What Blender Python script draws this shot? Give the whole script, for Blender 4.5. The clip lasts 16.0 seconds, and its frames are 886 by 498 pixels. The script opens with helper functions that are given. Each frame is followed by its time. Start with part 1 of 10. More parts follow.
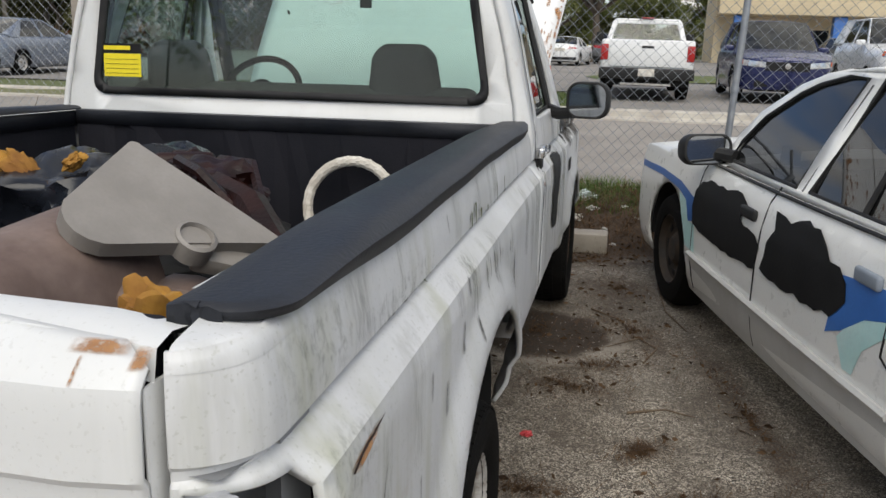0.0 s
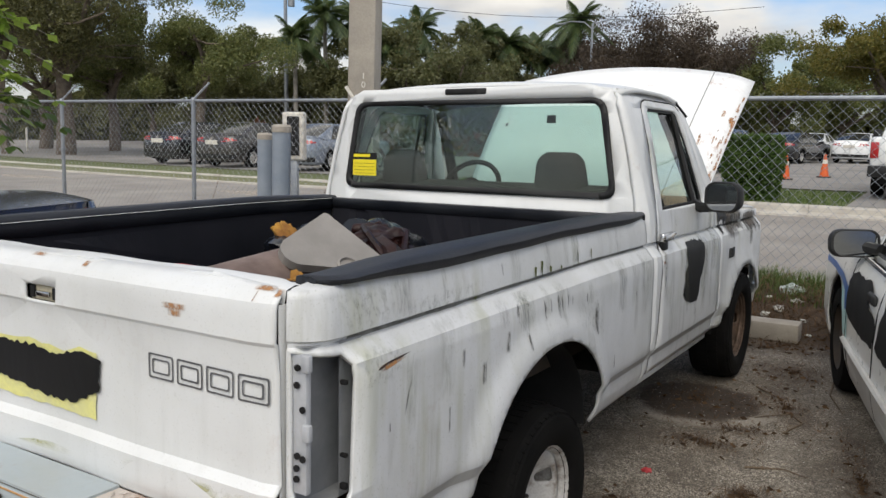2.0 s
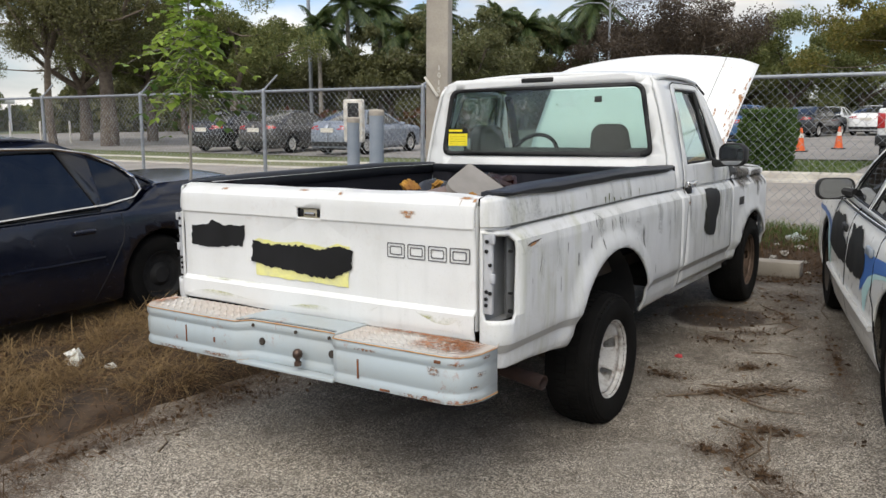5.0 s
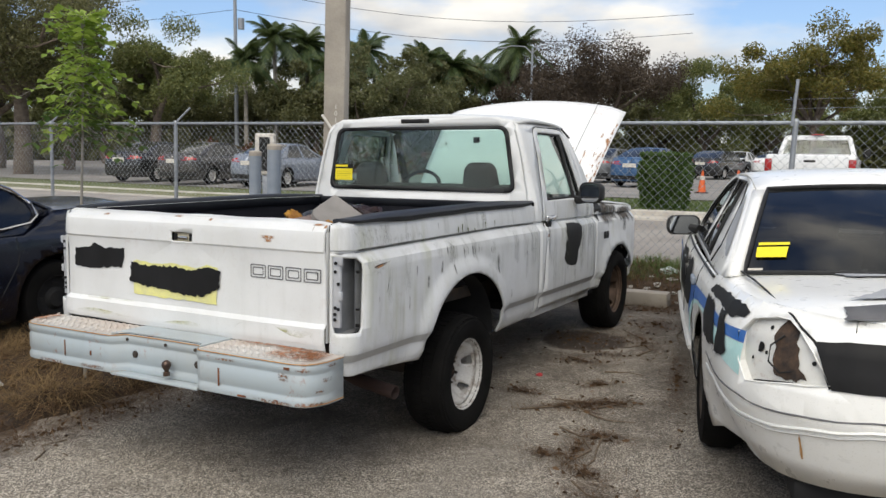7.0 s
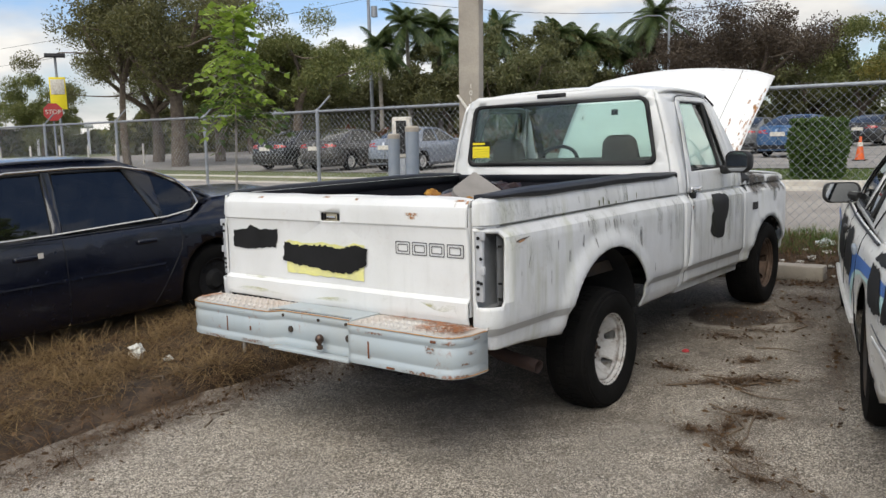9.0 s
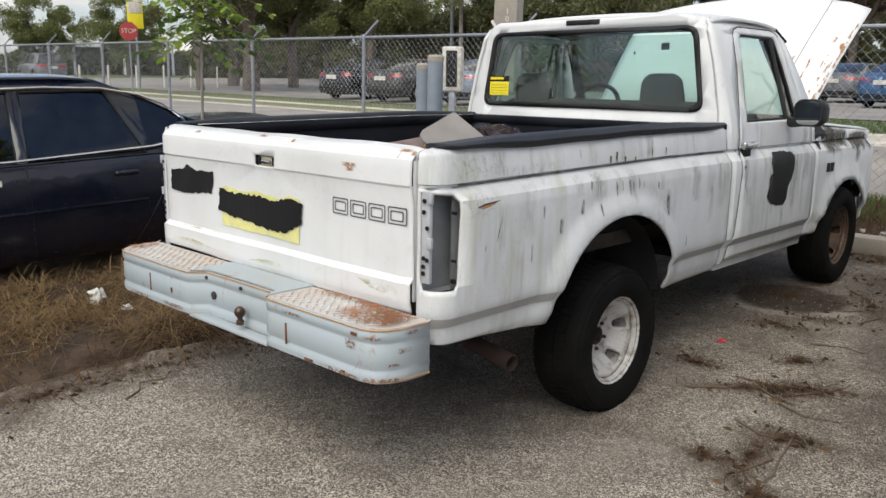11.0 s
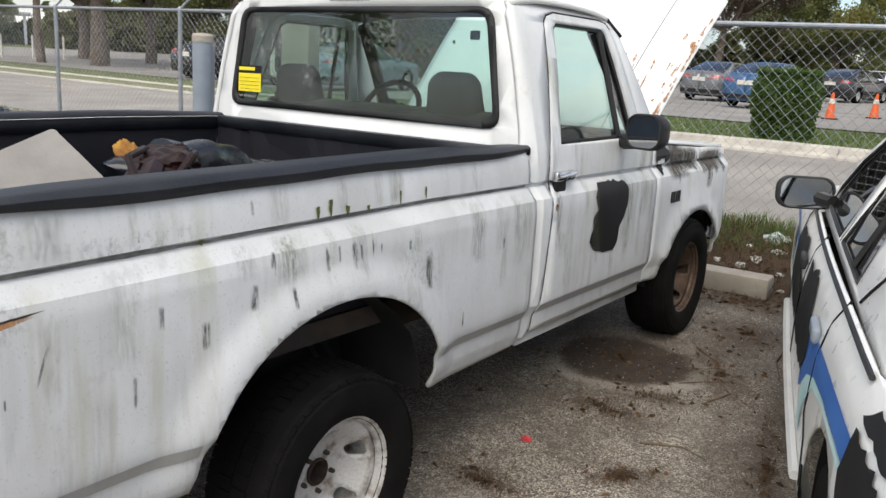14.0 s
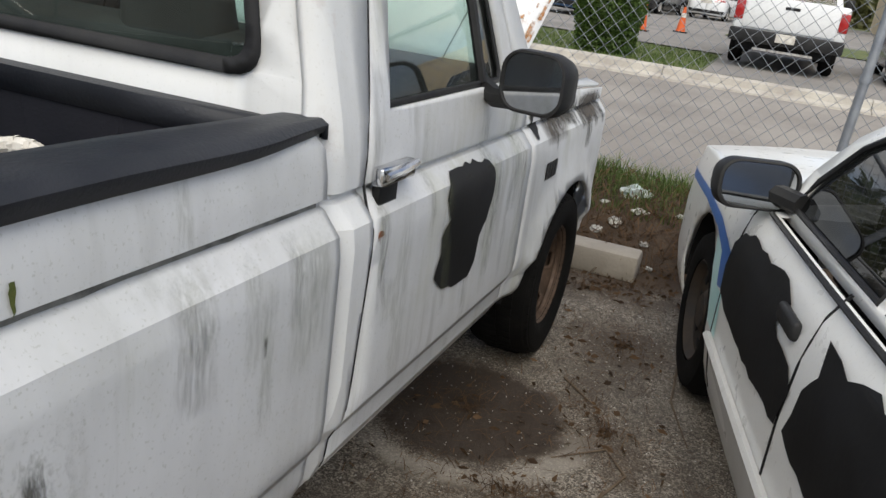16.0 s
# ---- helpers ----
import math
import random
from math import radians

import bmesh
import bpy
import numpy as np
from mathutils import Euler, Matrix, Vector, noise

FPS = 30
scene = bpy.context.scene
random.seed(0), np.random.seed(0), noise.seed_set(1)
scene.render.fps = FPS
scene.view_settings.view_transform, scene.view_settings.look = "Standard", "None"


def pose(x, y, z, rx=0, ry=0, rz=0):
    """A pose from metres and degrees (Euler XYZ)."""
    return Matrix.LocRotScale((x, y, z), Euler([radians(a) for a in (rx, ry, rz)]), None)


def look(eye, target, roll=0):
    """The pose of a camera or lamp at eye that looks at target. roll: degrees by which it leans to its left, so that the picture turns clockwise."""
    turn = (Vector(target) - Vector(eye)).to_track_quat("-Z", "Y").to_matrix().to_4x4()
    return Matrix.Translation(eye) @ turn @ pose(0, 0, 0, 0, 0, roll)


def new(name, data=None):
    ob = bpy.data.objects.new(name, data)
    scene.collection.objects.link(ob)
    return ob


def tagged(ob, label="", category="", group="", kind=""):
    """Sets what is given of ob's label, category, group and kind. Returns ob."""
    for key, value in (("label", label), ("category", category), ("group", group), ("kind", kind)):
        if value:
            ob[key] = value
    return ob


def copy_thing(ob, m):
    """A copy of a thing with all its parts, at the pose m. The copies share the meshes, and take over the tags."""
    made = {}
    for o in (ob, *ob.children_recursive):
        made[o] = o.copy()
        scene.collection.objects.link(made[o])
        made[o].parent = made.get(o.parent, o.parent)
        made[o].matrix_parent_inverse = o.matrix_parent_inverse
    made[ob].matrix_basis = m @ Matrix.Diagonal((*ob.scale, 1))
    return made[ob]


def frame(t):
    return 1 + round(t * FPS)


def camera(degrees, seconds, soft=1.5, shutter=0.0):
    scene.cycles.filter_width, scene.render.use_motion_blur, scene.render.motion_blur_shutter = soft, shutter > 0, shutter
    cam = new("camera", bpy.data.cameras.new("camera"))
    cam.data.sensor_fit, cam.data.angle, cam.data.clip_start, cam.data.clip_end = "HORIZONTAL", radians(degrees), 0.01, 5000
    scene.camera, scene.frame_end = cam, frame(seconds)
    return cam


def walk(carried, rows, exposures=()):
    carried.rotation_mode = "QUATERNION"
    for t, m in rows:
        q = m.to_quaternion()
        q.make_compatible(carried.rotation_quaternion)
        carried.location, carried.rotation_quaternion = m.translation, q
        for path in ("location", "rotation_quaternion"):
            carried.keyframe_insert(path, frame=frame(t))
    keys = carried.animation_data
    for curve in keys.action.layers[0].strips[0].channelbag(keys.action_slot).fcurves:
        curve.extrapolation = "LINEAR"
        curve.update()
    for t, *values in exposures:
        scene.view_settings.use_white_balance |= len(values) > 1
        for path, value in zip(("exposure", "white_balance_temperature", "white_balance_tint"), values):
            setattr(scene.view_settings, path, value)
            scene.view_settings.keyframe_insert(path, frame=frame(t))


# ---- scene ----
cam = camera(57.4, 16.0)
PATH = [
    (0, (1.162, -1.742, 1.559), (0.765, 0.153, 1.057), 1.77),
    (0.5, (1.423, -1.671, 1.601), (0.758, 0.166, 1.172), 2.14),
    (1, (1.737, -1.853, 1.634), (0.770, -0.136, 1.292), -0.01),
    (1.5, (1.878, -2.158, 1.635), (0.836, -0.472, 1.365), -0.62),
    (2, (1.997, -2.446, 1.635), (0.959, -0.761, 1.345), 1.08),
    (2.5, (2.220, -2.681, 1.626), (1.065, -1.076, 1.329), -0.02),
    (3, (2.292, -2.974, 1.626), (1.153, -1.346, 1.393), 1.38),
    (3.5, (2.299, -3.250, 1.619), (1.168, -1.624, 1.342), 2.68),
    (5.8, (2.574, -4.017, 1.608), (1.521, -2.349, 1.278), -1.41),
    (6, (2.640, -4.012, 1.609), (1.603, -2.331, 1.293), -0.62),
    (6.5, (2.852, -4.071, 1.615), (1.875, -2.343, 1.373), 0.07),
    (7, (2.934, -4.101, 1.618), (2.004, -2.347, 1.377), 0.97),
    (7.5, (2.932, -4.114, 1.615), (1.934, -2.398, 1.369), 0.37),
    (8, (2.917, -4.126, 1.614), (1.825, -2.472, 1.343), -0.22),
    (8.5, (2.905, -4.122, 1.608), (1.738, -2.524, 1.321), -0.52),
    (9, (2.921, -4.138, 1.593), (1.715, -2.569, 1.306), -1.52),
    (9.5, (2.907, -4.046, 1.552), (1.683, -2.511, 1.173), -2.10),
    (9.7, (2.894, -3.961, 1.537), (1.725, -2.396, 1.110), -0.50),
    (11.8, (2.722, -2.603, 1.583), (1.318, -1.251, 1.134), 1.07),
    (12, (2.721, -2.500, 1.575), (1.405, -1.076, 1.084), 1.41),
    (12.5, (2.791, -2.255, 1.568), (1.538, -0.771, 1.092), 0.61),
    (13, (2.691, -2.047, 1.570), (1.393, -0.596, 1.113), 1.20),
    (13.5, (2.518, -1.796, 1.613), (1.298, -0.331, 1.008), -0.15),
    (14, (2.390, -1.597, 1.616), (1.280, -0.002, 1.145), 3.12),
    (14.5, (2.097, -1.223, 1.640), (1.174, 0.487, 1.166), 0.01),
    (15, (1.817, -0.947, 1.643), (1.041, 0.807, 1.075), 0.81),
    (15.2, (1.749, -0.747, 1.631), (1.072, 1.063, 1.115), 0.37),
    (15.5, (1.704, -0.501, 1.682), (0.881, 1.239, 1.139), -0.69),
    (16, (1.564, -0.109, 1.589), (0.928, 1.662, 0.912), 8.22),
]
walk(cam, [(t, look(eye, target, roll)) for t, eye, target, roll in PATH], exposures=[(0.0, 0.38), (0.5, 0.49), (1.0, 0.52), (2.0, 0.39), (3.0, 0.31), (3.5, 0.35), (6.0, 0.67), (7.0, 0.46), (8.0, 0.42), (9.5, 0.58), (12.0, 0.6), (13.5, 0.8), (14.5, 0.83), (15.0, 0.78), (15.5, 0.58), (16.0, 0.56)])

# ==== light ====
world = bpy.data.worlds.new("world")
scene.world = world
world.use_nodes = True
wn, wl = world.node_tree.nodes, world.node_tree.links
wn.clear()
sky = wn.new("ShaderNodeTexSky")
sky.sky_type, sky.sun_disc = "NISHITA", False
SUN_EL, SUN_AZ = 52.0, 165.0
sky.sun_elevation, sky.sun_rotation = radians(SUN_EL), radians(SUN_AZ)
sky.air_density, sky.dust_density = 1.0, 1.5
w_co = wn.new("ShaderNodeTexCoord")
w_map = wn.new("ShaderNodeMapping")
w_map.inputs["Scale"].default_value = (1.0, 1.0, 2.6)
w_map.inputs["Location"].default_value = (0.35, 0.1, 0.22)
w_no = wn.new("ShaderNodeTexNoise")
w_no.inputs["Scale"].default_value = 2.6
w_no.inputs["Detail"].default_value = 7.0
w_no.inputs["Roughness"].default_value = 0.52
w_ra = wn.new("ShaderNodeValToRGB")
w_ra.color_ramp.elements[0].position, w_ra.color_ramp.elements[1].position = 0.42, 0.56
w_n2 = wn.new("ShaderNodeTexNoise")
w_n2.inputs["Scale"].default_value = 5.0
w_n2.inputs["Detail"].default_value = 5.0
w_cc = wn.new("ShaderNodeValToRGB")
w_cc.color_ramp.elements[0].position, w_cc.color_ramp.elements[1].position = 0.35, 0.65
w_cc.color_ramp.elements[0].color, w_cc.color_ramp.elements[1].color = (2.85, 2.9, 3.0, 1), (5.7, 5.5, 5.1, 1)
w_mx = wn.new("ShaderNodeMix")
w_mx.data_type = "RGBA"
w_bg = wn.new("ShaderNodeBackground")
w_bg.inputs["Strength"].default_value = 0.14
w_out = wn.new("ShaderNodeOutputWorld")
wl.new(w_co.outputs["Generated"], w_map.inputs["Vector"])
wl.new(w_map.outputs["Vector"], w_no.inputs["Vector"])
wl.new(w_map.outputs["Vector"], w_n2.inputs["Vector"])
wl.new(w_no.outputs["Fac"], w_ra.inputs["Fac"])
wl.new(w_n2.outputs["Fac"], w_cc.inputs["Fac"])
wl.new(w_ra.outputs["Color"], w_mx.inputs["Factor"])
w_ti = wn.new("ShaderNodeMix")
w_ti.data_type, w_ti.blend_type = "RGBA", "MULTIPLY"
w_ti.inputs["Factor"].default_value = 1.0
w_ti.inputs["B"].default_value = (0.68, 0.74, 0.86, 1)
wl.new(sky.outputs["Color"], w_ti.inputs["A"])
wl.new(w_ti.outputs["Result"], w_mx.inputs["A"])
wl.new(w_cc.outputs["Color"], w_mx.inputs["B"])
wl.new(w_mx.outputs["Result"], w_bg.inputs["Color"])
wl.new(w_bg.outputs["Background"], w_out.inputs["Surface"])

sun_data = bpy.data.lights.new("sun", "SUN")
sun_data.energy, sun_data.angle, sun_data.color = 2.1, radians(60), (1.0, 0.94, 0.81)
sun = new("sun", sun_data)
sun_dir = Vector((math.sin(radians(SUN_AZ)) * math.cos(radians(SUN_EL)), math.cos(radians(SUN_AZ)) * math.cos(radians(SUN_EL)), math.sin(radians(SUN_EL))))
sun.matrix_world = look(sun_dir * 60, (0, 0, 0))


# ==== materials ====
def principled(name):
    m = bpy.data.materials.new(name)
    m.use_nodes = True
    n = m.node_tree.nodes
    return m, n, m.node_tree.links, n["Principled BSDF"]


def noise_node(n, l, co, scale, detail=4.0, rough=0.55, stretch=(1, 1, 1)):
    mp = n.new("ShaderNodeMapping")
    mp.inputs["Scale"].default_value = stretch
    l.new(co, mp.inputs["Vector"])
    t = n.new("ShaderNodeTexNoise")
    t.inputs["Scale"].default_value, t.inputs["Detail"].default_value, t.inputs["Roughness"].default_value = scale, detail, rough
    l.new(mp.outputs["Vector"], t.inputs["Vector"])
    return t.outputs["Fac"]


def ramp(n, l, fac, a, b, ca=(0, 0, 0), cb=(1, 1, 1)):
    r = n.new("ShaderNodeValToRGB")
    r.color_ramp.elements[0].position, r.color_ramp.elements[1].position = a, b
    r.color_ramp.elements[0].color, r.color_ramp.elements[1].color = (*ca, 1), (*cb, 1)
    l.new(fac, r.inputs["Fac"])
    return r.outputs["Color"]


def mix(n, l, fac, a, b):
    x = n.new("ShaderNodeMix")
    x.data_type = "RGBA"
    for s, v in (("Factor", fac), ("A", a), ("B", b)):
        if isinstance(v, (int, float)):
            x.inputs[s].default_value = v
        elif isinstance(v, tuple):
            x.inputs[s].default_value = (*v, 1)
        else:
            l.new(v, x.inputs[s])
    return x.outputs["Result"]


def math_node(n, l, op, a, b):
    x = n.new("ShaderNodeMath")
    x.operation = op
    for i, v in enumerate((a, b)):
        if isinstance(v, (int, float)):
            x.inputs[i].default_value = v
        else:
            l.new(v, x.inputs[i])
    return x.outputs[0]


def bump(n, l, bsdf, fac, strength, dist=0.01):
    b = n.new("ShaderNodeBump")
    b.inputs["Strength"].default_value, b.inputs["Distance"].default_value = strength, dist
    l.new(fac, b.inputs["Height"])
    l.new(b.outputs["Normal"], bsdf.inputs["Normal"])


def surface(name, c, c2=None, rough=0.5, metal=0.0, scale=6.0, fine=90.0, relief=0.1, spread=(0.35, 0.65), spec=0.5, rvar=0.12, coat=0.0, random_tint=0.0):
    """A surface with large patches from c to c2, fine grain and uneven gloss."""
    m, n, l, p = principled(name)
    c2 = c2 or tuple(v * 0.8 for v in c)
    co = n.new("ShaderNodeTexCoord").outputs["Object"]
    big = noise_node(n, l, co, scale, 6)
    small = noise_node(n, l, co, fine, 3)
    col = mix(n, l, ramp(n, l, big, *spread), c, c2)
    col = mix(n, l, math_node(n, l, "MULTIPLY", ramp(n, l, small, 0.4, 0.7), 0.22), col, tuple(v * 0.7 for v in c2))
    if random_tint:
        oi = n.new("ShaderNodeObjectInfo")
        hs = n.new("ShaderNodeHueSaturation")
        l.new(math_node(n, l, "ADD", math_node(n, l, "MULTIPLY", oi.outputs["Random"], random_tint), 1 - random_tint / 2), hs.inputs["Value"])
        l.new(col, hs.inputs["Color"])
        col = hs.outputs["Color"]
    l.new(col, p.inputs["Base Color"])
    l.new(math_node(n, l, "ADD", math_node(n, l, "MULTIPLY", big, rvar * 2), rough - rvar), p.inputs["Roughness"])
    p.inputs["Metallic"].default_value = metal
    p.inputs["Specular IOR Level"].default_value = spec
    p.inputs["Coat Weight"].default_value = coat
    if relief:
        bump(n, l, p, small, relief, 0.004)
    return m


def car_paint(name, c, rough=0.3, dirt=(0.3, 0.28, 0.24), amount=0.25, streaks=0.0, algae=0.0, rust=0.0, coat=0.3, metal=0.0):
    """Weathered body paint: film of dirt, vertical runs of grime and algae, spots of rust."""
    m, n, l, p = principled(name)
    co = n.new("ShaderNodeTexCoord").outputs["Object"]
    big = noise_node(n, l, co, 2.2, 6, 0.6)
    mid = noise_node(n, l, co, 14, 5, 0.6)
    col = mix(n, l, math_node(n, l, "MULTIPLY", ramp(n, l, big, 0.4, 0.75), amount), c, dirt)
    if streaks:
        run = noise_node(n, l, co, 1.0, 5, 0.65, (16, 16, 1.3))
        where = ramp(n, l, noise_node(n, l, co, 1.0, 3, 0.5, (2.0, 2.0, 2.6)), 0.42, 0.66)
        thin = math_node(n, l, "MULTIPLY", ramp(n, l, run, 0.52, 0.74), where)
        col = mix(n, l, math_node(n, l, "MULTIPLY", thin, streaks), col, (0.16, 0.16, 0.13))
        film = noise_node(n, l, co, 1.0, 4, 0.6, (5, 5, 1.6))
        col = mix(n, l, math_node(n, l, "MULTIPLY", ramp(n, l, film, 0.42, 0.72), streaks * 0.42), col, (0.3, 0.3, 0.29))
    if algae:
        run2 = noise_node(n, l, co, 1.0, 4, 0.6, (9.3, 9.3, 1.1))
        where2 = ramp(n, l, noise_node(n, l, co, 1.7, 3, 0.5), 0.46, 0.66)
        col = mix(n, l, math_node(n, l, "MULTIPLY", math_node(n, l, "MULTIPLY", ramp(n, l, run2, 0.48, 0.72), where2), algae), col, (0.24, 0.25, 0.09))
    if rust:
        spots = noise_node(n, l, co, 24, 6, 0.7)
        patch = ramp(n, l, noise_node(n, l, co, 3.1, 3, 0.5), 0.56, 0.68)
        col = mix(n, l, math_node(n, l, "MULTIPLY", math_node(n, l, "MULTIPLY", ramp(n, l, spots, 0.55, 0.62), patch), rust), col, (0.26, 0.09, 0.03))
    speck = noise_node(n, l, co, 160, 2, 0.5)
    col = mix(n, l, math_node(n, l, "MULTIPLY", ramp(n, l, speck, 0.62, 0.70), 0.55 if streaks > 0.5 else 0.25 if streaks else 0.12), col, dirt)
    l.new(col, p.inputs["Base Color"])
    l.new(math_node(n, l, "ADD", math_node(n, l, "MULTIPLY", mid, 0.3), rough - 0.12), p.inputs["Roughness"])
    p.inputs["Coat Weight"].default_value, p.inputs["Coat Roughness"].default_value = coat, 0.12
    p.inputs["Metallic"].default_value = metal
    bump(n, l, p, mid, 0.03, 0.01)
    return m


def glass(name, tint=(0.75, 0.85, 0.8), dark=0.0, rough=0.02, dust=0.06):
    """A pane: clear or tinted, with a mirror of the sky by Fresnel and a film of dust."""
    m, n, l, p = principled(name)
    n.remove(p)
    out = n["Material Output"]
    tr = n.new("ShaderNodeBsdfTransparent")
    tr.inputs["Color"].default_value = (*[v * (1 - dark) for v in tint], 1)
    gl = n.new("ShaderNodeBsdfGlossy")
    gl.inputs["Roughness"].default_value = rough
    lw = n.new("ShaderNodeLayerWeight")
    lw.inputs["Blend"].default_value = 0.5
    f5 = math_node(n, l, "POWER", lw.outputs["Facing"], 4.0)
    fac = math_node(n, l, "ADD", math_node(n, l, "MULTIPLY", f5, 0.9), 0.075)
    a = n.new("ShaderNodeMixShader")
    l.new(fac, a.inputs["Fac"])
    l.new(tr.outputs["BSDF"], a.inputs[1])
    l.new(gl.outputs["BSDF"], a.inputs[2])
    df = n.new("ShaderNodeBsdfDiffuse")
    df.inputs["Color"].default_value = (0.5, 0.52, 0.48, 1)
    co = n.new("ShaderNodeTexCoord").outputs["Object"]
    f = math_node(n, l, "MULTIPLY", ramp(n, l, noise_node(n, l, co, 5, 6, 0.65), 0.35, 0.8), dust * 2)
    b = n.new("ShaderNodeMixShader")
    l.new(f, b.inputs["Fac"])
    l.new(a.outputs["Shader"], b.inputs[1])
    l.new(df.outputs["BSDF"], b.inputs[2])
    l.new(b.outputs["Shader"], out.inputs["Surface"])
    return m


def leaf_mat(name, a, b, rough=0.5):
    """Leaves of several greens, part of the light coming through."""
    m, n, l, p = principled(name)
    g = n.new("ShaderNodeNewGeometry")
    r = ramp(n, l, g.outputs["Random Per Island"], 0.1, 0.9, a, b)
    big = noise_node(n, l, n.new("ShaderNodeTexCoord").outputs["Object"], 0.6, 3)
    col = mix(n, l, math_node(n, l, "MULTIPLY", big, 0.4), r, tuple(v * 0.6 for v in a))
    l.new(col, p.inputs["Base Color"])
    p.inputs["Roughness"].default_value = rough
    t = n.new("ShaderNodeBsdfTranslucent")
    l.new(mix(n, l, 0.5, col, b), t.inputs["Color"])
    x = n.new("ShaderNodeMixShader")
    x.inputs["Fac"].default_value = 0.4
    l.new(p.outputs["BSDF"], x.inputs[1])
    l.new(t.outputs["BSDF"], x.inputs[2])
    l.new(x.outputs["Shader"], n["Material Output"].inputs["Surface"])
    return m


WHITE = (0.78, 0.79, 0.79)
paint_truck = car_paint("faded_white_paint", (0.68, 0.69, 0.69), 0.38, (0.42, 0.42, 0.39), 0.3, 0.15, 0.08, 0.12, 0.15)
paint_side = car_paint("streaked_white_paint", (0.64, 0.65, 0.66), 0.42, (0.40, 0.41, 0.38), 0.45, 0.58, 0.55, 0.10, 0.1)
paint_hood = car_paint("rusting_white_hood_paint", WHITE, 0.35, (0.5, 0.5, 0.47), 0.15, 0.1, 0.0, 0.5, 0.15)
paint_police = car_paint("white_sedan_paint", (0.85, 0.85, 0.82), 0.28, (0.5, 0.48, 0.42), 0.15, 0.06, 0.0, 0.1, 0.4)
paint_lower = car_paint("dusty_silver_paint", (0.6, 0.6, 0.58), 0.4, (0.33, 0.3, 0.26), 0.4, 0.2, 0.0, 0.0, 0.2)
paint_navy = car_paint("navy_paint", (0.003, 0.0045, 0.012), 0.2, (0.03, 0.03, 0.036), 0.08, 0.0, 0.0, 0.0, 0.5)
black_paint = surface("matt_black_paint", (0.006, 0.006, 0.006), (0.012, 0.012, 0.013), 0.6, 0, 5, 60, 0.1, spec=0.25)
grey_primer = surface("grey_primer", (0.3, 0.31, 0.33), (0.4, 0.41, 0.43), 0.7, 0, 8, 60, 0.1)
blue_vinyl = surface("blue_vinyl", (0.03, 0.13, 0.42), (0.05, 0.17, 0.5), 0.4, 0, 4, 80, 0.02)
aqua_vinyl = surface("aqua_vinyl", (0.45, 0.72, 0.7), (0.6, 0.8, 0.78), 0.45, 0, 4, 80, 0.02)
yellow_vinyl = surface("yellow_vinyl", (0.85, 0.72, 0.02), (0.8, 0.66, 0.02), 0.5, 0, 6, 80, 0.0)
yellow_paper = surface("pale_yellow_film", (0.75, 0.72, 0.25), (0.62, 0.6, 0.3), 0.5, 0, 14, 80, 0.05)
rubber = surface("tyre_rubber", (0.004, 0.004, 0.004), (0.009, 0.0085, 0.008), 0.85, 0, 9, 120, 0.3, spec=0.12)
trim_black = surface("black_plastic_trim", (0.011, 0.011, 0.012), (0.024, 0.024, 0.024), 0.55, 0, 9, 140, 0.15, spec=0.3)
liner_mat = surface("black_bed_liner", (0.008, 0.009, 0.013), (0.014, 0.014, 0.019), 0.7, 0, 4, 120, 0.25, spec=0.18)
liner_cap_mat = surface("faded_black_rail_cap", (0.010, 0.012, 0.017), (0.024, 0.026, 0.032), 0.5, 0, 5, 130, 0.3, spec=0.34)
dark_metal = surface("dark_chassis_metal", (0.03, 0.027, 0.025), (0.07, 0.05, 0.035), 0.8, 0.2, 8, 60, 0.4)
rust_mat = surface("rust", (0.22, 0.075, 0.025), (0.1, 0.04, 0.02), 0.85, 0.1, 30, 140, 0.5)
rust_dark = surface("brown_hub_rust", (0.05, 0.03, 0.02), (0.02, 0.014, 0.011), 0.85, 0.2, 30, 140, 0.4)
rust_stain = surface("thin_rust_stain", (0.5, 0.3, 0.12), (0.35, 0.17, 0.06), 0.8, 0, 40, 140, 0.2)
dark_rust = surface("dark_red_rusted_iron", (0.007, 0.002, 0.0018), (0.022, 0.006, 0.0045), 0.45, 0.0, 18, 90, 0.5, spec=0.25)
alloy = surface("chipped_white_wheel_paint", (0.50, 0.49, 0.47), (0.15, 0.11, 0.08), 0.5, 0, 17, 120, 0.25, (0.50, 0.72))
alloy_brown = surface("rust_stained_wheel", (0.15, 0.1, 0.07), (0.07, 0.045, 0.03), 0.6, 0.4, 10, 80, 0.3)
chrome = surface("chrome", (0.75, 0.75, 0.76), (0.6, 0.6, 0.6), 0.16, 1.0, 9, 60, 0.02, rvar=0.05)
bumper_mat = car_paint("pale_blue_grey_bumper_paint", (0.36, 0.415, 0.445), 0.4, (0.36, 0.33, 0.27), 0.45, 0.15, 0.0, 1.0, 0.1)
ball_mat = surface("dull_steel_ball", (0.13, 0.09, 0.07), (0.05, 0.032, 0.024), 0.32, 0.7, 25, 90, 0.2)
tread_mat = car_paint("rusting_tread_plate", (0.5, 0.48, 0.45), 0.6, (0.42, 0.3, 0.22), 0.9, 0.0, 0.0, 1.0, 0.0)
glass_clear = glass("cab_glass", (0.68, 0.80, 0.76), 0.0, 0.01, 0.02)
glass_dark = glass("tinted_glass", (0.35, 0.38, 0.44), 0.80, 0.01, 0.012)
glass_far = glass("car_glass", (0.4, 0.45, 0.48), 0.6, 0.05, 0.05)
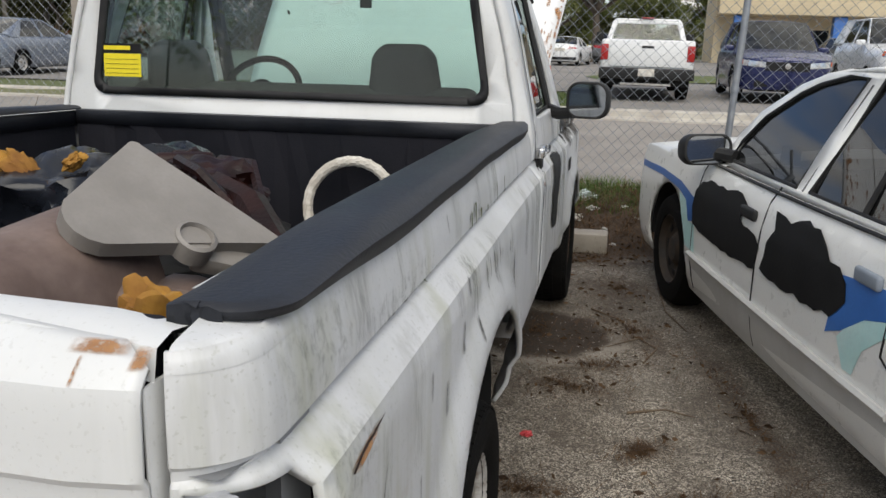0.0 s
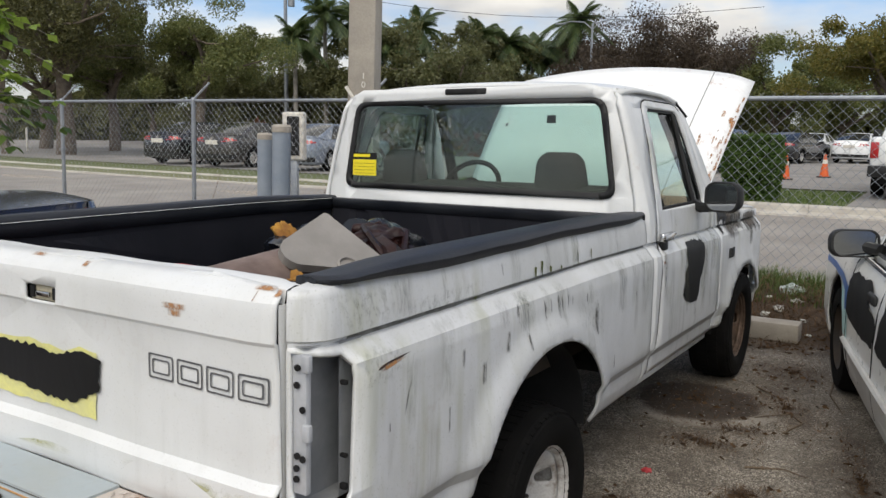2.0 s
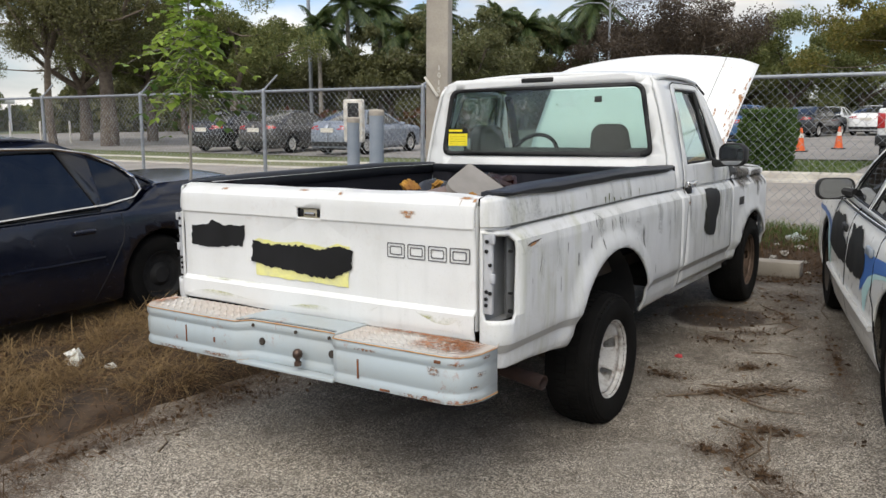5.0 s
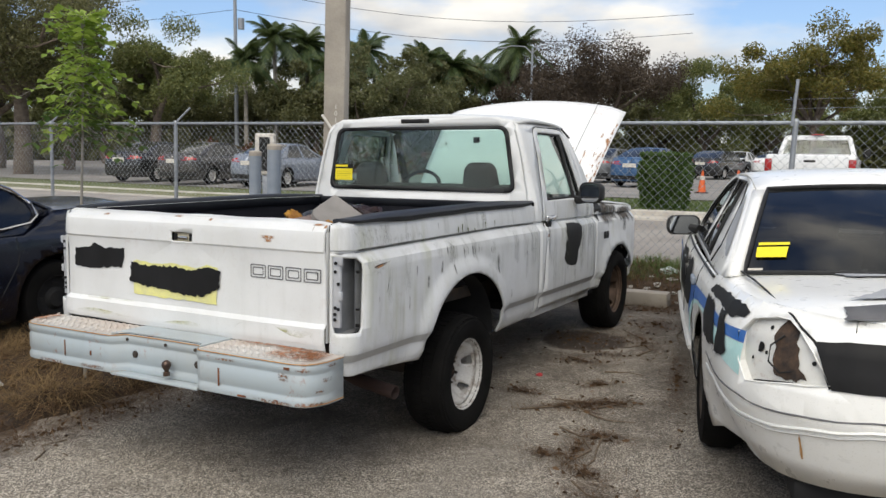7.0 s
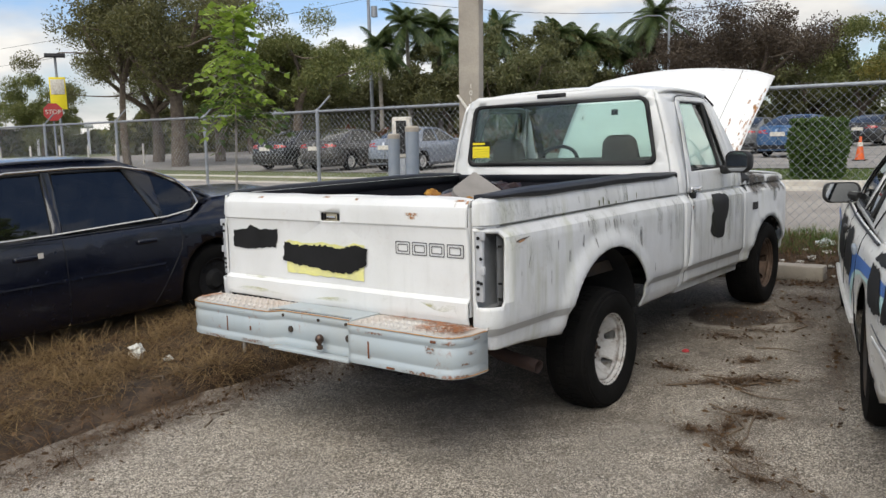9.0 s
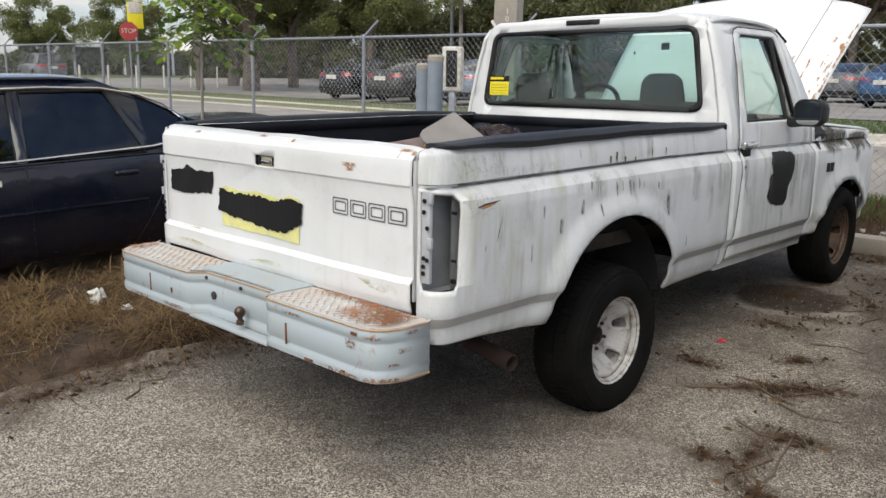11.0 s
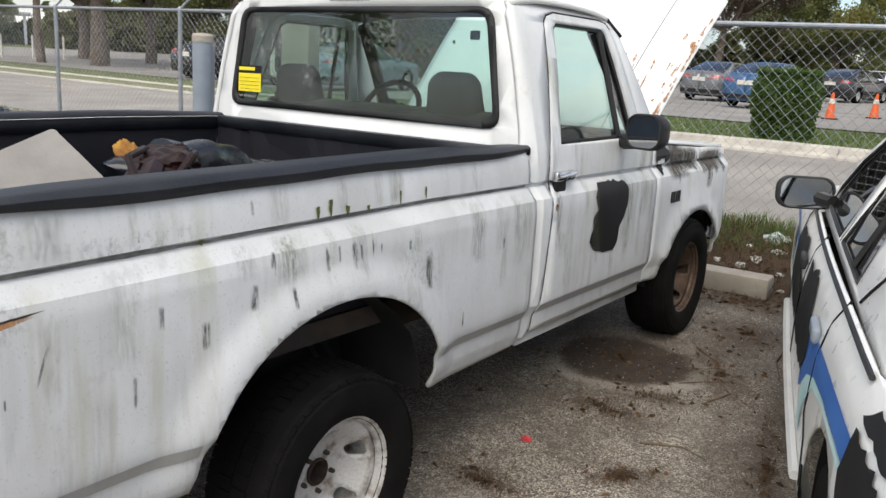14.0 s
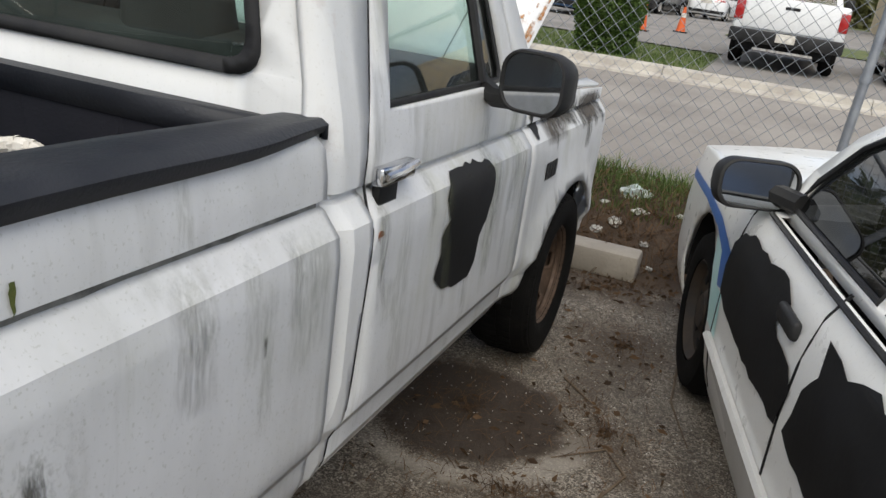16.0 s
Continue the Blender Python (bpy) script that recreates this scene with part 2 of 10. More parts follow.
cloth_grey = surface("grey_seat_cloth", (0.036, 0.036, 0.037), (0.022, 0.022, 0.023), 0.9, 0, 9, 150, 0.3)
interior_black = surface("dark_interior", (0.012, 0.012, 0.013), (0.024, 0.024, 0.024), 0.8, 0, 5, 90, 0.2, spec=0.2)
cream = surface("cream_plastic", (0.62, 0.58, 0.45), (0.4, 0.36, 0.26), 0.5, 0, 9, 90, 0.1)
plastic_grey = surface("grey_moulded_plastic", (0.2, 0.185, 0.168), (0.26, 0.242, 0.222), 0.55, 0, 7, 130, 0.2)
plastic_pink = surface("brownish_grey_moulded_plastic", (0.205, 0.15, 0.128), (0.11, 0.073, 0.06), 0.6, 0, 5, 45, 0.4, (0.42, 0.62))
orange_cloth = surface("dirty_orange_cloth", (0.42, 0.22, 0.03), (0.2, 0.085, 0.015), 0.85, 0, 9, 80, 0.5)
white_rope = surface("white_wound_cord", (0.7, 0.68, 0.62), (0.5, 0.46, 0.4), 0.8, 0, 14, 120, 0.4)
blue_black = surface("glossy_blue_black_sheet", (0.004, 0.005, 0.008), (0.014, 0.017, 0.024), 0.26, 0, 7, 40, 0.3)
red_plastic = surface("red_plastic", (0.5, 0.05, 0.06), (0.36, 0.04, 0.04), 0.45, 0, 7, 90, 0.1)
galvanized = surface("galvanised_steel", (0.25, 0.27, 0.30), (0.34, 0.36, 0.38), 0.5, 0.55, 12, 90, 0.1)
bollard_mat = surface("grey_painted_steel", (0.2, 0.235, 0.28), (0.27, 0.3, 0.34), 0.55, 0, 5, 70, 0.15)
concrete = surface("weathered_concrete", (0.42, 0.38, 0.32), (0.3, 0.27, 0.23), 0.9, 0, 3, 60, 0.6)
curb_mat = surface("pale_concrete_kerb", (0.5, 0.47, 0.41), (0.36, 0.33, 0.29), 0.9, 0, 2.5, 50, 0.5)
bark = surface("bark", (0.16, 0.13, 0.1), (0.09, 0.07, 0.055), 0.95, 0, 5, 30, 0.9)
palm_bark = surface("pale_palm_trunk", (0.3, 0.28, 0.25), (0.2, 0.18, 0.15), 0.9, 0, 5, 30, 0.5)
twig_mat = surface("dry_twig", (0.1, 0.07, 0.05), (0.16, 0.12, 0.08), 0.95, 0, 20, 90, 0.3)


def soft_mark(name, a, b, strength, axes="YZ", stretch=(90, 90, 16), cut=(0.36, 0.62)):
    """Streaky grime or painted reflection that thins out to nothing towards its edges."""
    m, n, l, p = principled(name)
    tc = n.new("ShaderNodeTexCoord")
    xyz = n.new("ShaderNodeSeparateXYZ")
    l.new(tc.outputs["Generated"], xyz.inputs["Vector"])
    fade = None
    for ax, lo in zip(axes, (0.45, 0.35)):
        v = xyz.outputs[ax]
        e = ramp(n, l, math_node(n, l, "MULTIPLY", math_node(n, l, "MULTIPLY", v, math_node(n, l, "SUBTRACT", 1.0, v)), 4.0), 0.05, lo * 2)
        fade = e if fade is None else math_node(n, l, "MULTIPLY", fade, e)
    streak = ramp(n, l, noise_node(n, l, tc.outputs["Object"], 1.0, 5, 0.7, stretch), *cut)
    fac = math_node(n, l, "MULTIPLY", math_node(n, l, "MULTIPLY", fade, streak), strength)
    l.new(mix(n, l, noise_node(n, l, tc.outputs["Object"], 60, 4), a, b), p.inputs["Base Color"])
    p.inputs["Roughness"].default_value = 0.85
    tr = n.new("ShaderNodeBsdfTransparent")
    x = n.new("ShaderNodeMixShader")
    l.new(fac, x.inputs["Fac"])
    l.new(tr.outputs["BSDF"], x.inputs[1])
    l.new(p.outputs["BSDF"], x.inputs[2])
    l.new(x.outputs["Shader"], n["Material Output"].inputs["Surface"])
    return m


grime_crease_mat = surface("grime_and_crease_shade", (0.09, 0.09, 0.08), (0.22, 0.22, 0.2), 0.8, 0, 30, 120, 0.1)
streak_mat = soft_mark("dark_streak", (0.05, 0.05, 0.045), (0.13, 0.13, 0.115), 0.9)
faint_mat = soft_mark("faint_grey_streak", (0.12, 0.12, 0.11), (0.25, 0.25, 0.23), 0.22)
algae_mat = soft_mark("green_streak", (0.15, 0.17, 0.08), (0.28, 0.29, 0.18), 0.22)
lamp_red = surface("red_lamp_lens", (0.4, 0.015, 0.015), (0.3, 0.01, 0.01), 0.2, 0, 9, 60, 0.0, coat=0.5)
cone_orange = surface("orange_plastic", (0.7, 0.12, 0.02), (0.55, 0.1, 0.02), 0.5, 0, 9, 60, 0.05)
lawn_mat = surface("lawn", (0.06, 0.1, 0.025), (0.13, 0.14, 0.05), 0.95, 0, 1.4, 40, 0.6)
hedge_core = surface("hedge_shade", (0.012, 0.02, 0.006), (0.02, 0.03, 0.01), 0.95)
hedge_leaf = leaf_mat("hedge_leaf", (0.031, 0.070, 0.012), (0.109, 0.178, 0.031))
leaf_dark = leaf_mat("dark_leaf", (0.062, 0.07, 0.028), (0.185, 0.185, 0.07))
leaf_mid = leaf_mat("mid_green_leaf", (0.085, 0.112, 0.033), (0.235, 0.245, 0.08))
leaf_olive = leaf_mat("olive_leaf", (0.078, 0.093, 0.031), (0.186, 0.186, 0.078))
leaf_brown = leaf_mat("brown_leaf", (0.046, 0.034, 0.025), (0.116, 0.085, 0.054))
leaf_gold = leaf_mat("gold_green_leaf", (0.085, 0.105, 0.02), (0.26, 0.21, 0.045))
leaf_red = leaf_mat("red_leaf", (0.186, 0.046, 0.023), (0.078, 0.093, 0.031))
leaf_young = leaf_mat("young_leaf", (0.14, 0.24, 0.03), (0.40, 0.52, 0.10), 0.4)
palm_leaf = leaf_mat("palm_leaf", (0.031, 0.062, 0.019), (0.109, 0.139, 0.046))
building_wall = surface("cream_render", (0.74, 0.63, 0.43), (0.64, 0.54, 0.37), 0.9, 0, 0.6, 40, 0.2)
leaf_sap = leaf_mat("sapling_leaf", (0.04, 0.085, 0.018), (0.13, 0.20, 0.045), 0.4)
straw_mat = leaf_mat("straw", (0.10, 0.06, 0.025), (0.42, 0.29, 0.135), 0.8)
straw_dark = leaf_mat("dark_straw", (0.04, 0.022, 0.011), (0.19, 0.11, 0.052), 0.85)
mould_mat = leaf_mat("mould", (0.035, 0.02, 0.011), (0.19, 0.115, 0.06), 0.9)
grass_mat = leaf_mat("grass_blade", (0.05, 0.09, 0.02), (0.17, 0.24, 0.06), 0.6)
grit_mat = leaf_mat("grit", (0.2, 0.19, 0.17), (0.62, 0.6, 0.55), 0.85)
mulch_mat = surface("mulch", (0.02, 0.013, 0.008), (0.085, 0.055, 0.033), 0.95, 0, 7, 70, 0.9)
paper_mat = surface("white_paper", (0.7, 0.7, 0.67), (0.5, 0.5, 0.45), 0.7, 0, 20, 90, 0.3)
bag_mat = surface("bluish_film", (0.42, 0.52, 0.52), (0.6, 0.64, 0.62), 0.3, 0, 20, 60, 0.3)
# truck mirror tint darkened to imitate the dark view it reflects
mirror_mat = surface("mirror_glass", (0.42, 0.43, 0.44), (0.34, 0.35, 0.355), 0.06, 1.0, 9, 60, 0.0, rvar=0.02)
recess_mat = surface("shaded_grey_metal", (0.19, 0.2, 0.21), (0.27, 0.275, 0.285), 0.6, 0.1, 9, 60, 0.1)
moss_mat = surface("moss", (0.05, 0.07, 0.012), (0.10, 0.11, 0.02), 0.9, 0, 40, 160, 0.4)

# sedan white greyed for the recess's shade, with extra dirt and rust
paint_bay = car_paint("shaded_lamp_bay_paint", (0.66, 0.66, 0.63), 0.4, (0.4, 0.36, 0.3), 0.35, 0.2, 0.0, 0.3, 0.1)
bay_dark = surface("rusty_dark_channel", (0.012, 0.009, 0.008), (0.075, 0.045, 0.028), 0.85, 0, 22, 70, 0.6)
peeled_brown = surface("peeled_brown_grey_paint", (0.16, 0.125, 0.12), (0.3, 0.26, 0.25), 0.75, 0, 9, 60, 0.2)
dark_primer = surface("dark_grey_primer", (0.075, 0.075, 0.08), (0.12, 0.12, 0.125), 0.7, 0, 8, 60, 0.1)
leaf_drab = leaf_mat("drab_brown_green_leaf", (0.068, 0.07, 0.029), (0.2, 0.195, 0.074))
# sedan mirror tint kept brighter to imitate its pale reflection
mirror_light = surface("brighter_mirror_glass", (0.6, 0.62, 0.63), (0.55, 0.57, 0.58), 0.03, 1.0, 9, 60, 0.0, rvar=0.02)
# shade of the down-facing lower facet, painted on as a grey band
facet_shade_mat = car_paint("grey_facet_shade", (0.40, 0.40, 0.39), 0.5, (0.2, 0.2, 0.18), 0.4, 0.3, 0.0, 0.0, 0.0)
glass_rear = glass("rear_cab_glass", (0.60, 0.76, 0.71), 0.0, 0.01, 0.010)
rust_soft = soft_mark("flaking_rust", (0.2, 0.07, 0.025), (0.44, 0.2, 0.09), 0.95, "XY", (34, 34, 34), (0.38, 0.55))
rust_bloom = soft_mark("orange_rust_bloom", (0.50, 0.26, 0.09), (0.24, 0.09, 0.03), 0.8, "XZ", (90, 90, 70), (0.34, 0.54))
smear_mat = soft_mark("dark_mould_smear", (0.035, 0.032, 0.026), (0.12, 0.1, 0.085), 0.9, "YZ", (24, 24, 5), (0.26, 0.52))
mottle_mat = soft_mark("mottled_mould_film", (0.16, 0.17, 0.13), (0.28, 0.29, 0.24), 0.3, "YZ", (60, 60, 40), (0.48, 0.66))
# rust colour darkened to carry the shade the exhaust lies in
pipe_mat = surface("shade_dark_rust", (0.016, 0.007, 0.005), (0.03, 0.013, 0.009), 0.9, 0.0, 18, 90, 0.4)
flange_mat = surface("bare_pale_grey_sheet", (0.34, 0.35, 0.37), (0.44, 0.45, 0.47), 0.5, 0.0, 12, 80, 0.1)
reflection_mat = soft_mark("white_sky_reflection", (0.55, 0.6, 0.58), (0.7, 0.72, 0.7), 0.3, "XZ", (40, 40, 52), (0.5, 0.62))
gate_algae = soft_mark("yellow_green_film", (0.42, 0.42, 0.16), (0.5, 0.5, 0.3), 0.7, "XZ", (14, 14, 20), (0.38, 0.66))

# ==== mesh helpers ====
def part(name, bm, material, parent, label="", smooth=35.0, solid=0.0):
    """Links a bmesh as one mesh object under a thing or a part."""
    me = bpy.data.meshes.new(name)
    bm.to_mesh(me)
    bm.free()
    me.materials.append(material)
    if smooth:
        me.polygons.foreach_set("use_smooth", [True] * len(me.polygons))
        me.set_sharp_from_angle(angle=radians(smooth))
    ob = new(name, me)
    ob.parent = parent
    if solid:
        s = ob.modifiers.new("thickness", "SOLIDIFY")
        s.thickness, s.offset = solid, -1
    if label:
        ob["label"] = label
    return ob


def thing(name, label, category, m=None, group="", kind=""):
    ob = new(name)
    ob.empty_display_size = 0.1
    if m is not None:
        ob.matrix_basis = m
    return tagged(ob, label, category, group, kind)


def solo(name, bm, material, label, category, group="", kind="", smooth=35.0, m=None):
    ob = part(name, bm, material, None, "", smooth)
    if m is not None:
        ob.matrix_basis = m
    return tagged(ob, label, category, group, kind)


def box(x0, x1, y0, y1, z0, z1, bev=0.0, seg=2, bm=None):
    own = bm is None
    b = bmesh.new()
    bmesh.ops.create_cube(b, size=1)
    bmesh.ops.scale(b, vec=(x1 - x0, y1 - y0, z1 - z0), verts=b.verts)
    bmesh.ops.translate(b, vec=((x0 + x1) / 2, (y0 + y1) / 2, (z0 + z1) / 2), verts=b.verts)
    if bev:
        bmesh.ops.bevel(b, geom=b.edges[:], offset=bev, segments=seg, affect="EDGES", profile=0.5)
    return b if own else join(bm, b)


def join(bm, other):
    me = bpy.data.meshes.new("tmp")
    other.to_mesh(me)
    other.free()
    bm.from_mesh(me)
    bpy.data.meshes.remove(me)
    return bm


def moved(bm, m):
    bmesh.ops.transform(bm, matrix=m, verts=bm.verts)
    return bm


def lathe(profile, n=32, axis="X"):
    """Turns (along, radius) pairs about an axis."""
    bm = bmesh.new()
    rings = []
    for a, r in profile:
        ring = []
        for i in range(n):
            t = 2 * math.pi * i / n
            c, s = r * math.cos(t), r * math.sin(t)
            ring.append(bm.verts.new({"X": (a, c, s), "Y": (c, a, s), "Z": (c, s, a)}[axis]))
        rings.append(ring)
    for p, q in zip(rings, rings[1:]):
        for i in range(n):
            j = (i + 1) % n
            bm.faces.new((p[i], p[j], q[j], q[i]))
    bmesh.ops.remove_doubles(bm, verts=bm.verts, dist=1e-5)
    bmesh.ops.recalc_face_normals(bm, faces=bm.faces)
    return bm


def tube(points, r, n=8, r_end=None, closed=False, caps=True):
    """A round bar along points."""
    bm = bmesh.new()
    pts = [Vector(p) for p in points]
    rings = []
    up = Vector((0.123, 0.31, 0.94))
    for i, p in enumerate(pts):
        a = pts[i - 1] if (i or closed) else p
        b = pts[(i + 1) % len(pts)] if (i < len(pts) - 1 or closed) else p
        d = (b - a).normalized()
        u = d.cross(up)
        u = u.normalized() if u.length > 1e-3 else d.orthogonal().normalized()
        v = d.cross(u)
        k = r if r_end is None else r + (r_end - r) * i / max(1, len(pts) - 1)
        rings.append([bm.verts.new(p + (u * math.cos(2 * math.pi * j / n) + v * math.sin(2 * math.pi * j / n)) * k) for j in range(n)])
    pairs = list(zip(rings, rings[1:])) + ([(rings[-1], rings[0])] if closed else [])
    for p, q in pairs:
        for j in range(n):
            k = (j + 1) % n
            bm.faces.new((p[j], p[k], q[k], q[j]))
    if caps and not closed:
        bm.faces.new(rings[0][::-1])
        bm.faces.new(rings[-1])
    bmesh.ops.recalc_face_normals(bm, faces=bm.faces)
    return bm


def grid(us, vs, f, flip=False):
    """A sheet of quads: f(u, v) gives the place."""
    bm = bmesh.new()
    rows = [[bm.verts.new(f(u, v)) for v in vs] for u in us]
    for a, b in zip(rows, rows[1:]):
        for i in range(len(vs) - 1):
            q = (a[i], b[i], b[i + 1], a[i + 1])
            bm.faces.new(q[::-1] if flip else q)
    return bm


def lin(a, b, n):
    return [a + (b - a) * i / (n - 1) for i in range(n)]


def panel(loops, ucuts, vcuts, f, flip=False):
    """A sheet cut to outlines in (u, v), the first the rim and the others holes, refined by cuts and laid out by f(u, v)."""
    bm = bmesh.new()
    for loop in loops:
        vs = [bm.verts.new((u, v, 0)) for u, v in loop]
        for i in range(len(vs)):
            bm.edges.new((vs[i], vs[(i + 1) % len(vs)]))
    bmesh.ops.triangle_fill(bm, use_beauty=True, use_dissolve=False, edges=bm.edges[:], normal=(0, 0, 1))
    for u in ucuts:
        bmesh.ops.bisect_plane(bm, geom=bm.verts[:] + bm.edges[:] + bm.faces[:], dist=1e-5, plane_co=(u, 0, 0), plane_no=(1, 0, 0))
    for v in vcuts:
        bmesh.ops.bisect_plane(bm, geom=bm.verts[:] + bm.edges[:] + bm.faces[:], dist=1e-5, plane_co=(0, v, 0), plane_no=(0, 1, 0))
    for fc in bm.faces:
        if (fc.normal.z < 0) != flip:
            fc.normal_flip()
    for v in bm.verts:
        v.co = f(v.co.x, v.co.y)
    bm.normal_update()
    return bm


def curve_pts(keys, n):
    """Smooth interpolation through (u, value...) keys; returns a function of u."""
    us = [k[0] for k in keys]

    def at(u):
        if u <= us[0]:
            return keys[0][1]
        for i in range(len(us) - 1):
            if u <= us[i + 1]:
                t = (u - us[i]) / (us[i + 1] - us[i])
                t = t * t * (3 - 2 * t) if n else t
                return keys[i][1] + (keys[i + 1][1] - keys[i][1]) * t
        return keys[-1][1]
    return at


def rounded_rect(x0, x1, y0, y1, r, n=5):
    pts = []
    for cx, cy, a in ((x1 - r, y1 - r, 0), (x0 + r, y1 - r, 90), (x0 + r, y0 + r, 180), (x1 - r, y0 + r, 270)):
        for i in range(n + 1):
            t = radians(a + 90 * i / n)
            pts.append((cx + r * math.cos(t), cy + r * math.sin(t)))
    return pts


def rough_outline(pts, step, amp, seed):
    """Breaks straight edges into short uneven steps, as brushed paint has."""
    rnd = random.Random(seed)
    out = []
    for i in range(len(pts)):
        a, b = Vector(pts[i]), Vector(pts[(i + 1) % len(pts)])
        k = max(1, int((b - a).length / step))
        nrm = Vector((-(b - a).y, (b - a).x)).normalized()
        for j in range(k):
            p = a.lerp(b, j / k) + nrm * (rnd.uniform(-amp, amp) if j else 0)
            out.append((p.x, p.y))
    return out


def mirror_x(bm):
    bmesh.ops.scale(bm, vec=(-1, 1, 1), verts=bm.verts)
    bmesh.ops.reverse_faces(bm, faces=bm.faces)
    return bm


def mirror_shell(hw, hh, d, r):
    """Rounded door mirror housing whose open side faces -y."""
    bm = bmesh.new()
    base = rounded_rect(-hw, hw, -hh, hh, r, 6)
    rows = [[bm.verts.new((u * k, y, v * k)) for u, v in base] for k, y in ((0.86, -d + 0.012), (0.90, -d), (0.97, -d + 0.002), (1.0, -d + 0.014), (1.0, -d * 0.2), (0.88, d * 0.55), (0.62, d * 0.9), (0.3, d))]
    for a, b in zip(rows, rows[1:]):
        for i in range(len(base)):
            j = (i + 1) % len(base)
            bm.faces.new((a[i], a[j], b[j], b[i]))
    bm.faces.new(rows[0])
    bm.faces.new(rows[-1])
    bmesh.ops.recalc_face_normals(bm, faces=bm.faces)
    return bm


def mirror_face(hw, hh, d, r):
    """Glass plate just inside the rim of a mirror housing."""
    bm = bmesh.new()
    base = rounded_rect(-hw * 0.865, hw * 0.865, -hh * 0.865, hh * 0.865, r * 0.85, 6)
    rows = [[bm.verts.new((u, y, v)) for u, v in base] for y in (-d + 0.007, -d + 0.0105)]
    for i in range(len(base)):
        j = (i + 1) % len(base)
        bm.faces.new((rows[0][i], rows[0][j], rows[1][j], rows[1][i]))
    bm.faces.new(rows[0])
    bm.faces.new(rows[1])
    bmesh.ops.recalc_face_normals(bm, faces=bm.faces)
    return bm

# ==== ground ====
# the lot rises a little towards the sedan and the fence
SLOPE_X, SLOPE_Y = 0.0161, 0.0105
LOT = pose(0, 0, 0, 0.6015, -0.9223, 0)


def smooth(a, b, x):
    t = min(1.0, max(0.0, (x - a) / (b - a)))
    return t * t * (3 - 2 * t)


def rise(x, y):
    """How far the ground past the fence climbs to the right."""
    return 0.0085 * (max(-15.0, min(14.0, x)) + 15.0) * max(0.0, min(1.0, (y - 6.5) / 6.5))


def ground_z(x, y):
    z = rise(x, y)
    bank = smooth(4.25, 5.5, y + 0.12 * math.sin(x * 1.7)) * 0.215
    z += bank - 0.095 * smooth(5.75, 6.5, y)
    strip = smooth(-1.28, -1.75, x + 0.06 * math.sin(y * 2.3)) * (1 - smooth(5.2, 6.2, y))
    z += 0.035 * strip
    n = noise.noise((x * 0.9, y * 0.9, 0.3)) * 0.012 + noise.noise((x * 5, y * 5, 1.7)) * 0.006
    rough = max(strip, smooth(4.1, 4.6, y) * (1 - smooth(5.9, 6.4, y)))
    z += n * (0.25 + 2.2 * rough) * (1 if y < 6.3 else 0.2) * (1 if abs(x) < 12 and y > -12 else 0)
    z += (SLOPE_X * max(-6.0, min(6.0, x)) + SLOPE_Y * max(-8.0, min(5.6, y))) * (1 - smooth(5.4, 6.5, y))
    z -= 0.055 * math.exp(-(x / 1.5) ** 2 - ((y - 0.05) / 0.8) ** 2)
    if y > 13.1:
        z += 0.16
    return z


def axis(parts_):
    out = []
    for a, b, n in parts_:
        out += lin(a, b, n)[:-1]
    return out + [parts_[-1][1]]


gx_ = axis([(-900, -120, 8), (-120, -30, 12), (-30, -6, 30), (-6, 4.5, 132), (4.5, 14, 20), (14, 120, 14), (120, 900, 8)])
gy_ = axis([(-900, -60, 8), (-60, -8, 14), (-8, -4.5, 14), (-4.5, 6.4, 137), (6.4, 13.05, 12), (13.05, 13.15, 2), (13.15, 40, 16), (40, 200, 14), (200, 900, 8)])


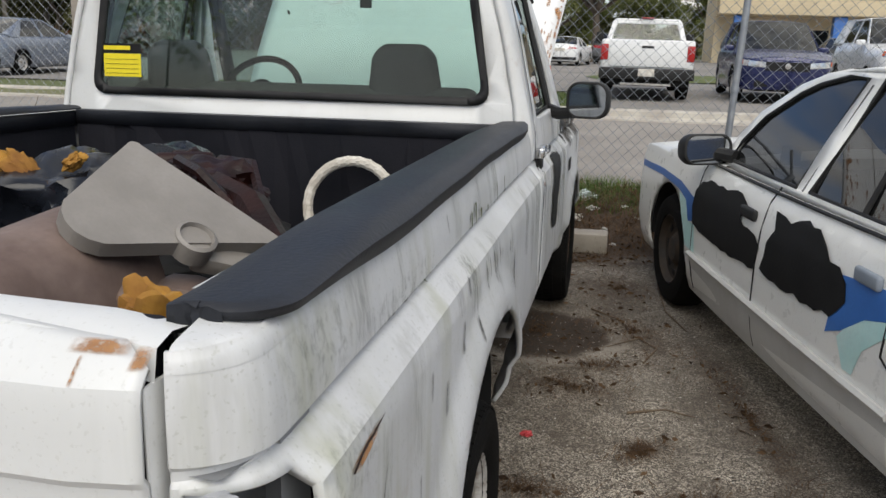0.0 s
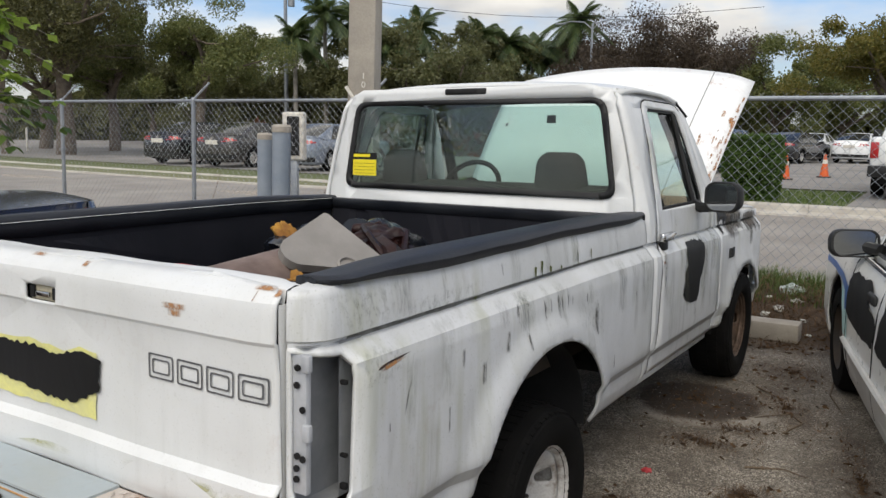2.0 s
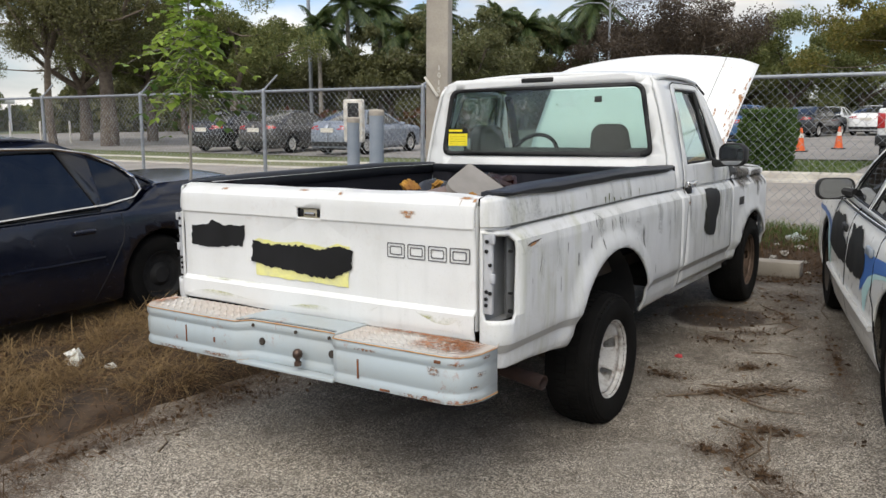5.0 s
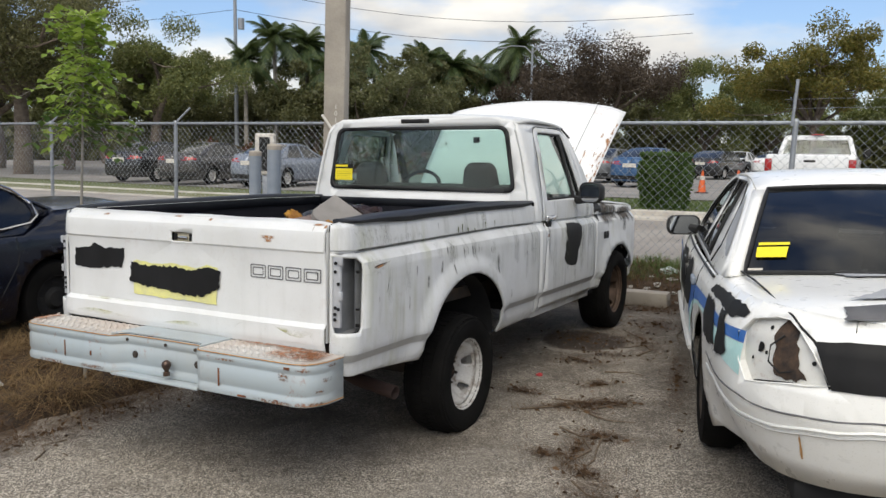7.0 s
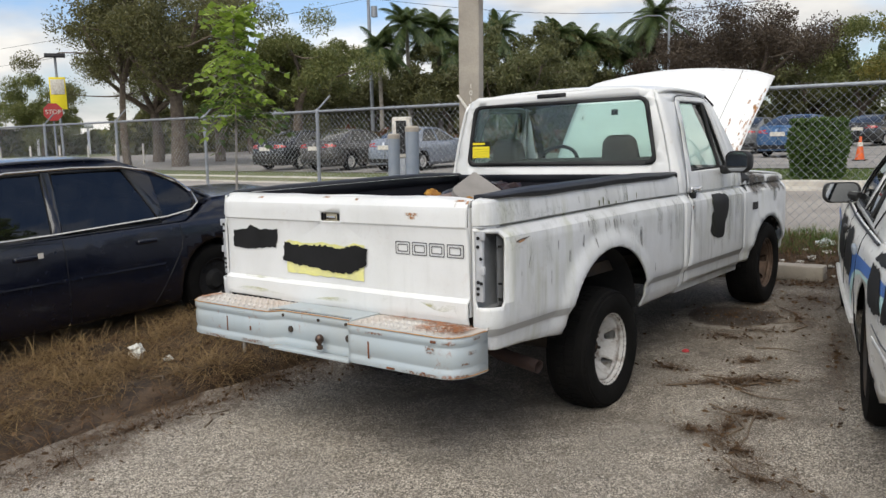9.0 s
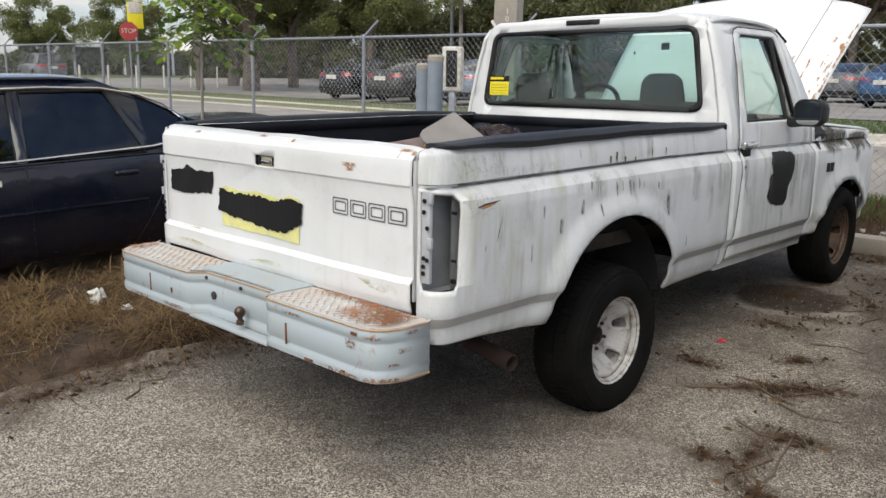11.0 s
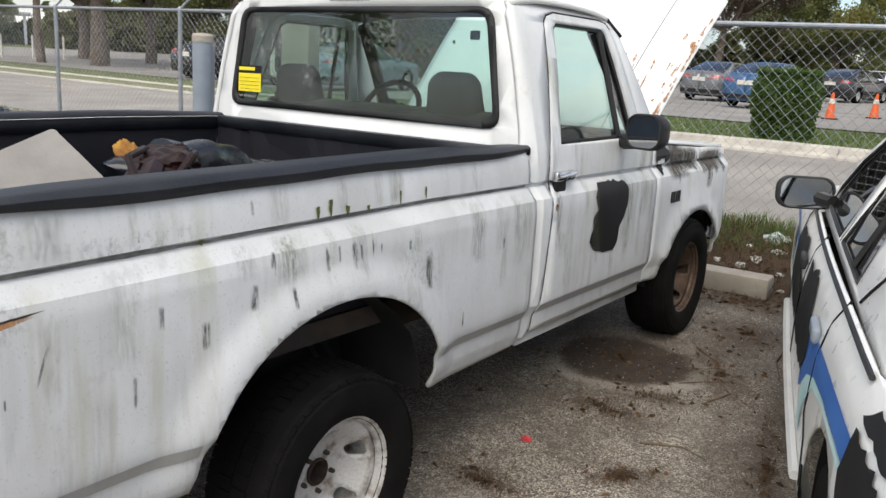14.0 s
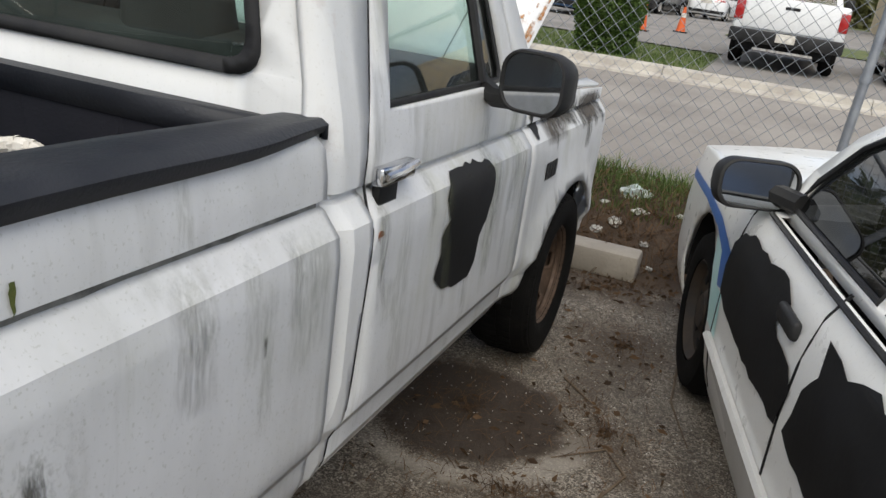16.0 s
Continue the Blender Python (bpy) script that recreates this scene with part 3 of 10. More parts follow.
def ground_material():
    m, n, l, p = principled("lot_surface")
    g = n.new("ShaderNodeNewGeometry").outputs["Position"]
    xyz = n.new("ShaderNodeSeparateXYZ")
    l.new(g, xyz.inputs["Vector"])
    X, Y = xyz.outputs["X"], xyz.outputs["Y"]
    # worn asphalt with exposed pale aggregate
    vo = n.new("ShaderNodeTexVoronoi")
    vo.inputs["Scale"].default_value = 215
    l.new(g, vo.inputs["Vector"])
    vc = n.new("ShaderNodeSeparateColor")
    l.new(vo.outputs["Color"], vc.inputs["Color"])
    stones = ramp(n, l, vc.outputs["Red"], 0.22, 0.9, (0.045, 0.038, 0.031), (0.74, 0.66, 0.55))
    v2 = n.new("ShaderNodeTexVoronoi")
    v2.inputs["Scale"].default_value = 135
    l.new(g, v2.inputs["Vector"])
    c2 = n.new("ShaderNodeSeparateColor")
    l.new(v2.outputs["Color"], c2.inputs["Color"])
    chip = math_node(n, l, "MULTIPLY", ramp(n, l, c2.outputs["Green"], 0.78, 0.84), ramp(n, l, v2.outputs["Distance"], 0.25, 0.42, (1, 1, 1), (0, 0, 0)))
    stones = mix(n, l, math_node(n, l, "MULTIPLY", chip, 0.95), stones, (0.85, 0.78, 0.66))
    dark_chip = math_node(n, l, "MULTIPLY", ramp(n, l, c2.outputs["Blue"], 0.72, 0.80), 0.8)
    stones = mix(n, l, dark_chip, stones, (0.05, 0.042, 0.034))
    big = noise_node(n, l, g, 1.1, 6, 0.65)
    fine = noise_node(n, l, g, 300, 2, 0.5)
    asphalt = mix(n, l, math_node(n, l, "MULTIPLY", ramp(n, l, big, 0.46, 0.64), 0.5), stones, (0.125, 0.112, 0.096))
    asphalt = mix(n, l, 0.06, asphalt, (0.2, 0.178, 0.145))
    worn = ramp(n, l, noise_node(n, l, g, 2.4, 5, 0.6), 0.5, 0.72)
    asphalt = mix(n, l, math_node(n, l, "MULTIPLY", worn, 0.5), asphalt, (0.30, 0.272, 0.228))
    pits = ramp(n, l, noise_node(n, l, g, 42, 7, 0.82), 0.39, 0.52, (1, 1, 1), (0, 0, 0))
    asphalt = mix(n, l, math_node(n, l, "MULTIPLY", pits, 0.62), asphalt, (0.05, 0.043, 0.035))
    pale = ramp(n, l, noise_node(n, l, g, 75, 6, 0.8), 0.56, 0.66)
    asphalt = mix(n, l, math_node(n, l, "MULTIPLY", pale, 0.75), asphalt, (0.66, 0.58, 0.475))
    edge = ramp(n, l, math_node(n, l, "ADD", math_node(n, l, "ADD", X, math_node(n, l, "MULTIPLY", noise_node(n, l, g, 1.6, 5, 0.65), 0.5)), 1.9), 0.82, 1.0, (1, 1, 1), (0, 0, 0))
    asphalt = mix(n, l, math_node(n, l, "MULTIPLY", edge, 0.45), asphalt, (0.40, 0.345, 0.29))
    grime = ramp(n, l, noise_node(n, l, g, 5.5, 6, 0.72), 0.52, 0.66)
    asphalt = mix(n, l, math_node(n, l, "MULTIPLY", grime, 0.42), asphalt, (0.085, 0.068, 0.05))
    # brown leaf mould lying in patches on the lot
    at = n.new("ShaderNodeAttribute")
    at.attribute_name = "stain"
    near = math_node(n, l, "MULTIPLY", at.outputs["Fac"], ramp(n, l, noise_node(n, l, g, 11, 6, 0.7), 0.28, 0.55))
    litter = mix(n, l, noise_node(n, l, g, 70, 4, 0.75), (0.025, 0.016, 0.011), (0.13, 0.085, 0.055))
    lot = mix(n, l, math_node(n, l, "MULTIPLY", near, 0.62), asphalt, litter)
    fm = n.new("ShaderNodeAttribute")
    fm.attribute_name = "brown_film"
    film = math_node(n, l, "MULTIPLY", fm.outputs["Fac"], ramp(n, l, noise_node(n, l, g, 3.2, 6, 0.7), 0.3, 0.62))
    film_c = mix(n, l, noise_node(n, l, g, 45, 4, 0.7), (0.03, 0.023, 0.017), (0.115, 0.09, 0.066))
    lot = mix(n, l, math_node(n, l, "MULTIPLY", film, 0.72), lot, film_c)
    # the sunk oval cover under a mat of brown needles
    dx, dy = math_node(n, l, "SUBTRACT", X, 0.84), math_node(n, l, "SUBTRACT", Y, 2.42)
    rr = math_node(n, l, "ADD", math_node(n, l, "MULTIPLY", math_node(n, l, "MULTIPLY", dx, dx), 5.6), math_node(n, l, "MULTIPLY", math_node(n, l, "MULTIPLY", dy, dy), 5.6))
    rr = math_node(n, l, "ADD", rr, math_node(n, l, "MULTIPLY", noise_node(n, l, g, 8, 5, 0.65), 0.6))
    ringm = math_node(n, l, "MULTIPLY", ramp(n, l, math_node(n, l, "ADD", math_node(n, l, "SUBTRACT", math_node(n, l, "MULTIPLY", dx, 0.5), dy), math_node(n, l, "MULTIPLY", noise_node(n, l, g, 5, 4, 0.6), 0.3)), 0.2, 0.5), math_node(n, l, "MULTIPLY", ramp(n, l, math_node(n, l, "MULTIPLY", rr, 0.6), 0.62, 0.70), ramp(n, l, math_node(n, l, "MULTIPLY", rr, 0.6), 0.85, 0.98, (1, 1, 1), (0, 0, 0))))
    lot = mix(n, l, math_node(n, l, "MULTIPLY", ringm, 0.5), lot, (0.40, 0.365, 0.315))
    oval = ramp(n, l, math_node(n, l, "MULTIPLY", rr, 0.6), 0.52, 0.66, (1, 1, 1), (0, 0, 0))
    lot = mix(n, l, math_node(n, l, "MULTIPLY", oval, 0.9), lot, mix(n, l, noise_node(n, l, g, 50, 5, 0.75), (0.010, 0.007, 0.005), (0.055, 0.035, 0.022)))
    # bare dirt and dead weeds: strip beside the truck and the bank under the fence
    wob = math_node(n, l, "MULTIPLY", math_node(n, l, "SUBTRACT", noise_node(n, l, g, 2.4, 6, 0.7), 0.5), 0.95)
    sx = ramp(n, l, math_node(n, l, "ADD", math_node(n, l, "ADD", X, wob), 2.0), 0.60, 0.72, (1, 1, 1), (0, 0, 0))
    sy = ramp(n, l, math_node(n, l, "MULTIPLY", math_node(n, l, "ADD", Y, wob), 0.1), 0.395, 0.418)
    far = ramp(n, l, math_node(n, l, "MULTIPLY", Y, 0.05), 0.29, 0.31, (1, 1, 1), (0, 0, 0))
    dirtm = math_node(n, l, "MULTIPLY", math_node(n, l, "MAXIMUM", sx, sy), far)
    dirt = mix(n, l, noise_node(n, l, g, 38, 5, 0.7), (0.022, 0.014, 0.009), (0.13, 0.088, 0.056))
    dirt = mix(n, l, ramp(n, l, noise_node(n, l, g, 1.9, 4, 0.6), 0.45, 0.65), dirt, (0.105, 0.075, 0.05))
    grassy = math_node(n, l, "MULTIPLY", ramp(n, l, math_node(n, l, "MULTIPLY", Y, 0.1), 0.50, 0.54), ramp(n, l, noise_node(n, l, g, 3.0, 4, 0.6), 0.42, 0.6))
    dirt = mix(n, l, math_node(n, l, "MULTIPLY", grassy, 0.8), dirt, (0.07, 0.1, 0.03))
    col = mix(n, l, dirtm, lot, dirt)
    # lawn past the kerb
    lawn = ramp(n, l, math_node(n, l, "MULTIPLY", Y, 0.05), 0.64, 0.66)
    gr = mix(n, l, noise_node(n, l, g, 1.2, 6, 0.7), (0.05, 0.085, 0.022), (0.15, 0.15, 0.06))
    col = mix(n, l, lawn, col, gr)
    l.new(col, p.inputs["Base Color"])
    p.inputs["Roughness"].default_value = 0.9
    hgt = math_node(n, l, "SUBTRACT", fine, math_node(n, l, "MULTIPLY", vo.outputs["Distance"], 0.7))
    hgt = math_node(n, l, "ADD", hgt, math_node(n, l, "MULTIPLY", noise_node(n, l, g, 60, 5, 0.75), math_node(n, l, "MULTIPLY", dirtm, 3.0)))
    bump(n, l, p, hgt, 0.5, 0.008)
    return m


# brown stains under the leaf mould: middle, half lengths and turn of each
PATCHES = ((0.84, 2.42, 0.34, 0.34, 0), (1.12, 2.02, 0.30, 0.09, 10), (1.32, 2.55, 0.14, 0.34, 30), (1.28, 0.68, 0.30, 0.06, 30), (1.55, 0.85, 0.24, 0.08, 20), (1.42, 0.72, 0.10, 0.12, 0),
           (1.66, 0.25, 0.18, 0.07, 15), (1.60, 0.0, 0.06, 0.2, 10), (1.45, -0.12, 0.10, 0.07, 0), (1.75, -0.3, 0.22, 0.07, -40), (1.95, -0.6, 0.28, 0.08, -20), (0.95, 0.85, 0.16, 0.06, 0), (1.25, 3.3, 0.25, 0.3, 0),
           (0.95, 3.9, 0.5, 0.16, 0), (1.1, 4.05, 0.4, 0.12, 0), (1.8, 1.6, 0.07, 0.8, 12), (1.0, 1.75, 0.24, 0.13, 0), (-1.15, -1.2, 0.16, 1.3, -4), (-1.05, -2.2, 0.2, 0.35, 0), (-1.25, -0.6, 0.1, 0.7, 0), (-1.2, -1.8, 0.08, 0.7, -10), (-1.0, 0.4, 0.3, 0.5, 0), (1.35, 1.2, 0.12, 0.05, 40))


def stain(x, y):
    m = 0.0
    for cx, cy, rx, ry, a in PATCHES:
        c, s = math.cos(radians(a)), math.sin(radians(a))
        u, v = ((x - cx) * c + (y - cy) * s) / rx, (-(x - cx) * s + (y - cy) * c) / ry
        m = max(m, 1 - smooth(0.55, 1.5, math.hypot(u, v) + 0.5 * noise.noise((x * 4, y * 4, 2))))
    return m


gbm = grid(gx_, gy_, lambda x, y: (x, y, ground_z(x, y)))
ground = solo("ground", gbm, ground_material(), "worn grey asphalt lot with brown leaf mould, dirt strip and grass bank", "ground", kind="structure", smooth=60)
# film of washed soil between the parked cars, same brown under truck and sedan
FILMS = ((1.5, 3.0, 0.95, 1.5), (1.75, 1.3, 0.4, 1.6), (0.9, 1.4, 0.6, 0.7), (0.2, 0.3, 1.0, 1.3), (0.4, 3.2, 1.4, 1.2), (3.1, 1.5, 1.0, 2.3), (2.0, -0.9, 0.35, 0.5))


def brown_film(x, y):
    m = 0.0
    for cx, cy, rx, ry in FILMS:
        m = max(m, 1 - smooth(0.45, 1.35, math.hypot((x - cx) / rx, (y - cy) / ry) + 0.35 * noise.noise((x * 2.3, y * 2.3, 5))))
    return m


sf = ground.data.attributes.new("brown_film", "FLOAT", "POINT")
sf.data.foreach_set("value", [brown_film(v.co.x, v.co.y) if -4 < v.co.x < 6 and -4 < v.co.y < 6 else 0.0 for v in ground.data.vertices])
sa = ground.data.attributes.new("stain", "FLOAT", "POINT")
sa.data.foreach_set("value", [stain(v.co.x, v.co.y) if -3 < v.co.x < 3 and -3 < v.co.y < 5 else 0.0 for v in ground.data.vertices])

road_mat = surface("old_grey_road", (0.30, 0.275, 0.245), (0.22, 0.2, 0.18), 0.92, 0, 0.8, 140, 0.4)
lot_far_mat = surface("far_parking_asphalt", (0.27, 0.25, 0.23), (0.19, 0.18, 0.165), 0.92, 0, 0.5, 120, 0.3)
solo("road", grid(axis([(-120, -30, 8), (-30, 10, 60), (10, 120, 8)]), lin(6.55, 12.88, 8), lambda x, y: (x, y, 0.132 + rise(x, y) + 0.01 * math.sin(y) + 0.004 * math.sin(x * 0.7))), road_mat, "pale worn service road behind the fence", "road", kind="structure", smooth=60)
# far lot beyond the lawn, and the apron by the parked cars
solo("road", grid(lin(-60, 120, 181), lin(18.2, 70, 12), lambda x, y: (x, y, 0.31 + rise(x, y))), lot_far_mat, "pale asphalt of the far parking lot", "road", kind="structure", smooth=60)
solo("road", grid(lin(0.55, 12.0, 9), lin(13.45, 18.3, 6), lambda x, y: (x, y, 0.305 + rise(x, y))), lot_far_mat, "asphalt parking bay", "road", kind="structure", smooth=60)
solo("road", grid(lin(-70, -9.5, 122), lin(15.9, 18.3, 4), lambda x, y: (x, y, 0.305 + rise(x, y))), lot_far_mat, "asphalt strip under parked cars", "road", kind="structure", smooth=60)


# kerb stones
def kerb(x0, x1, y):
    bm = bmesh.new()
    prof = [(-0.42, 0.10), (-0.40, 0.165), (-0.20, 0.18), (-0.17, 0.20), (-0.15, 0.29), (-0.12, 0.312), (0.06, 0.318), (0.08, 0.20)]
    xs = lin(x0 + 0.006, x1 - 0.006, 4)
    rows = [[bm.verts.new((x, y + a + 0.006 * math.sin(x * 3), b + rise(x, y) + 0.004 * math.sin(x * 5))) for a, b in prof] for x in xs]
    for a, b in zip(rows, rows[1:]):
        for i in range(len(prof) - 1):
            bm.faces.new((a[i], b[i], b[i + 1], a[i + 1]))
    for r in (rows[0], rows[-1]):
        bm.faces.new(r)
    bmesh.ops.recalc_face_normals(bm, faces=bm.faces)
    return bm


kerb_row = thing("kerb", "pale concrete kerb along the road", "kerb", kind="structure")
for i in range(-16, 6):
    part("kerb_stone", kerb(i * 3.0, i * 3.0 + 3.0, 13.22 + (0.02 * (-i) if i < 0 else 0)), curb_mat, kerb_row, "", 40)

# ==== fence ====
FY, FTOP, FBOT = 5.62, 1.985, 0.20
posts = [2.09 + 3.09 * k for k in range(-11, 4)]


def fence_bay(x0, x1):
    bm = bmesh.new()
    pitch, r = 0.102, 0.0019
    h = FTOP - FBOT + 0.03
    k0 = int(math.floor((x0 - h) / pitch))
    for sgn in (1, -1):
        k = k0
        while k * pitch < x1 + h:
            a = k * pitch
            k += 1
            # straight strand from bottom to top, clipped to the bay
            pts = [(a, FBOT - 0.01), (a + sgn * h, FTOP + 0.02)]
            (xa, za), (xb, zb) = pts
            t0, t1 = 0.0, 1.0
            lo, hi = (x0 - xa) / (xb - xa), (x1 - xa) / (xb - xa)
            if lo > hi:
                lo, hi = hi, lo
            t0, t1 = max(t0, lo), min(t1, hi)
            if t1 <= t0:
                continue
            p, q = Vector((xa + (xb - xa) * t0, 0, za + (zb - za) * t0)), Vector((xa + (xb - xa) * t1, 0, za + (zb - za) * t1))
            d = (q - p).normalized()
            u = Vector((-d.z, 0, d.x)) * r
            w = Vector((0, r, 0))
            o = Vector((0, 0.0016 * sgn, 0))
            va = [bm.verts.new(p + o + c) for c in (u, w, -u, -w)]
            vb = [bm.verts.new(q + o + c) for c in (u, w, -u, -w)]
            for i in range(4):
                bm.faces.new((va[i], va[(i + 1) % 4], vb[(i + 1) % 4], vb[i]))
    # twisted barbs over the rail
    n = int((x1 - x0) / pitch)
    for i in range(n):
        x = x0 + (i + 0.5) * pitch
        for s in (-1, 1):
            a, b = Vector((x, 0, FTOP + 0.015)), Vector((x + s * 0.018, 0, FTOP + 0.05))
            vs = [bm.verts.new(a + Vector((0.002, 0, 0))), bm.verts.new(a - Vector((0.002, 0, 0))), bm.verts.new(b - Vector((0.0015, 0, 0))), bm.verts.new(b + Vector((0.0015, 0, 0)))]
            bm.faces.new(vs)
    return bm


fence = thing("chain_link_fence", "galvanised chain-link fence with round posts and top rail", "fence", pose(0, FY, 0))
for i, x in enumerate(posts):
    if x > 6:
        continue
    lean = 3.0 if abs(x - 2.09) < 0.1 else 0.0
    p = part("post", tube([(0, 0, 0.05), (0, 0, 2.0)], 0.03, 12), galvanized, fence, "grey steel post")
    p.matrix_basis = pose(x - 0.02, -0.03, 0, -0.4, 0.75 + lean * 0.3, 0)
    part("post_cap", lathe([(1.99, 0.034), (2.01, 0.034), (2.03, 0.02), (2.035, 0)], 12, "Z"), galvanized, p)
    if x < 1:
        a = part("barb_arm", tube([(0, 0, 2.0), (0.16, 0.16, 2.25)], 0.016, 6), galvanized, p, "slanted barbed wire arm")
    part("band", lathe([(1.2, 0.033), (1.2, 0.037), (1.24, 0.037), (1.24, 0.033)], 12, "Z"), galvanized, p)
part("top_rail", tube([(-33, 0.0, FTOP), (6, 0.0, FTOP)], 0.022, 10), galvanized, fence, "top rail")
for a, b in zip(posts, posts[1:]):
    if a < 5.5:
        part("chain_link", fence_bay(a, min(b, 6)), galvanized, fence, "", 0)["kind"] = "stuff"
part("tension_wire", tube([(-33, 0.0, FBOT), (6, 0.0, FBOT)], 0.003, 4), galvanized, fence)
for z in (2.14, 2.24):
    for a, b in ((2.0, 6.0),):
        part("barbed_wire", tube([(a + (b - a) * i / 8, 0.02, z + 0.01 * math.sin(i)) for i in range(9)], 0.002, 4), galvanized, fence)
part("tall_post", tube([(2.09, -0.03, 1.95), (2.12, -0.03, 2.45)], 0.018, 8), galvanized, fence, "post extension")

# ==== things along the fence ====
def bollard(x, y, h, r):
    b = thing("bollard", "tall grey painted steel pipe bollard standing behind the truck", "bollard", pose(x - 0.04, y - 0.03, -0.05, -0.5, 0.75, 0), "bollards by the pole")
    part("pipe", lathe([(0, r), (h - 0.045, r), (h - 0.045, r * 0.98), (h - 0.02, r * 0.97), (h - 0.01, r * 0.8), (h, 0)], 24, "Z"), bollard_mat, b)
    part("cap", lathe([(h - 0.05, r * 1.06), (h - 0.01, r * 1.06), (h + 0.004, r * 0.9), (h + 0.008, 0)], 24, "Z"), concrete, b, "weathered cap")
    return b


bollard(-2.09, 1.98, 1.70, 0.066)
bollard(-2.93, 2.68, 1.63, 0.064)
pole = thing("utility_pole", "tall square concrete utility pole with chamfered corners", "pole", pose(-1.89, 2.61, 0, -0.5, 0.75, 22))
part("shaft", moved(box(-0.105, 0.105, -0.105, 0.105, 0, 11.0, 0.015, 2), pose(0, 0, 0)), concrete, pole, "stained concrete shaft")
part("cleat", moved(box(-0.012, 0.012, -0.01, 0.01, -0.11, 0.11, 0.004), pose(-0.05, -0.118, 1.86, 0, -35)), white_rope, pole, "small white strip")
for i, ch in enumerate("1015"):
    cu = bpy.data.curves.new("digit", "FONT")
    cu.body, cu.size, cu.extrude, cu.align_x = ch, 0.066, 0.002, "CENTER"
    d = new("digit", cu)
    d.data.materials.append(white_rope)
    d.parent = pole
    d.matrix_basis = pose(0.02, -0.107, 2.01 - i * 0.066, 90)
    d["label"] = "pale painted digit"
meter = thing("meter_cabinet", "white cabinet with a dark front standing by the fence", "cabinet", pose(-5.81, 6.2, 0.13, 0, 0, 20))
part("case", box(-0.16, 0.16, -0.07, 0.07, 1.05, 1.72, 0.03, 3), white_rope, meter, "white case")
part("face", box(-0.08, 0.10, -0.08, -0.068, 1.12, 1.66, 0.01), interior_black, meter, "dark grey front")
part("pedestal", box(-0.05, 0.05, -0.04, 0.04, 0.0, 1.06, 0.01), galvanized, meter)
stop = thing("wheel_stop", "short broken concrete wheel stop lying in leaf mould", "wheel stop", LOT @ pose(0.41, 4.21, 0.03))
wsb_ = box(-0.75, 0.75, -0.09, 0.09, -0.03, 0.12, 0.018, 2)
part("block", wsb_, concrete, stop)

# ==== pickup truck ====
PARKED = LOT @ pose(-0.05, 0.041, -0.007, -1.853, 0.139, -0.397)
truck = thing("pickup_truck", "weathered white pickup truck with raised hood and black-lined bed", "pickup truck", PARKED)
LINE_Z, RAIL_Z = 1.147, 1.285


def arch(yc, zc, ry, rz, zbot, n=30):
    """Points of a wheel opening from its front foot over the top to its rear foot."""
    pts = []
    a0 = math.asin(max(-1, min(1, (zbot - zc) / rz)))
    for i in range(n + 1):
        t = a0 + (math.pi - 2 * a0) * i / n
        pts.append((yc + ry * math.cos(t), zc + rz * math.sin(t)))
    return pts


side_x = curve_pts([(0.46, 0.895), (0.50, 0.912), (0.55, 0.930), (0.60, 0.934), (0.608, 0.936), (0.655, 0.962), (0.70, 0.966), (0.85, 0.966), (1.05, 0.966), (1.092, 0.960), (1.136, 0.926),
                    (1.142, 0.914), (1.152, 0.914), (1.158, 0.928), (1.20, 0.926), (1.255, 0.916), (1.28, 0.905), (1.295, 0.885)], 0)


def flare(y, z, yc, zc, ry, rz):
    d = math.hypot((y - yc) / ry, (z - zc) / rz) - 1
    return 0.026 * (1 - smooth(0.05, 0.30, d)) * smooth(zc - 0.12, zc + 0.1, z)


REAR_ARCH = (0.0, 0.50, 0.50, 0.415)
FRONT_ARCH = (2.985, 0.50, 0.46, 0.37)


YB, RC, WRAP = -1.098, 0.092, 0.205


def sag(y, z):
    """The top of the bed sinks a little towards the tail."""
    return z - 0.026 * smooth(0.98, 1.14, z) * max(0.0, min(1.0, (0.45 - y) / 1.5))


def bed_xyz(u, z):
    """The side of the bed; past YB the sheet turns the corner to the tailgate gap."""
    x = side_x(z) + flare(u, z, *REAR_ARCH)
    z = sag(u, z)
    if u >= YB:
        return (x, u, z)
    arc = RC * math.pi / 2
    t = (YB - u) / WRAP * (arc + x - RC - 0.856)
    if t < arc:
        a = t / RC
        return (x - RC + RC * math.cos(a), YB - RC * math.sin(a), z)
    return (x - RC - (t - arc), YB - RC, z)


foot_r = arch(*REAR_ARCH, 0.50)
UE = YB - WRAP
LAMP = [(UE + 0.016, 0.785), (UE + 0.03, 0.752), (YB - 0.008, 0.752), (YB + 0.008, 0.772), (YB + 0.022, 1.095), (YB + 0.006, 1.122), (UE + 0.016, 1.13)]
BED_RIM = [(UE, 0.56), (YB - 0.05, 0.545), (-0.9, 0.535)] + foot_r[::-1] + [(0.503, 0.486), (0.513, 0.478), (0.53, 0.476), (1.075, 0.490), (1.10, 0.52), (1.10, 1.25), (1.07, RAIL_Z), (-1.0, RAIL_Z), (YB, RAIL_Z - 0.01), (UE, RAIL_Z - 0.014)]
YC = lin(UE + 0.008, YB, 16) + lin(-1.0, -0.76, 4) + lin(-0.72, 0.66, 60) + lin(0.70, 1.08, 6)
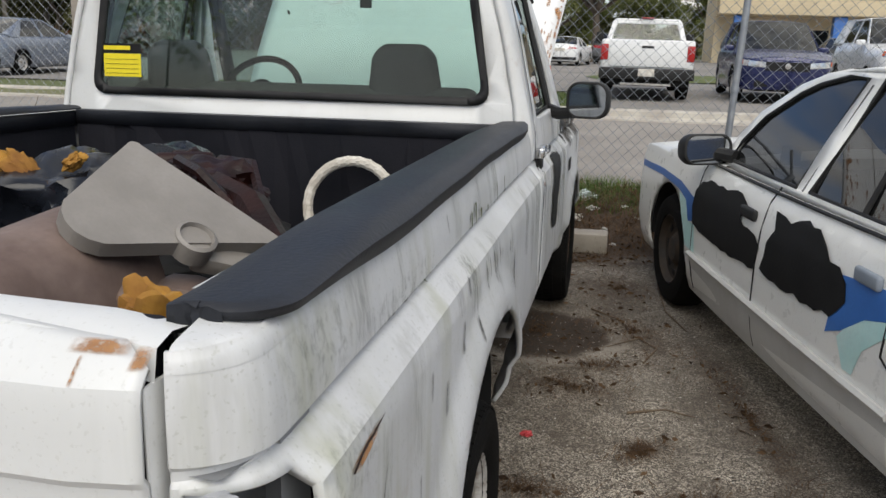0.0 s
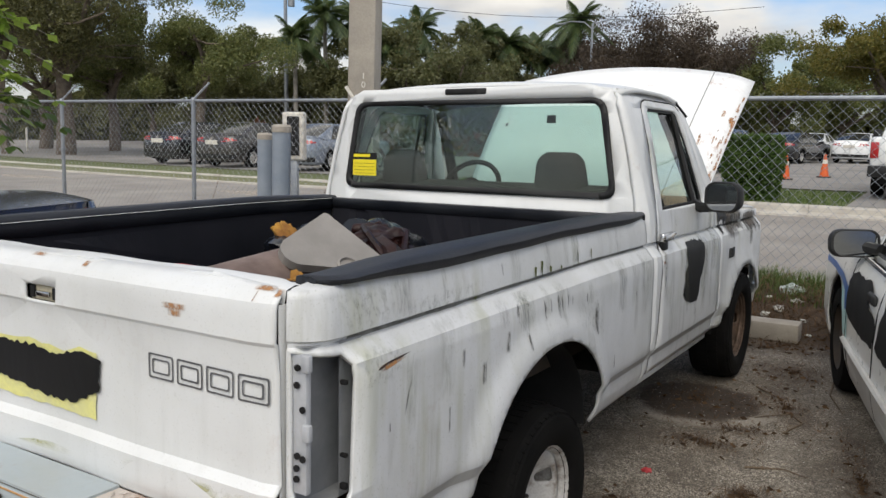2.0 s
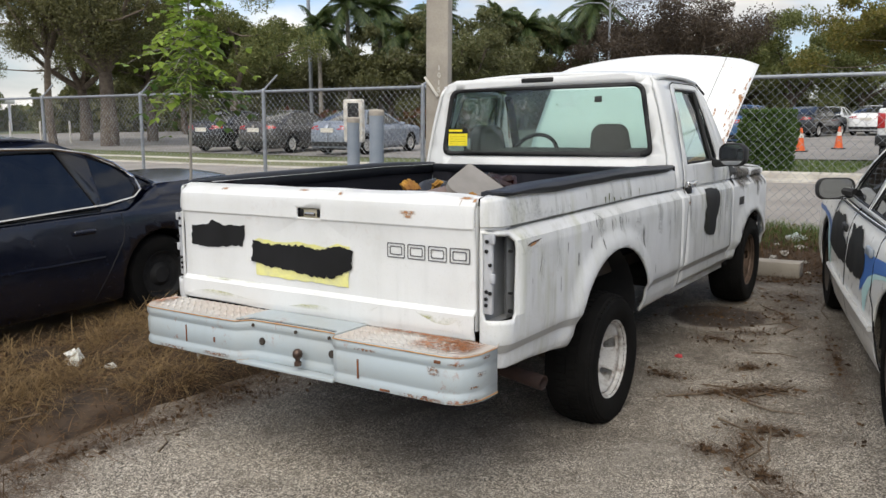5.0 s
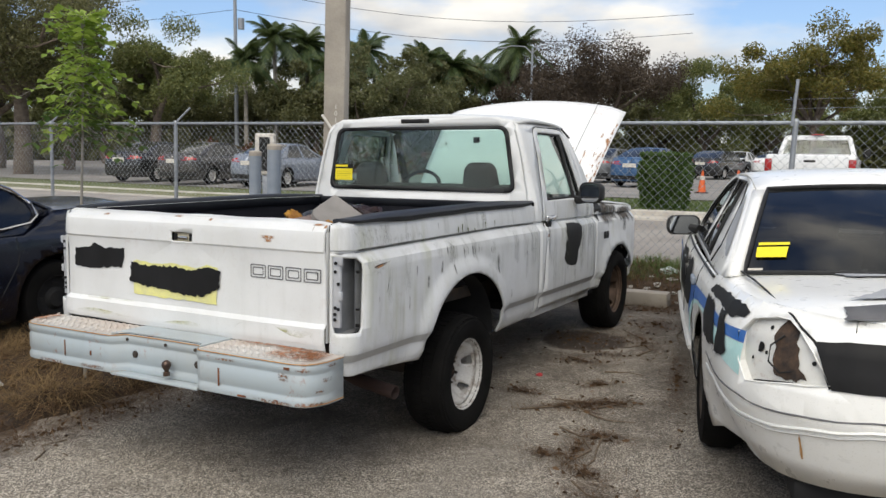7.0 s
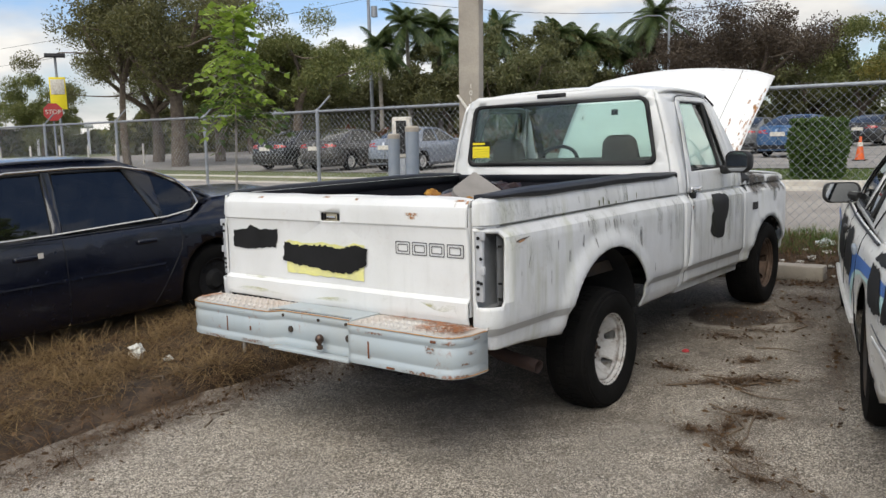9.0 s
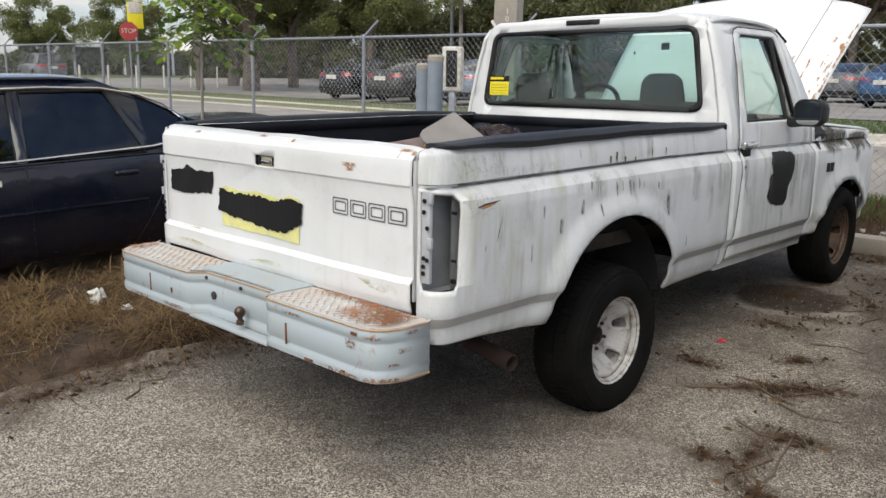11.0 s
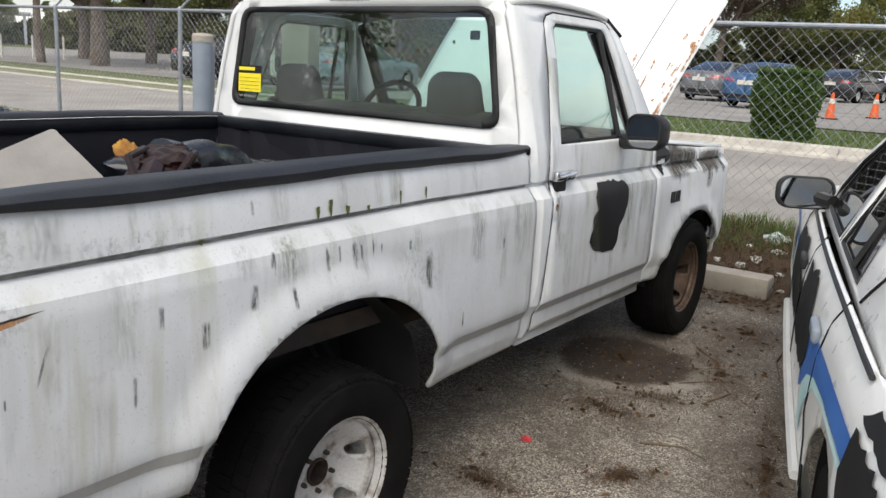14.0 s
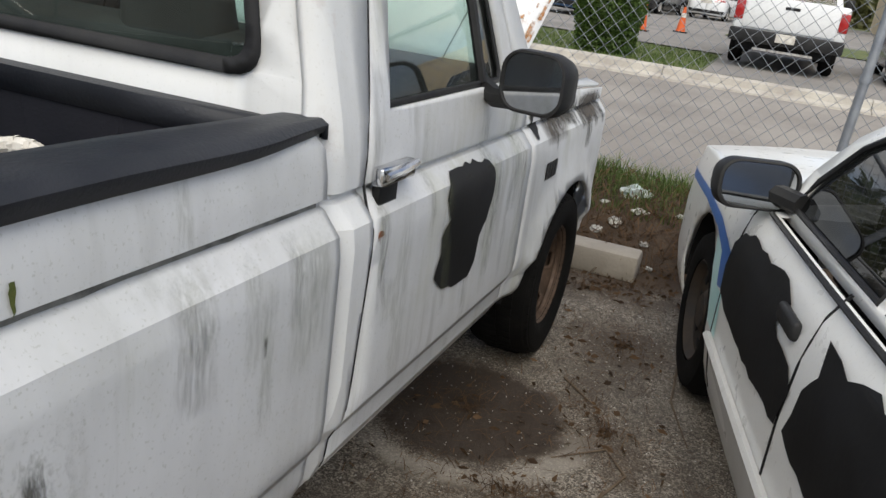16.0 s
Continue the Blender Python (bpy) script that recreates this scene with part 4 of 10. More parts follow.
ZC = [0.50, 0.525, 0.55, 0.575, 0.60, 0.608, 0.655, 0.68, 0.70, 0.73, 0.76, 0.79, 0.82, 0.85, 0.875, 0.90, 0.925, 0.95, 0.975, 1.0, 1.025, 1.05, 1.07, 1.092, 1.136, 1.142, 1.152, 1.158, 1.2, 1.23, 1.255, 1.275]


def side_panel(rim, f, ycuts, zcuts, left):
    bm = panel(rim, ycuts, zcuts, f, flip=False)
    if left:
        mirror_x(bm)
    return bm


def truck_side(left):
    tag = "" if left else "white bed side with grey grime runs and algae along the crease"
    bs = part("bed_side", side_panel([BED_RIM, LAMP], bed_xyz, YC, ZC, left), paint_side, truck, tag, 26, 0.012)
    # rolled rail top
    bm = grid(lin(-1.03, 1.08, 24), [0, 1, 2, 3, 4], lambda y, k: (min((0.902, 0.893, 0.875, 0.85, 0.80)[k], 0.902 - 0.06 * max(0, (-1.08 - y) / 0.08) ** 2 - 0.01 * k), y, (RAIL_Z - 0.012, RAIL_Z + 0.004, RAIL_Z + 0.01, RAIL_Z + 0.01, RAIL_Z)[k] - 0.026 * max(0, min(1, (0.45 - y) / 1.5)) - (0.028 * max(0, (-1.09 - y) / 0.065) ** 2)), flip=True)
    if left:
        mirror_x(bm)
    part("bed_rail", bm, paint_side, truck, "", 40)
    s = -1 if left else 1

    def corner_top(u, k):
        p = Vector(bed_xyz(u, RAIL_Z - 0.035))
        mid = Vector((0.845, -1.03, p.z))
        inn = (mid - p).normalized()
        a = (0, 22, 45, 68, 90, 90, 90)[k]
        r = p - inn * 0.0006 + inn * 0.026 * (1 - math.cos(radians(a))) + Vector((0, 0, 0.026 * math.sin(radians(a))))
        r = r + (mid - p) * (0.0, 0.0, 0.0, 0.0, 0.0, 0.35, 0.7)[k] + Vector((0, 0, (0.0, 0.0, 0.0, 0.0, 0.0, 0.006, 0.008)[k]))
        return (s * r.x, r.y, r.z)
    part("bed_corner", grid(lin(UE + 0.002, YB + 0.10, 20), list(range(7)), corner_top, flip=(s < 0)), paint_side, bs, "", 70)
    rec = bmesh.new()
    X0, X1, Z0, Z1, Y0, Y1 = 0.864, 0.918, 0.745, 1.12, YB - RC + 0.013, -1.0
    for q in (((X0, Z0, Y0), (X0, Z1, Y0), (X0, Z1, Y1), (X0, Z0, Y1)), ((X1, Z0, Y1), (X1, Z1, Y1), (X1, Z1, YB + 0.016), (X1, Z0, YB + 0.016)),
              ((X0, Z0, Y1), (X0, Z1, Y1), (X1, Z1, Y1), (X1, Z0, Y1)), ((X0, Z0, Y0), (X0, Z0, Y1), (X1, Z0, Y1), (X1, Z0, YB + 0.016), (0.90, Z0, Y0)), ((X0, Z1, Y0), (0.90, Z1, Y0), (X1, Z1, YB + 0.016), (X1, Z1, Y1), (X0, Z1, Y1))):
        rec.faces.new([rec.verts.new((s * a, c, b)) for a, b, c in q])
    bmesh.ops.remove_doubles(rec, verts=rec.verts, dist=1e-4)
    part("lamp_recess", rec, recess_mat, bs, "bare grey lamp recess", 0)
    # inner flange with screw holes
    fl = box(*sorted((s * 0.862, s * 0.905)), YB - RC + 0.010, YB - RC + 0.03, 0.776, 1.105, 0.006)
    part("lamp_flange", fl, flange_mat, bs, "grey sheet flange beside the lamp opening")
    for z, x in ((0.815, 0.882), (0.84, 0.882), (0.87, 0.884), (1.075, 0.886), (1.035, 0.884), (0.865, 0.90), (0.98, 0.90)):
        part("screw_hole", moved(lathe([(0, 0), (0, 0.008), (0.004, 0.008), (0.004, 0)], 10, "Y"), pose(s * x, YB - RC + 0.002, z)), black_paint, bs)
    for z, h in ((1.029, 0.006), (0.855, 0.005), (0.78, 0.008)):
        part("clip", box(*sorted((s * 0.930, s * 0.948)), YB + 0.002, YB + 0.014, z - h, z + h, 0.003), black_paint, bs, "black broken lamp clip")
    for z in (1.085, 0.925):
        part("flange_lug", box(*sorted((s * 0.896, s * 0.917)), YB - RC + 0.004, YB - RC + 0.02, z - 0.02, z + 0.02, 0.004), flange_mat, bs, "bent sheet lug")
    return bs


right_bed = truck_side(False)
truck_side(True)


def bed_decal(name, pts, mat, label, off=0.0025, step=0.012, amp=0.003, seed=1):
    rim = rough_outline(pts, step, amp, seed) if amp else pts
    zs = [z for z in ZC if min(p[1] for p in pts) < z < max(p[1] for p in pts)]
    us = [y for y in YC if min(p[0] for p in pts) < y < max(p[0] for p in pts)] if max(p[0] for p in pts) - min(p[0] for p in pts) > 0.3 else []
    bm = panel([rim], us, zs, lambda u, v: (bed_xyz(u, v)[0] + off, bed_xyz(u, v)[1], bed_xyz(u, v)[2]))
    return part(name, bm, mat, right_bed, label, 0)


def run_down(y, z, w, h, lean=0.0):
    return [(y - w / 2, z), (y - w / 3 + lean * 0.5, z - h * 0.6), (y + lean, z - h), (y + w / 3 + lean * 0.5, z - h * 0.55), (y + w / 2, z)]


bed_decal("crease_grime", [(u, 1.1425) for u in lin(-1.05, 1.085, 30)] + [(u, 1.1525 + 0.002 * math.sin(u * 17)) for u in lin(1.085, -1.05, 30)], grime_crease_mat, "dark grime along the crease", 0.0015, 0.03, 0.0015, 3)
for y, z, w, h in ((-0.07, 1.19, 0.014, 0.04), (-0.02, 1.205, 0.016, 0.055), (0.05, 1.18, 0.02, 0.03), (0.14, 1.172, 0.014, 0.022), (0.29, 1.20, 0.006, 0.06), (0.25, 1.16, 0.01, 0.014), (-0.45, 1.155, 0.02, 0.016), (0.42, 1.2, 0.008, 0.05)):
    bed_decal("moss_tuft", run_down(y, z, w, h), moss_mat, "tuft of green moss on the crease", 0.004, 0.006, 0.002, int(y * 100))
rust_bed = soft_mark("side_rust_bloom", (0.5, 0.27, 0.1), (0.36, 0.15, 0.05), 0.8, "YZ", (40, 40, 40), (0.3, 0.6))
for u0, u1 in ((YB - 0.17, -0.503), (0.505, 1.09)):
    bed_decal("side_stripe", [(u0, 0.612), (u1, 0.612), (u1, 0.650), (u0, 0.650)], facet_shade_mat, "grey painted shade of the down-facing lower facet", 0.0015, 1, 0, 1)
bed_decal("rust_seam", [(-1.0, 1.055), (-0.96, 1.0665), (-0.90, 1.072), (-0.86, 1.0735), (-0.90, 1.0665), (-0.96, 1.061), (-0.995, 1.051)], pipe_mat, "dark torn seam", 0.003, 0.01, 0.0008, 5)
bed_decal("rust_run", [(-1.0, 1.060), (-0.90, 1.074), (-0.88, 1.062), (-0.98, 1.040)], rust_bed, "rust run", 0.0015, 1, 0, 6)
for y, z, w, h, ln in ((-0.67, 0.87, 0.008, 0.065, 0.0), (-0.48, 0.955, 0.018, 0.06, 0.005), (-0.262, 1.1, 0.006, 0.04, -0.01), (0.864, 0.98, 0.007, 0.035, 0.0), (-0.86, 0.985, 0.005, 0.07, -0.03), (-0.07, 1.085, 0.010, 0.065, 0.004), (-0.02, 1.08, 0.008, 0.045, 0.0), (0.07, 1.07, 0.006, 0.04, 0.0),
                       (0.40, 0.99, 0.025, 0.10, 0.01), (0.16, 1.06, 0.006, 0.03, 0.0), (0.04, 1.08, 0.018, 0.07, 0.006), (-0.26, 1.10, 0.006, 0.06, 0.0), (0.12, 1.10, 0.004, 0.07, 0.004), (-0.2, 0.99, 0.012, 0.05, 0.0), (-0.95, 0.9, 0.004, 0.02, 0.0), (-0.30, 1.235, 0.008, 0.035, 0.0), (-0.33, 1.02, 0.02, 0.06, 0.0), (0.30, 1.05, 0.01, 0.03, 0.0), (-0.6, 1.02, 0.012, 0.05, 0.0), (0.62, 0.75, 0.008, 0.05, 0.0)):
    w, h = w * 1.4, h * 1.25
    bed_decal("grime_mark", [(y - w / 2, z), (y - w / 2 + ln, z - h), (y + w / 2 + ln, z - h), (y + w / 2, z)], streak_mat, "dark streak", 0.0025, 0.02, 0.001, int(y * 1000) + 7)
for k, (ya, yb, za, zb) in enumerate(((-1.12, -0.80, 1.155, 1.255), (-0.85, -0.40, 1.145, 1.2), (-1.07, -0.88, 1.0, 1.12), (0.2, 0.5, 0.85, 1.04))):
    bed_decal("mould_film", [(ya, za), (yb, za), (yb, zb), (ya, zb)], mottle_mat, "mottled grey mould film", 0.0012 + 0.0001 * k, 1, 0, k)
rnd = random.Random(91)
for k in range(28):
    y = rnd.uniform(-1.0, 1.05)
    top_ = rnd.choice((1.27, 1.27, 1.135, 1.135, 1.09))
    w, h = rnd.uniform(0.02, 0.10), rnd.uniform(0.10, 0.34)
    if top_ > 1.2:
        h = min(h, 0.115)
    if math.hypot((y + 0.03) / 0.6, (top_ - h - 0.5) / 0.52) < 1:
        h *= 0.5
    bed_decal("algae_run" if k % 3 else "grime_run", [(y - w / 2, top_), (y - w / 2, top_ - h), (y + w / 2, top_ - h), (y + w / 2, top_)], algae_mat if k % 3 else faint_mat, "greenish run" if k % 3 else "faint grey run", 0.0018 + 0.0001 * (k % 5), 0.05, 0.0, k)


# seam shadow gap and tailgate
TG_L, TG_R, TG_B, TG_T = -0.845, 0.843, 0.676, 1.262


def gate_y(x, z):
    y = -1.205
    if z > 1.125:
        k = (z - 1.125) / 0.127
        y += -0.016 + 0.05 * max(0, k - 0.62) ** 2 / 0.15
    elif z > 1.105:
        y += -0.016 * (z - 1.105) / 0.02
    if z < 0.79:
        y -= 0.022 * min(1, max(0, (0.79 - z) / 0.02))
    if z < 0.70:
        y += 0.25 * (0.70 - z)
    y += 0.012 * max(0, abs(x) - 0.80) / 0.04
    return y + 0.004 * math.sin(x * 9 + 1) * math.sin(z * 11)


gate_rim = [(TG_L, TG_B), (TG_R, TG_B - 0.015), (TG_R, TG_T - 0.03), (TG_R - 0.03, TG_T - 0.012), (0.6, TG_T), (0.2, TG_T - 0.004), (-0.3, TG_T), (TG_L + 0.05, TG_T + 0.003), (TG_L + 0.01, TG_T - 0.02)]
gate = part("tailgate", panel([gate_rim, rounded_rect(-0.058, 0.078, 1.122, 1.172, 0.008, 2)], lin(-0.83, 0.83, 30), [0.672, 0.68, 0.69, 0.70, 0.72, 0.74, 0.76, 0.77, 0.775, 0.78, 0.79, 0.795, 0.85, 0.95, 1.05, 1.115, 1.125, 1.135, 1.17, 1.2, 1.215, 1.23, 1.245], lambda u, v: (u, gate_y(u, v), v)), paint_truck, truck, "white dented tailgate with rust along its top edge", 16, 0.008)
gate_in = grid(lin(TG_L + 0.006, TG_R - 0.003, 22), [0, 1, 2, 3, 4], lambda x, k: (x, (-1.175, -1.168, -1.14, -1.102, -1.096)[k], TG_T + (-0.04, -0.008, 0.0, -0.005, -0.05)[k] - 0.012 * max(0, (x - 0.79) / 0.055) ** 2 + 0.002 * math.sin(x * 14)), flip=True)
part("gate_top", gate_in, paint_truck, gate, "", 60)
# added black strip that puts the gap's shade into colour
part("gate_gap", box(TG_L + 0.01, TG_R - 0.01, -1.196, -1.18, 0.62, 0.73, 0.004), interior_black, truck, "black strip for the shaded gap under the tailgate")
part("gate_edge", box(TG_R - 0.008, TG_R - 0.002, -1.192, -1.10, 0.70, TG_T - 0.05, 0.003), paint_truck, gate)
part("gate_inner", box(TG_L + 0.03, TG_R - 0.03, -1.12, -1.095, 0.70, TG_T - 0.01, 0.008), liner_mat, gate, "black lined inner face")
hb = box(-0.055, 0.075, -1.205, -1.185, 1.125, 1.169, 0.004)
hd = part("gate_handle", hb, cream, gate, "dirty cream latch handle")
part("latch", box(-0.02, 0.04, -1.216, -1.204, 1.137, 1.152, 0.003), chrome, hd, "small metal latch")
part("latch_gap", box(-0.05, -0.03, -1.212, -1.202, 1.131, 1.165, 0.002), black_paint, hd)
part("latch_gap", box(0.05, 0.07, -1.212, -1.202, 1.131, 1.165, 0.002), black_paint, hd)


AX, AK = -0.05, 1.052


def gate_u(x):
    """Distance across from the truck's own middle, before its width is set."""
    return (x - AX) / AK


def gate_decal(name, pts, mat, label, off=0.004, step=0.02, amp=0.006, seed=1):
    pts = [(gate_u(u), v) for u, v in pts]
    rim = rough_outline(pts, step, amp, seed) if amp else pts
    bm = panel([rim], [], [], lambda u, v: (u, gate_y(u, v) - off, v))
    return part(name, bm, mat, gate, label, 0)


gate_decal("film", [(-0.40, 0.832), (0.18, 0.822), (0.19, 1.008), (0.12, 1.018), (0.05, 0.995), (-0.12, 1.012), (-0.25, 1.0), (-0.38, 1.012), (-0.41, 1.0)], yellow_paper, "torn pale yellow film", 0.004, 0.03, 0.004, 3)
gate_decal("paint_patch", [(-0.43, 0.895), (-0.33, 0.878), (-0.16, 0.872), (-0.05, 0.855), (0.1, 0.858), (0.2, 0.905), (0.215, 0.99), (0.12, 1.005), (0.02, 0.982), (-0.1, 0.995), (-0.28, 0.985), (-0.42, 1.0)], black_paint, "brushed matt black patch", 0.008, 0.014, 0.006, 5)
gate_decal("paint_patch", [(-0.865, 0.955), (-0.75, 0.945), (-0.49, 0.965), (-0.47, 1.065), (-0.62, 1.06), (-0.70, 1.085), (-0.74, 1.06), (-0.855, 1.05)], black_paint, "brushed matt black patch", 0.004, 0.014, 0.005, 7)
# outlined marks where the maker's lettering is: four plain open rectangles
for i in range(4):
    x0 = 0.424 + i * 0.103
    z0, z1 = 0.978, 1.043
    for o in (0.0, 0.013):
        outer, inner = rounded_rect(x0 + o, x0 + 0.09 - o, z0 + o, z1 - o, 0.006, 2), rounded_rect(x0 + o + 0.005, x0 + 0.085 - o, z0 + o + 0.005, z1 - o - 0.005, 0.004, 2)
        part("outline_mark", panel([outer, inner], [], [], lambda u, v: (u, gate_y(u, v) - 0.003, v)), dark_primer, gate, "dark grey outlined mark", 0)
rnd = random.Random(4)
for x, z, w, h in ((0.785, 1.245, 0.05, 0.006), (0.52, 1.178, 0.07, 0.010), (0.828, 1.238, 0.014, 0.010), (0.13, 1.243, 0.022, 0.008), (-0.62, 1.243, 0.04, 0.006), (-0.1, 1.25, 0.05, 0.005)):
    w, h = w * 1.3, h * 1.8
    gate_decal("rust_patch", [(x - w / 2, z - h / 2), (x + w / 2, z - h / 2), (x + w / 2, z + h / 2), (x - w / 2, z + h / 2)], rust_bloom, "rust patch", 0.003, 1, 0, int(x * 100))
for x, z, w, h in ((0.52, 1.162, 0.05, 0.02), (0.772, 1.228, 0.005, 0.024)):
    gate_decal("rust_run", [(x - w / 2, z - h / 2), (x + w / 2, z - h / 2), (x + w / 2, z + h / 2), (x - w / 2, z + h / 2)], rust_bloom, "rust run", 0.002, 1, 0, int(z * 100))

for x0, x1, z0, z1 in ((-0.86, -0.35, 0.70, 0.80), (-0.5, 0.1, 0.70, 0.78), (0.3, 0.8, 0.69, 0.76)):
    gate_decal("algae_film", [(x0, z0), (x1, z0), (x1, z1), (x0, z1)], gate_algae, "yellow-green film on the lower lip", 0.002, 1, 0, 1)
# bed tub and liner
part("bed_floor", grid(lin(-0.80, 0.80, 60), [-1.09, 1.07], lambda x, y: (x, y, 0.80 + (0.012 if int((x + 0.8) / 0.08) % 2 else 0.0))), liner_mat, truck, "ribbed black liner floor", 0)
part("bed_front_wall", panel([[(-0.80, 0.80), (0.80, 0.80), (0.80, RAIL_Z), (-0.80, RAIL_Z)]], lin(-0.7, 0.7, 29), [0.9, 1.25], lambda u, v: (u, 1.06 + (0.012 if int((u + 0.8) / 0.05) % 2 and v < 1.25 else 0.0), v)), liner_mat, truck, "black liner headboard", 0, 0.02)
for s in (-1, 1):
    wall = panel([[(-1.085, 0.80), (1.06, 0.80), (1.06, RAIL_Z + 0.005), (-1.02, RAIL_Z + 0.005), (-1.06, RAIL_Z - 0.07), (-1.085, RAIL_Z - 0.09)]], lin(-1.0, 1.0, 30), [0.9, 1.2], lambda u, v: (0.80 + 0.012 * (v > 1.2), u, sag(u, v)), flip=True)
    part("liner_wall", mirror_x(wall) if s < 0 else wall, liner_mat, truck, "", 0)
    well = bmesh.new()
    join(well, box(*sorted((s * 0.56, s * 0.80)), -0.45, 0.42, 0.79, 0.99, 0.05, 3))
    part("wheel_well", well, liner_mat, truck)

    def cap_y(y, k, s=s):
        rise = 0.002 * math.sin(y * 5.3 + 1) + 0.0015 * math.sin(y * 13)
        end = min(1.0, max(0, (-1.035 - y) / 0.07))
        out = 0.926 - 0.055 * (1 - math.sqrt(max(0, 1 - end * end)))
        ins = 0.812 + 0.010 * smooth(-0.85, -1.1, y)
        x = (out - 0.004, out, out - 0.010, out - 0.03, 0.85, ins + 0.012, ins, ins)[k]
        if y > 0.9:
            x -= 0.02 * (y - 0.9) / 0.2 * (k < 3)
        z = (RAIL_Z - 0.018, RAIL_Z + 0.004, RAIL_Z + 0.015, RAIL_Z + 0.019, RAIL_Z + 0.02, RAIL_Z + 0.017, RAIL_Z + 0.004, RAIL_Z - 0.06)[k]
        if k < 6:
            z = RAIL_Z + 0.002 + (z - RAIL_Z - 0.002) * (1 - 0.75 * smooth(-0.70, -1.1, y) - 0.45 * smooth(0.6, 1.1, y))
        return (s * x, y, sag(y, z) + rise * (k < 3))
    ys_ = [-1.109] + [-1.108 + 0.073 * (i / 12) ** 1.6 for i in range(12)] + lin(-1.035, 1.115, 36) + [1.116]

    def cap_closed(y, k):
        p = cap_y(min(max(y, -1.108), 1.115), k)
        return p if -1.1085 < y < 1.1155 else (p[0], y, sag(y, RAIL_Z - 0.02))
    cb = grid(ys_, list(range(8)), cap_closed, flip=(s > 0))
    part("rail_cap", cb, liner_cap_mat, truck, "worn black plastic rail cap", 50, 0.006)
part("headboard_cap", grid(lin(-0.80, 0.80, 6), [0, 1, 2, 3], lambda x, k: (x, (1.055, 1.057, 1.10, 1.11)[k], (RAIL_Z - 0.05, RAIL_Z + 0.002, RAIL_Z + 0.004, RAIL_Z - 0.05)[k])), liner_cap_mat, truck, "", 50, 0.006)

# cab
CAB_B = 1.090
cab_x = curve_pts([(0.46, 0.89), (0.50, 0.909), (0.55, 0.928), (0.60, 0.932), (0.608, 0.934), (0.655, 0.960), (0.70, 0.964), (0.85, 0.964), (1.05, 0.964), (1.092, 0.958), (1.136, 0.924), (1.142, 0.912), (1.152, 0.912),
                   (1.158, 0.926), (1.22, 0.925), (1.29, 0.915), (1.36, 0.899), (1.60, 0.843), (1.78, 0.788), (1.83, 0.764), (1.86, 0.732)], 0)


def cab_side(y, z, off=0.0):
    x = cab_x(z)
    k = max(0, (CAB_B + 0.07 - y) / 0.07)
    x -= 0.04 * k * k
    if y > 2.5:
        x -= 0.01 * (y - 2.5)
    return (x + off, y, z)


ZCAB = [0.50, 0.55, 0.60, 0.608, 0.655, 0.70, 0.8, 0.9, 1.0, 1.05, 1.092, 1.136, 1.142, 1.152, 1.158, 1.22, 1.29, 1.36, 1.45, 1.55, 1.65, 1.72, 1.78, 1.81, 1.83, 1.845]
door_top = [(2.36, 1.285), (2.27, 1.32), (2.22, 1.36), (2.035, 1.80), (2.005, 1.828), (1.95, 1.838), (1.50, 1.832), (1.42, 1.815), (1.375, 1.78), (1.262, 1.25), (1.235, 0.98)]
win_hole = [(1.362, 1.298), (2.125, 1.308), (2.132, 1.335), (1.985, 1.78), (1.955, 1.802), (1.49, 1.796), (1.45, 1.772)]
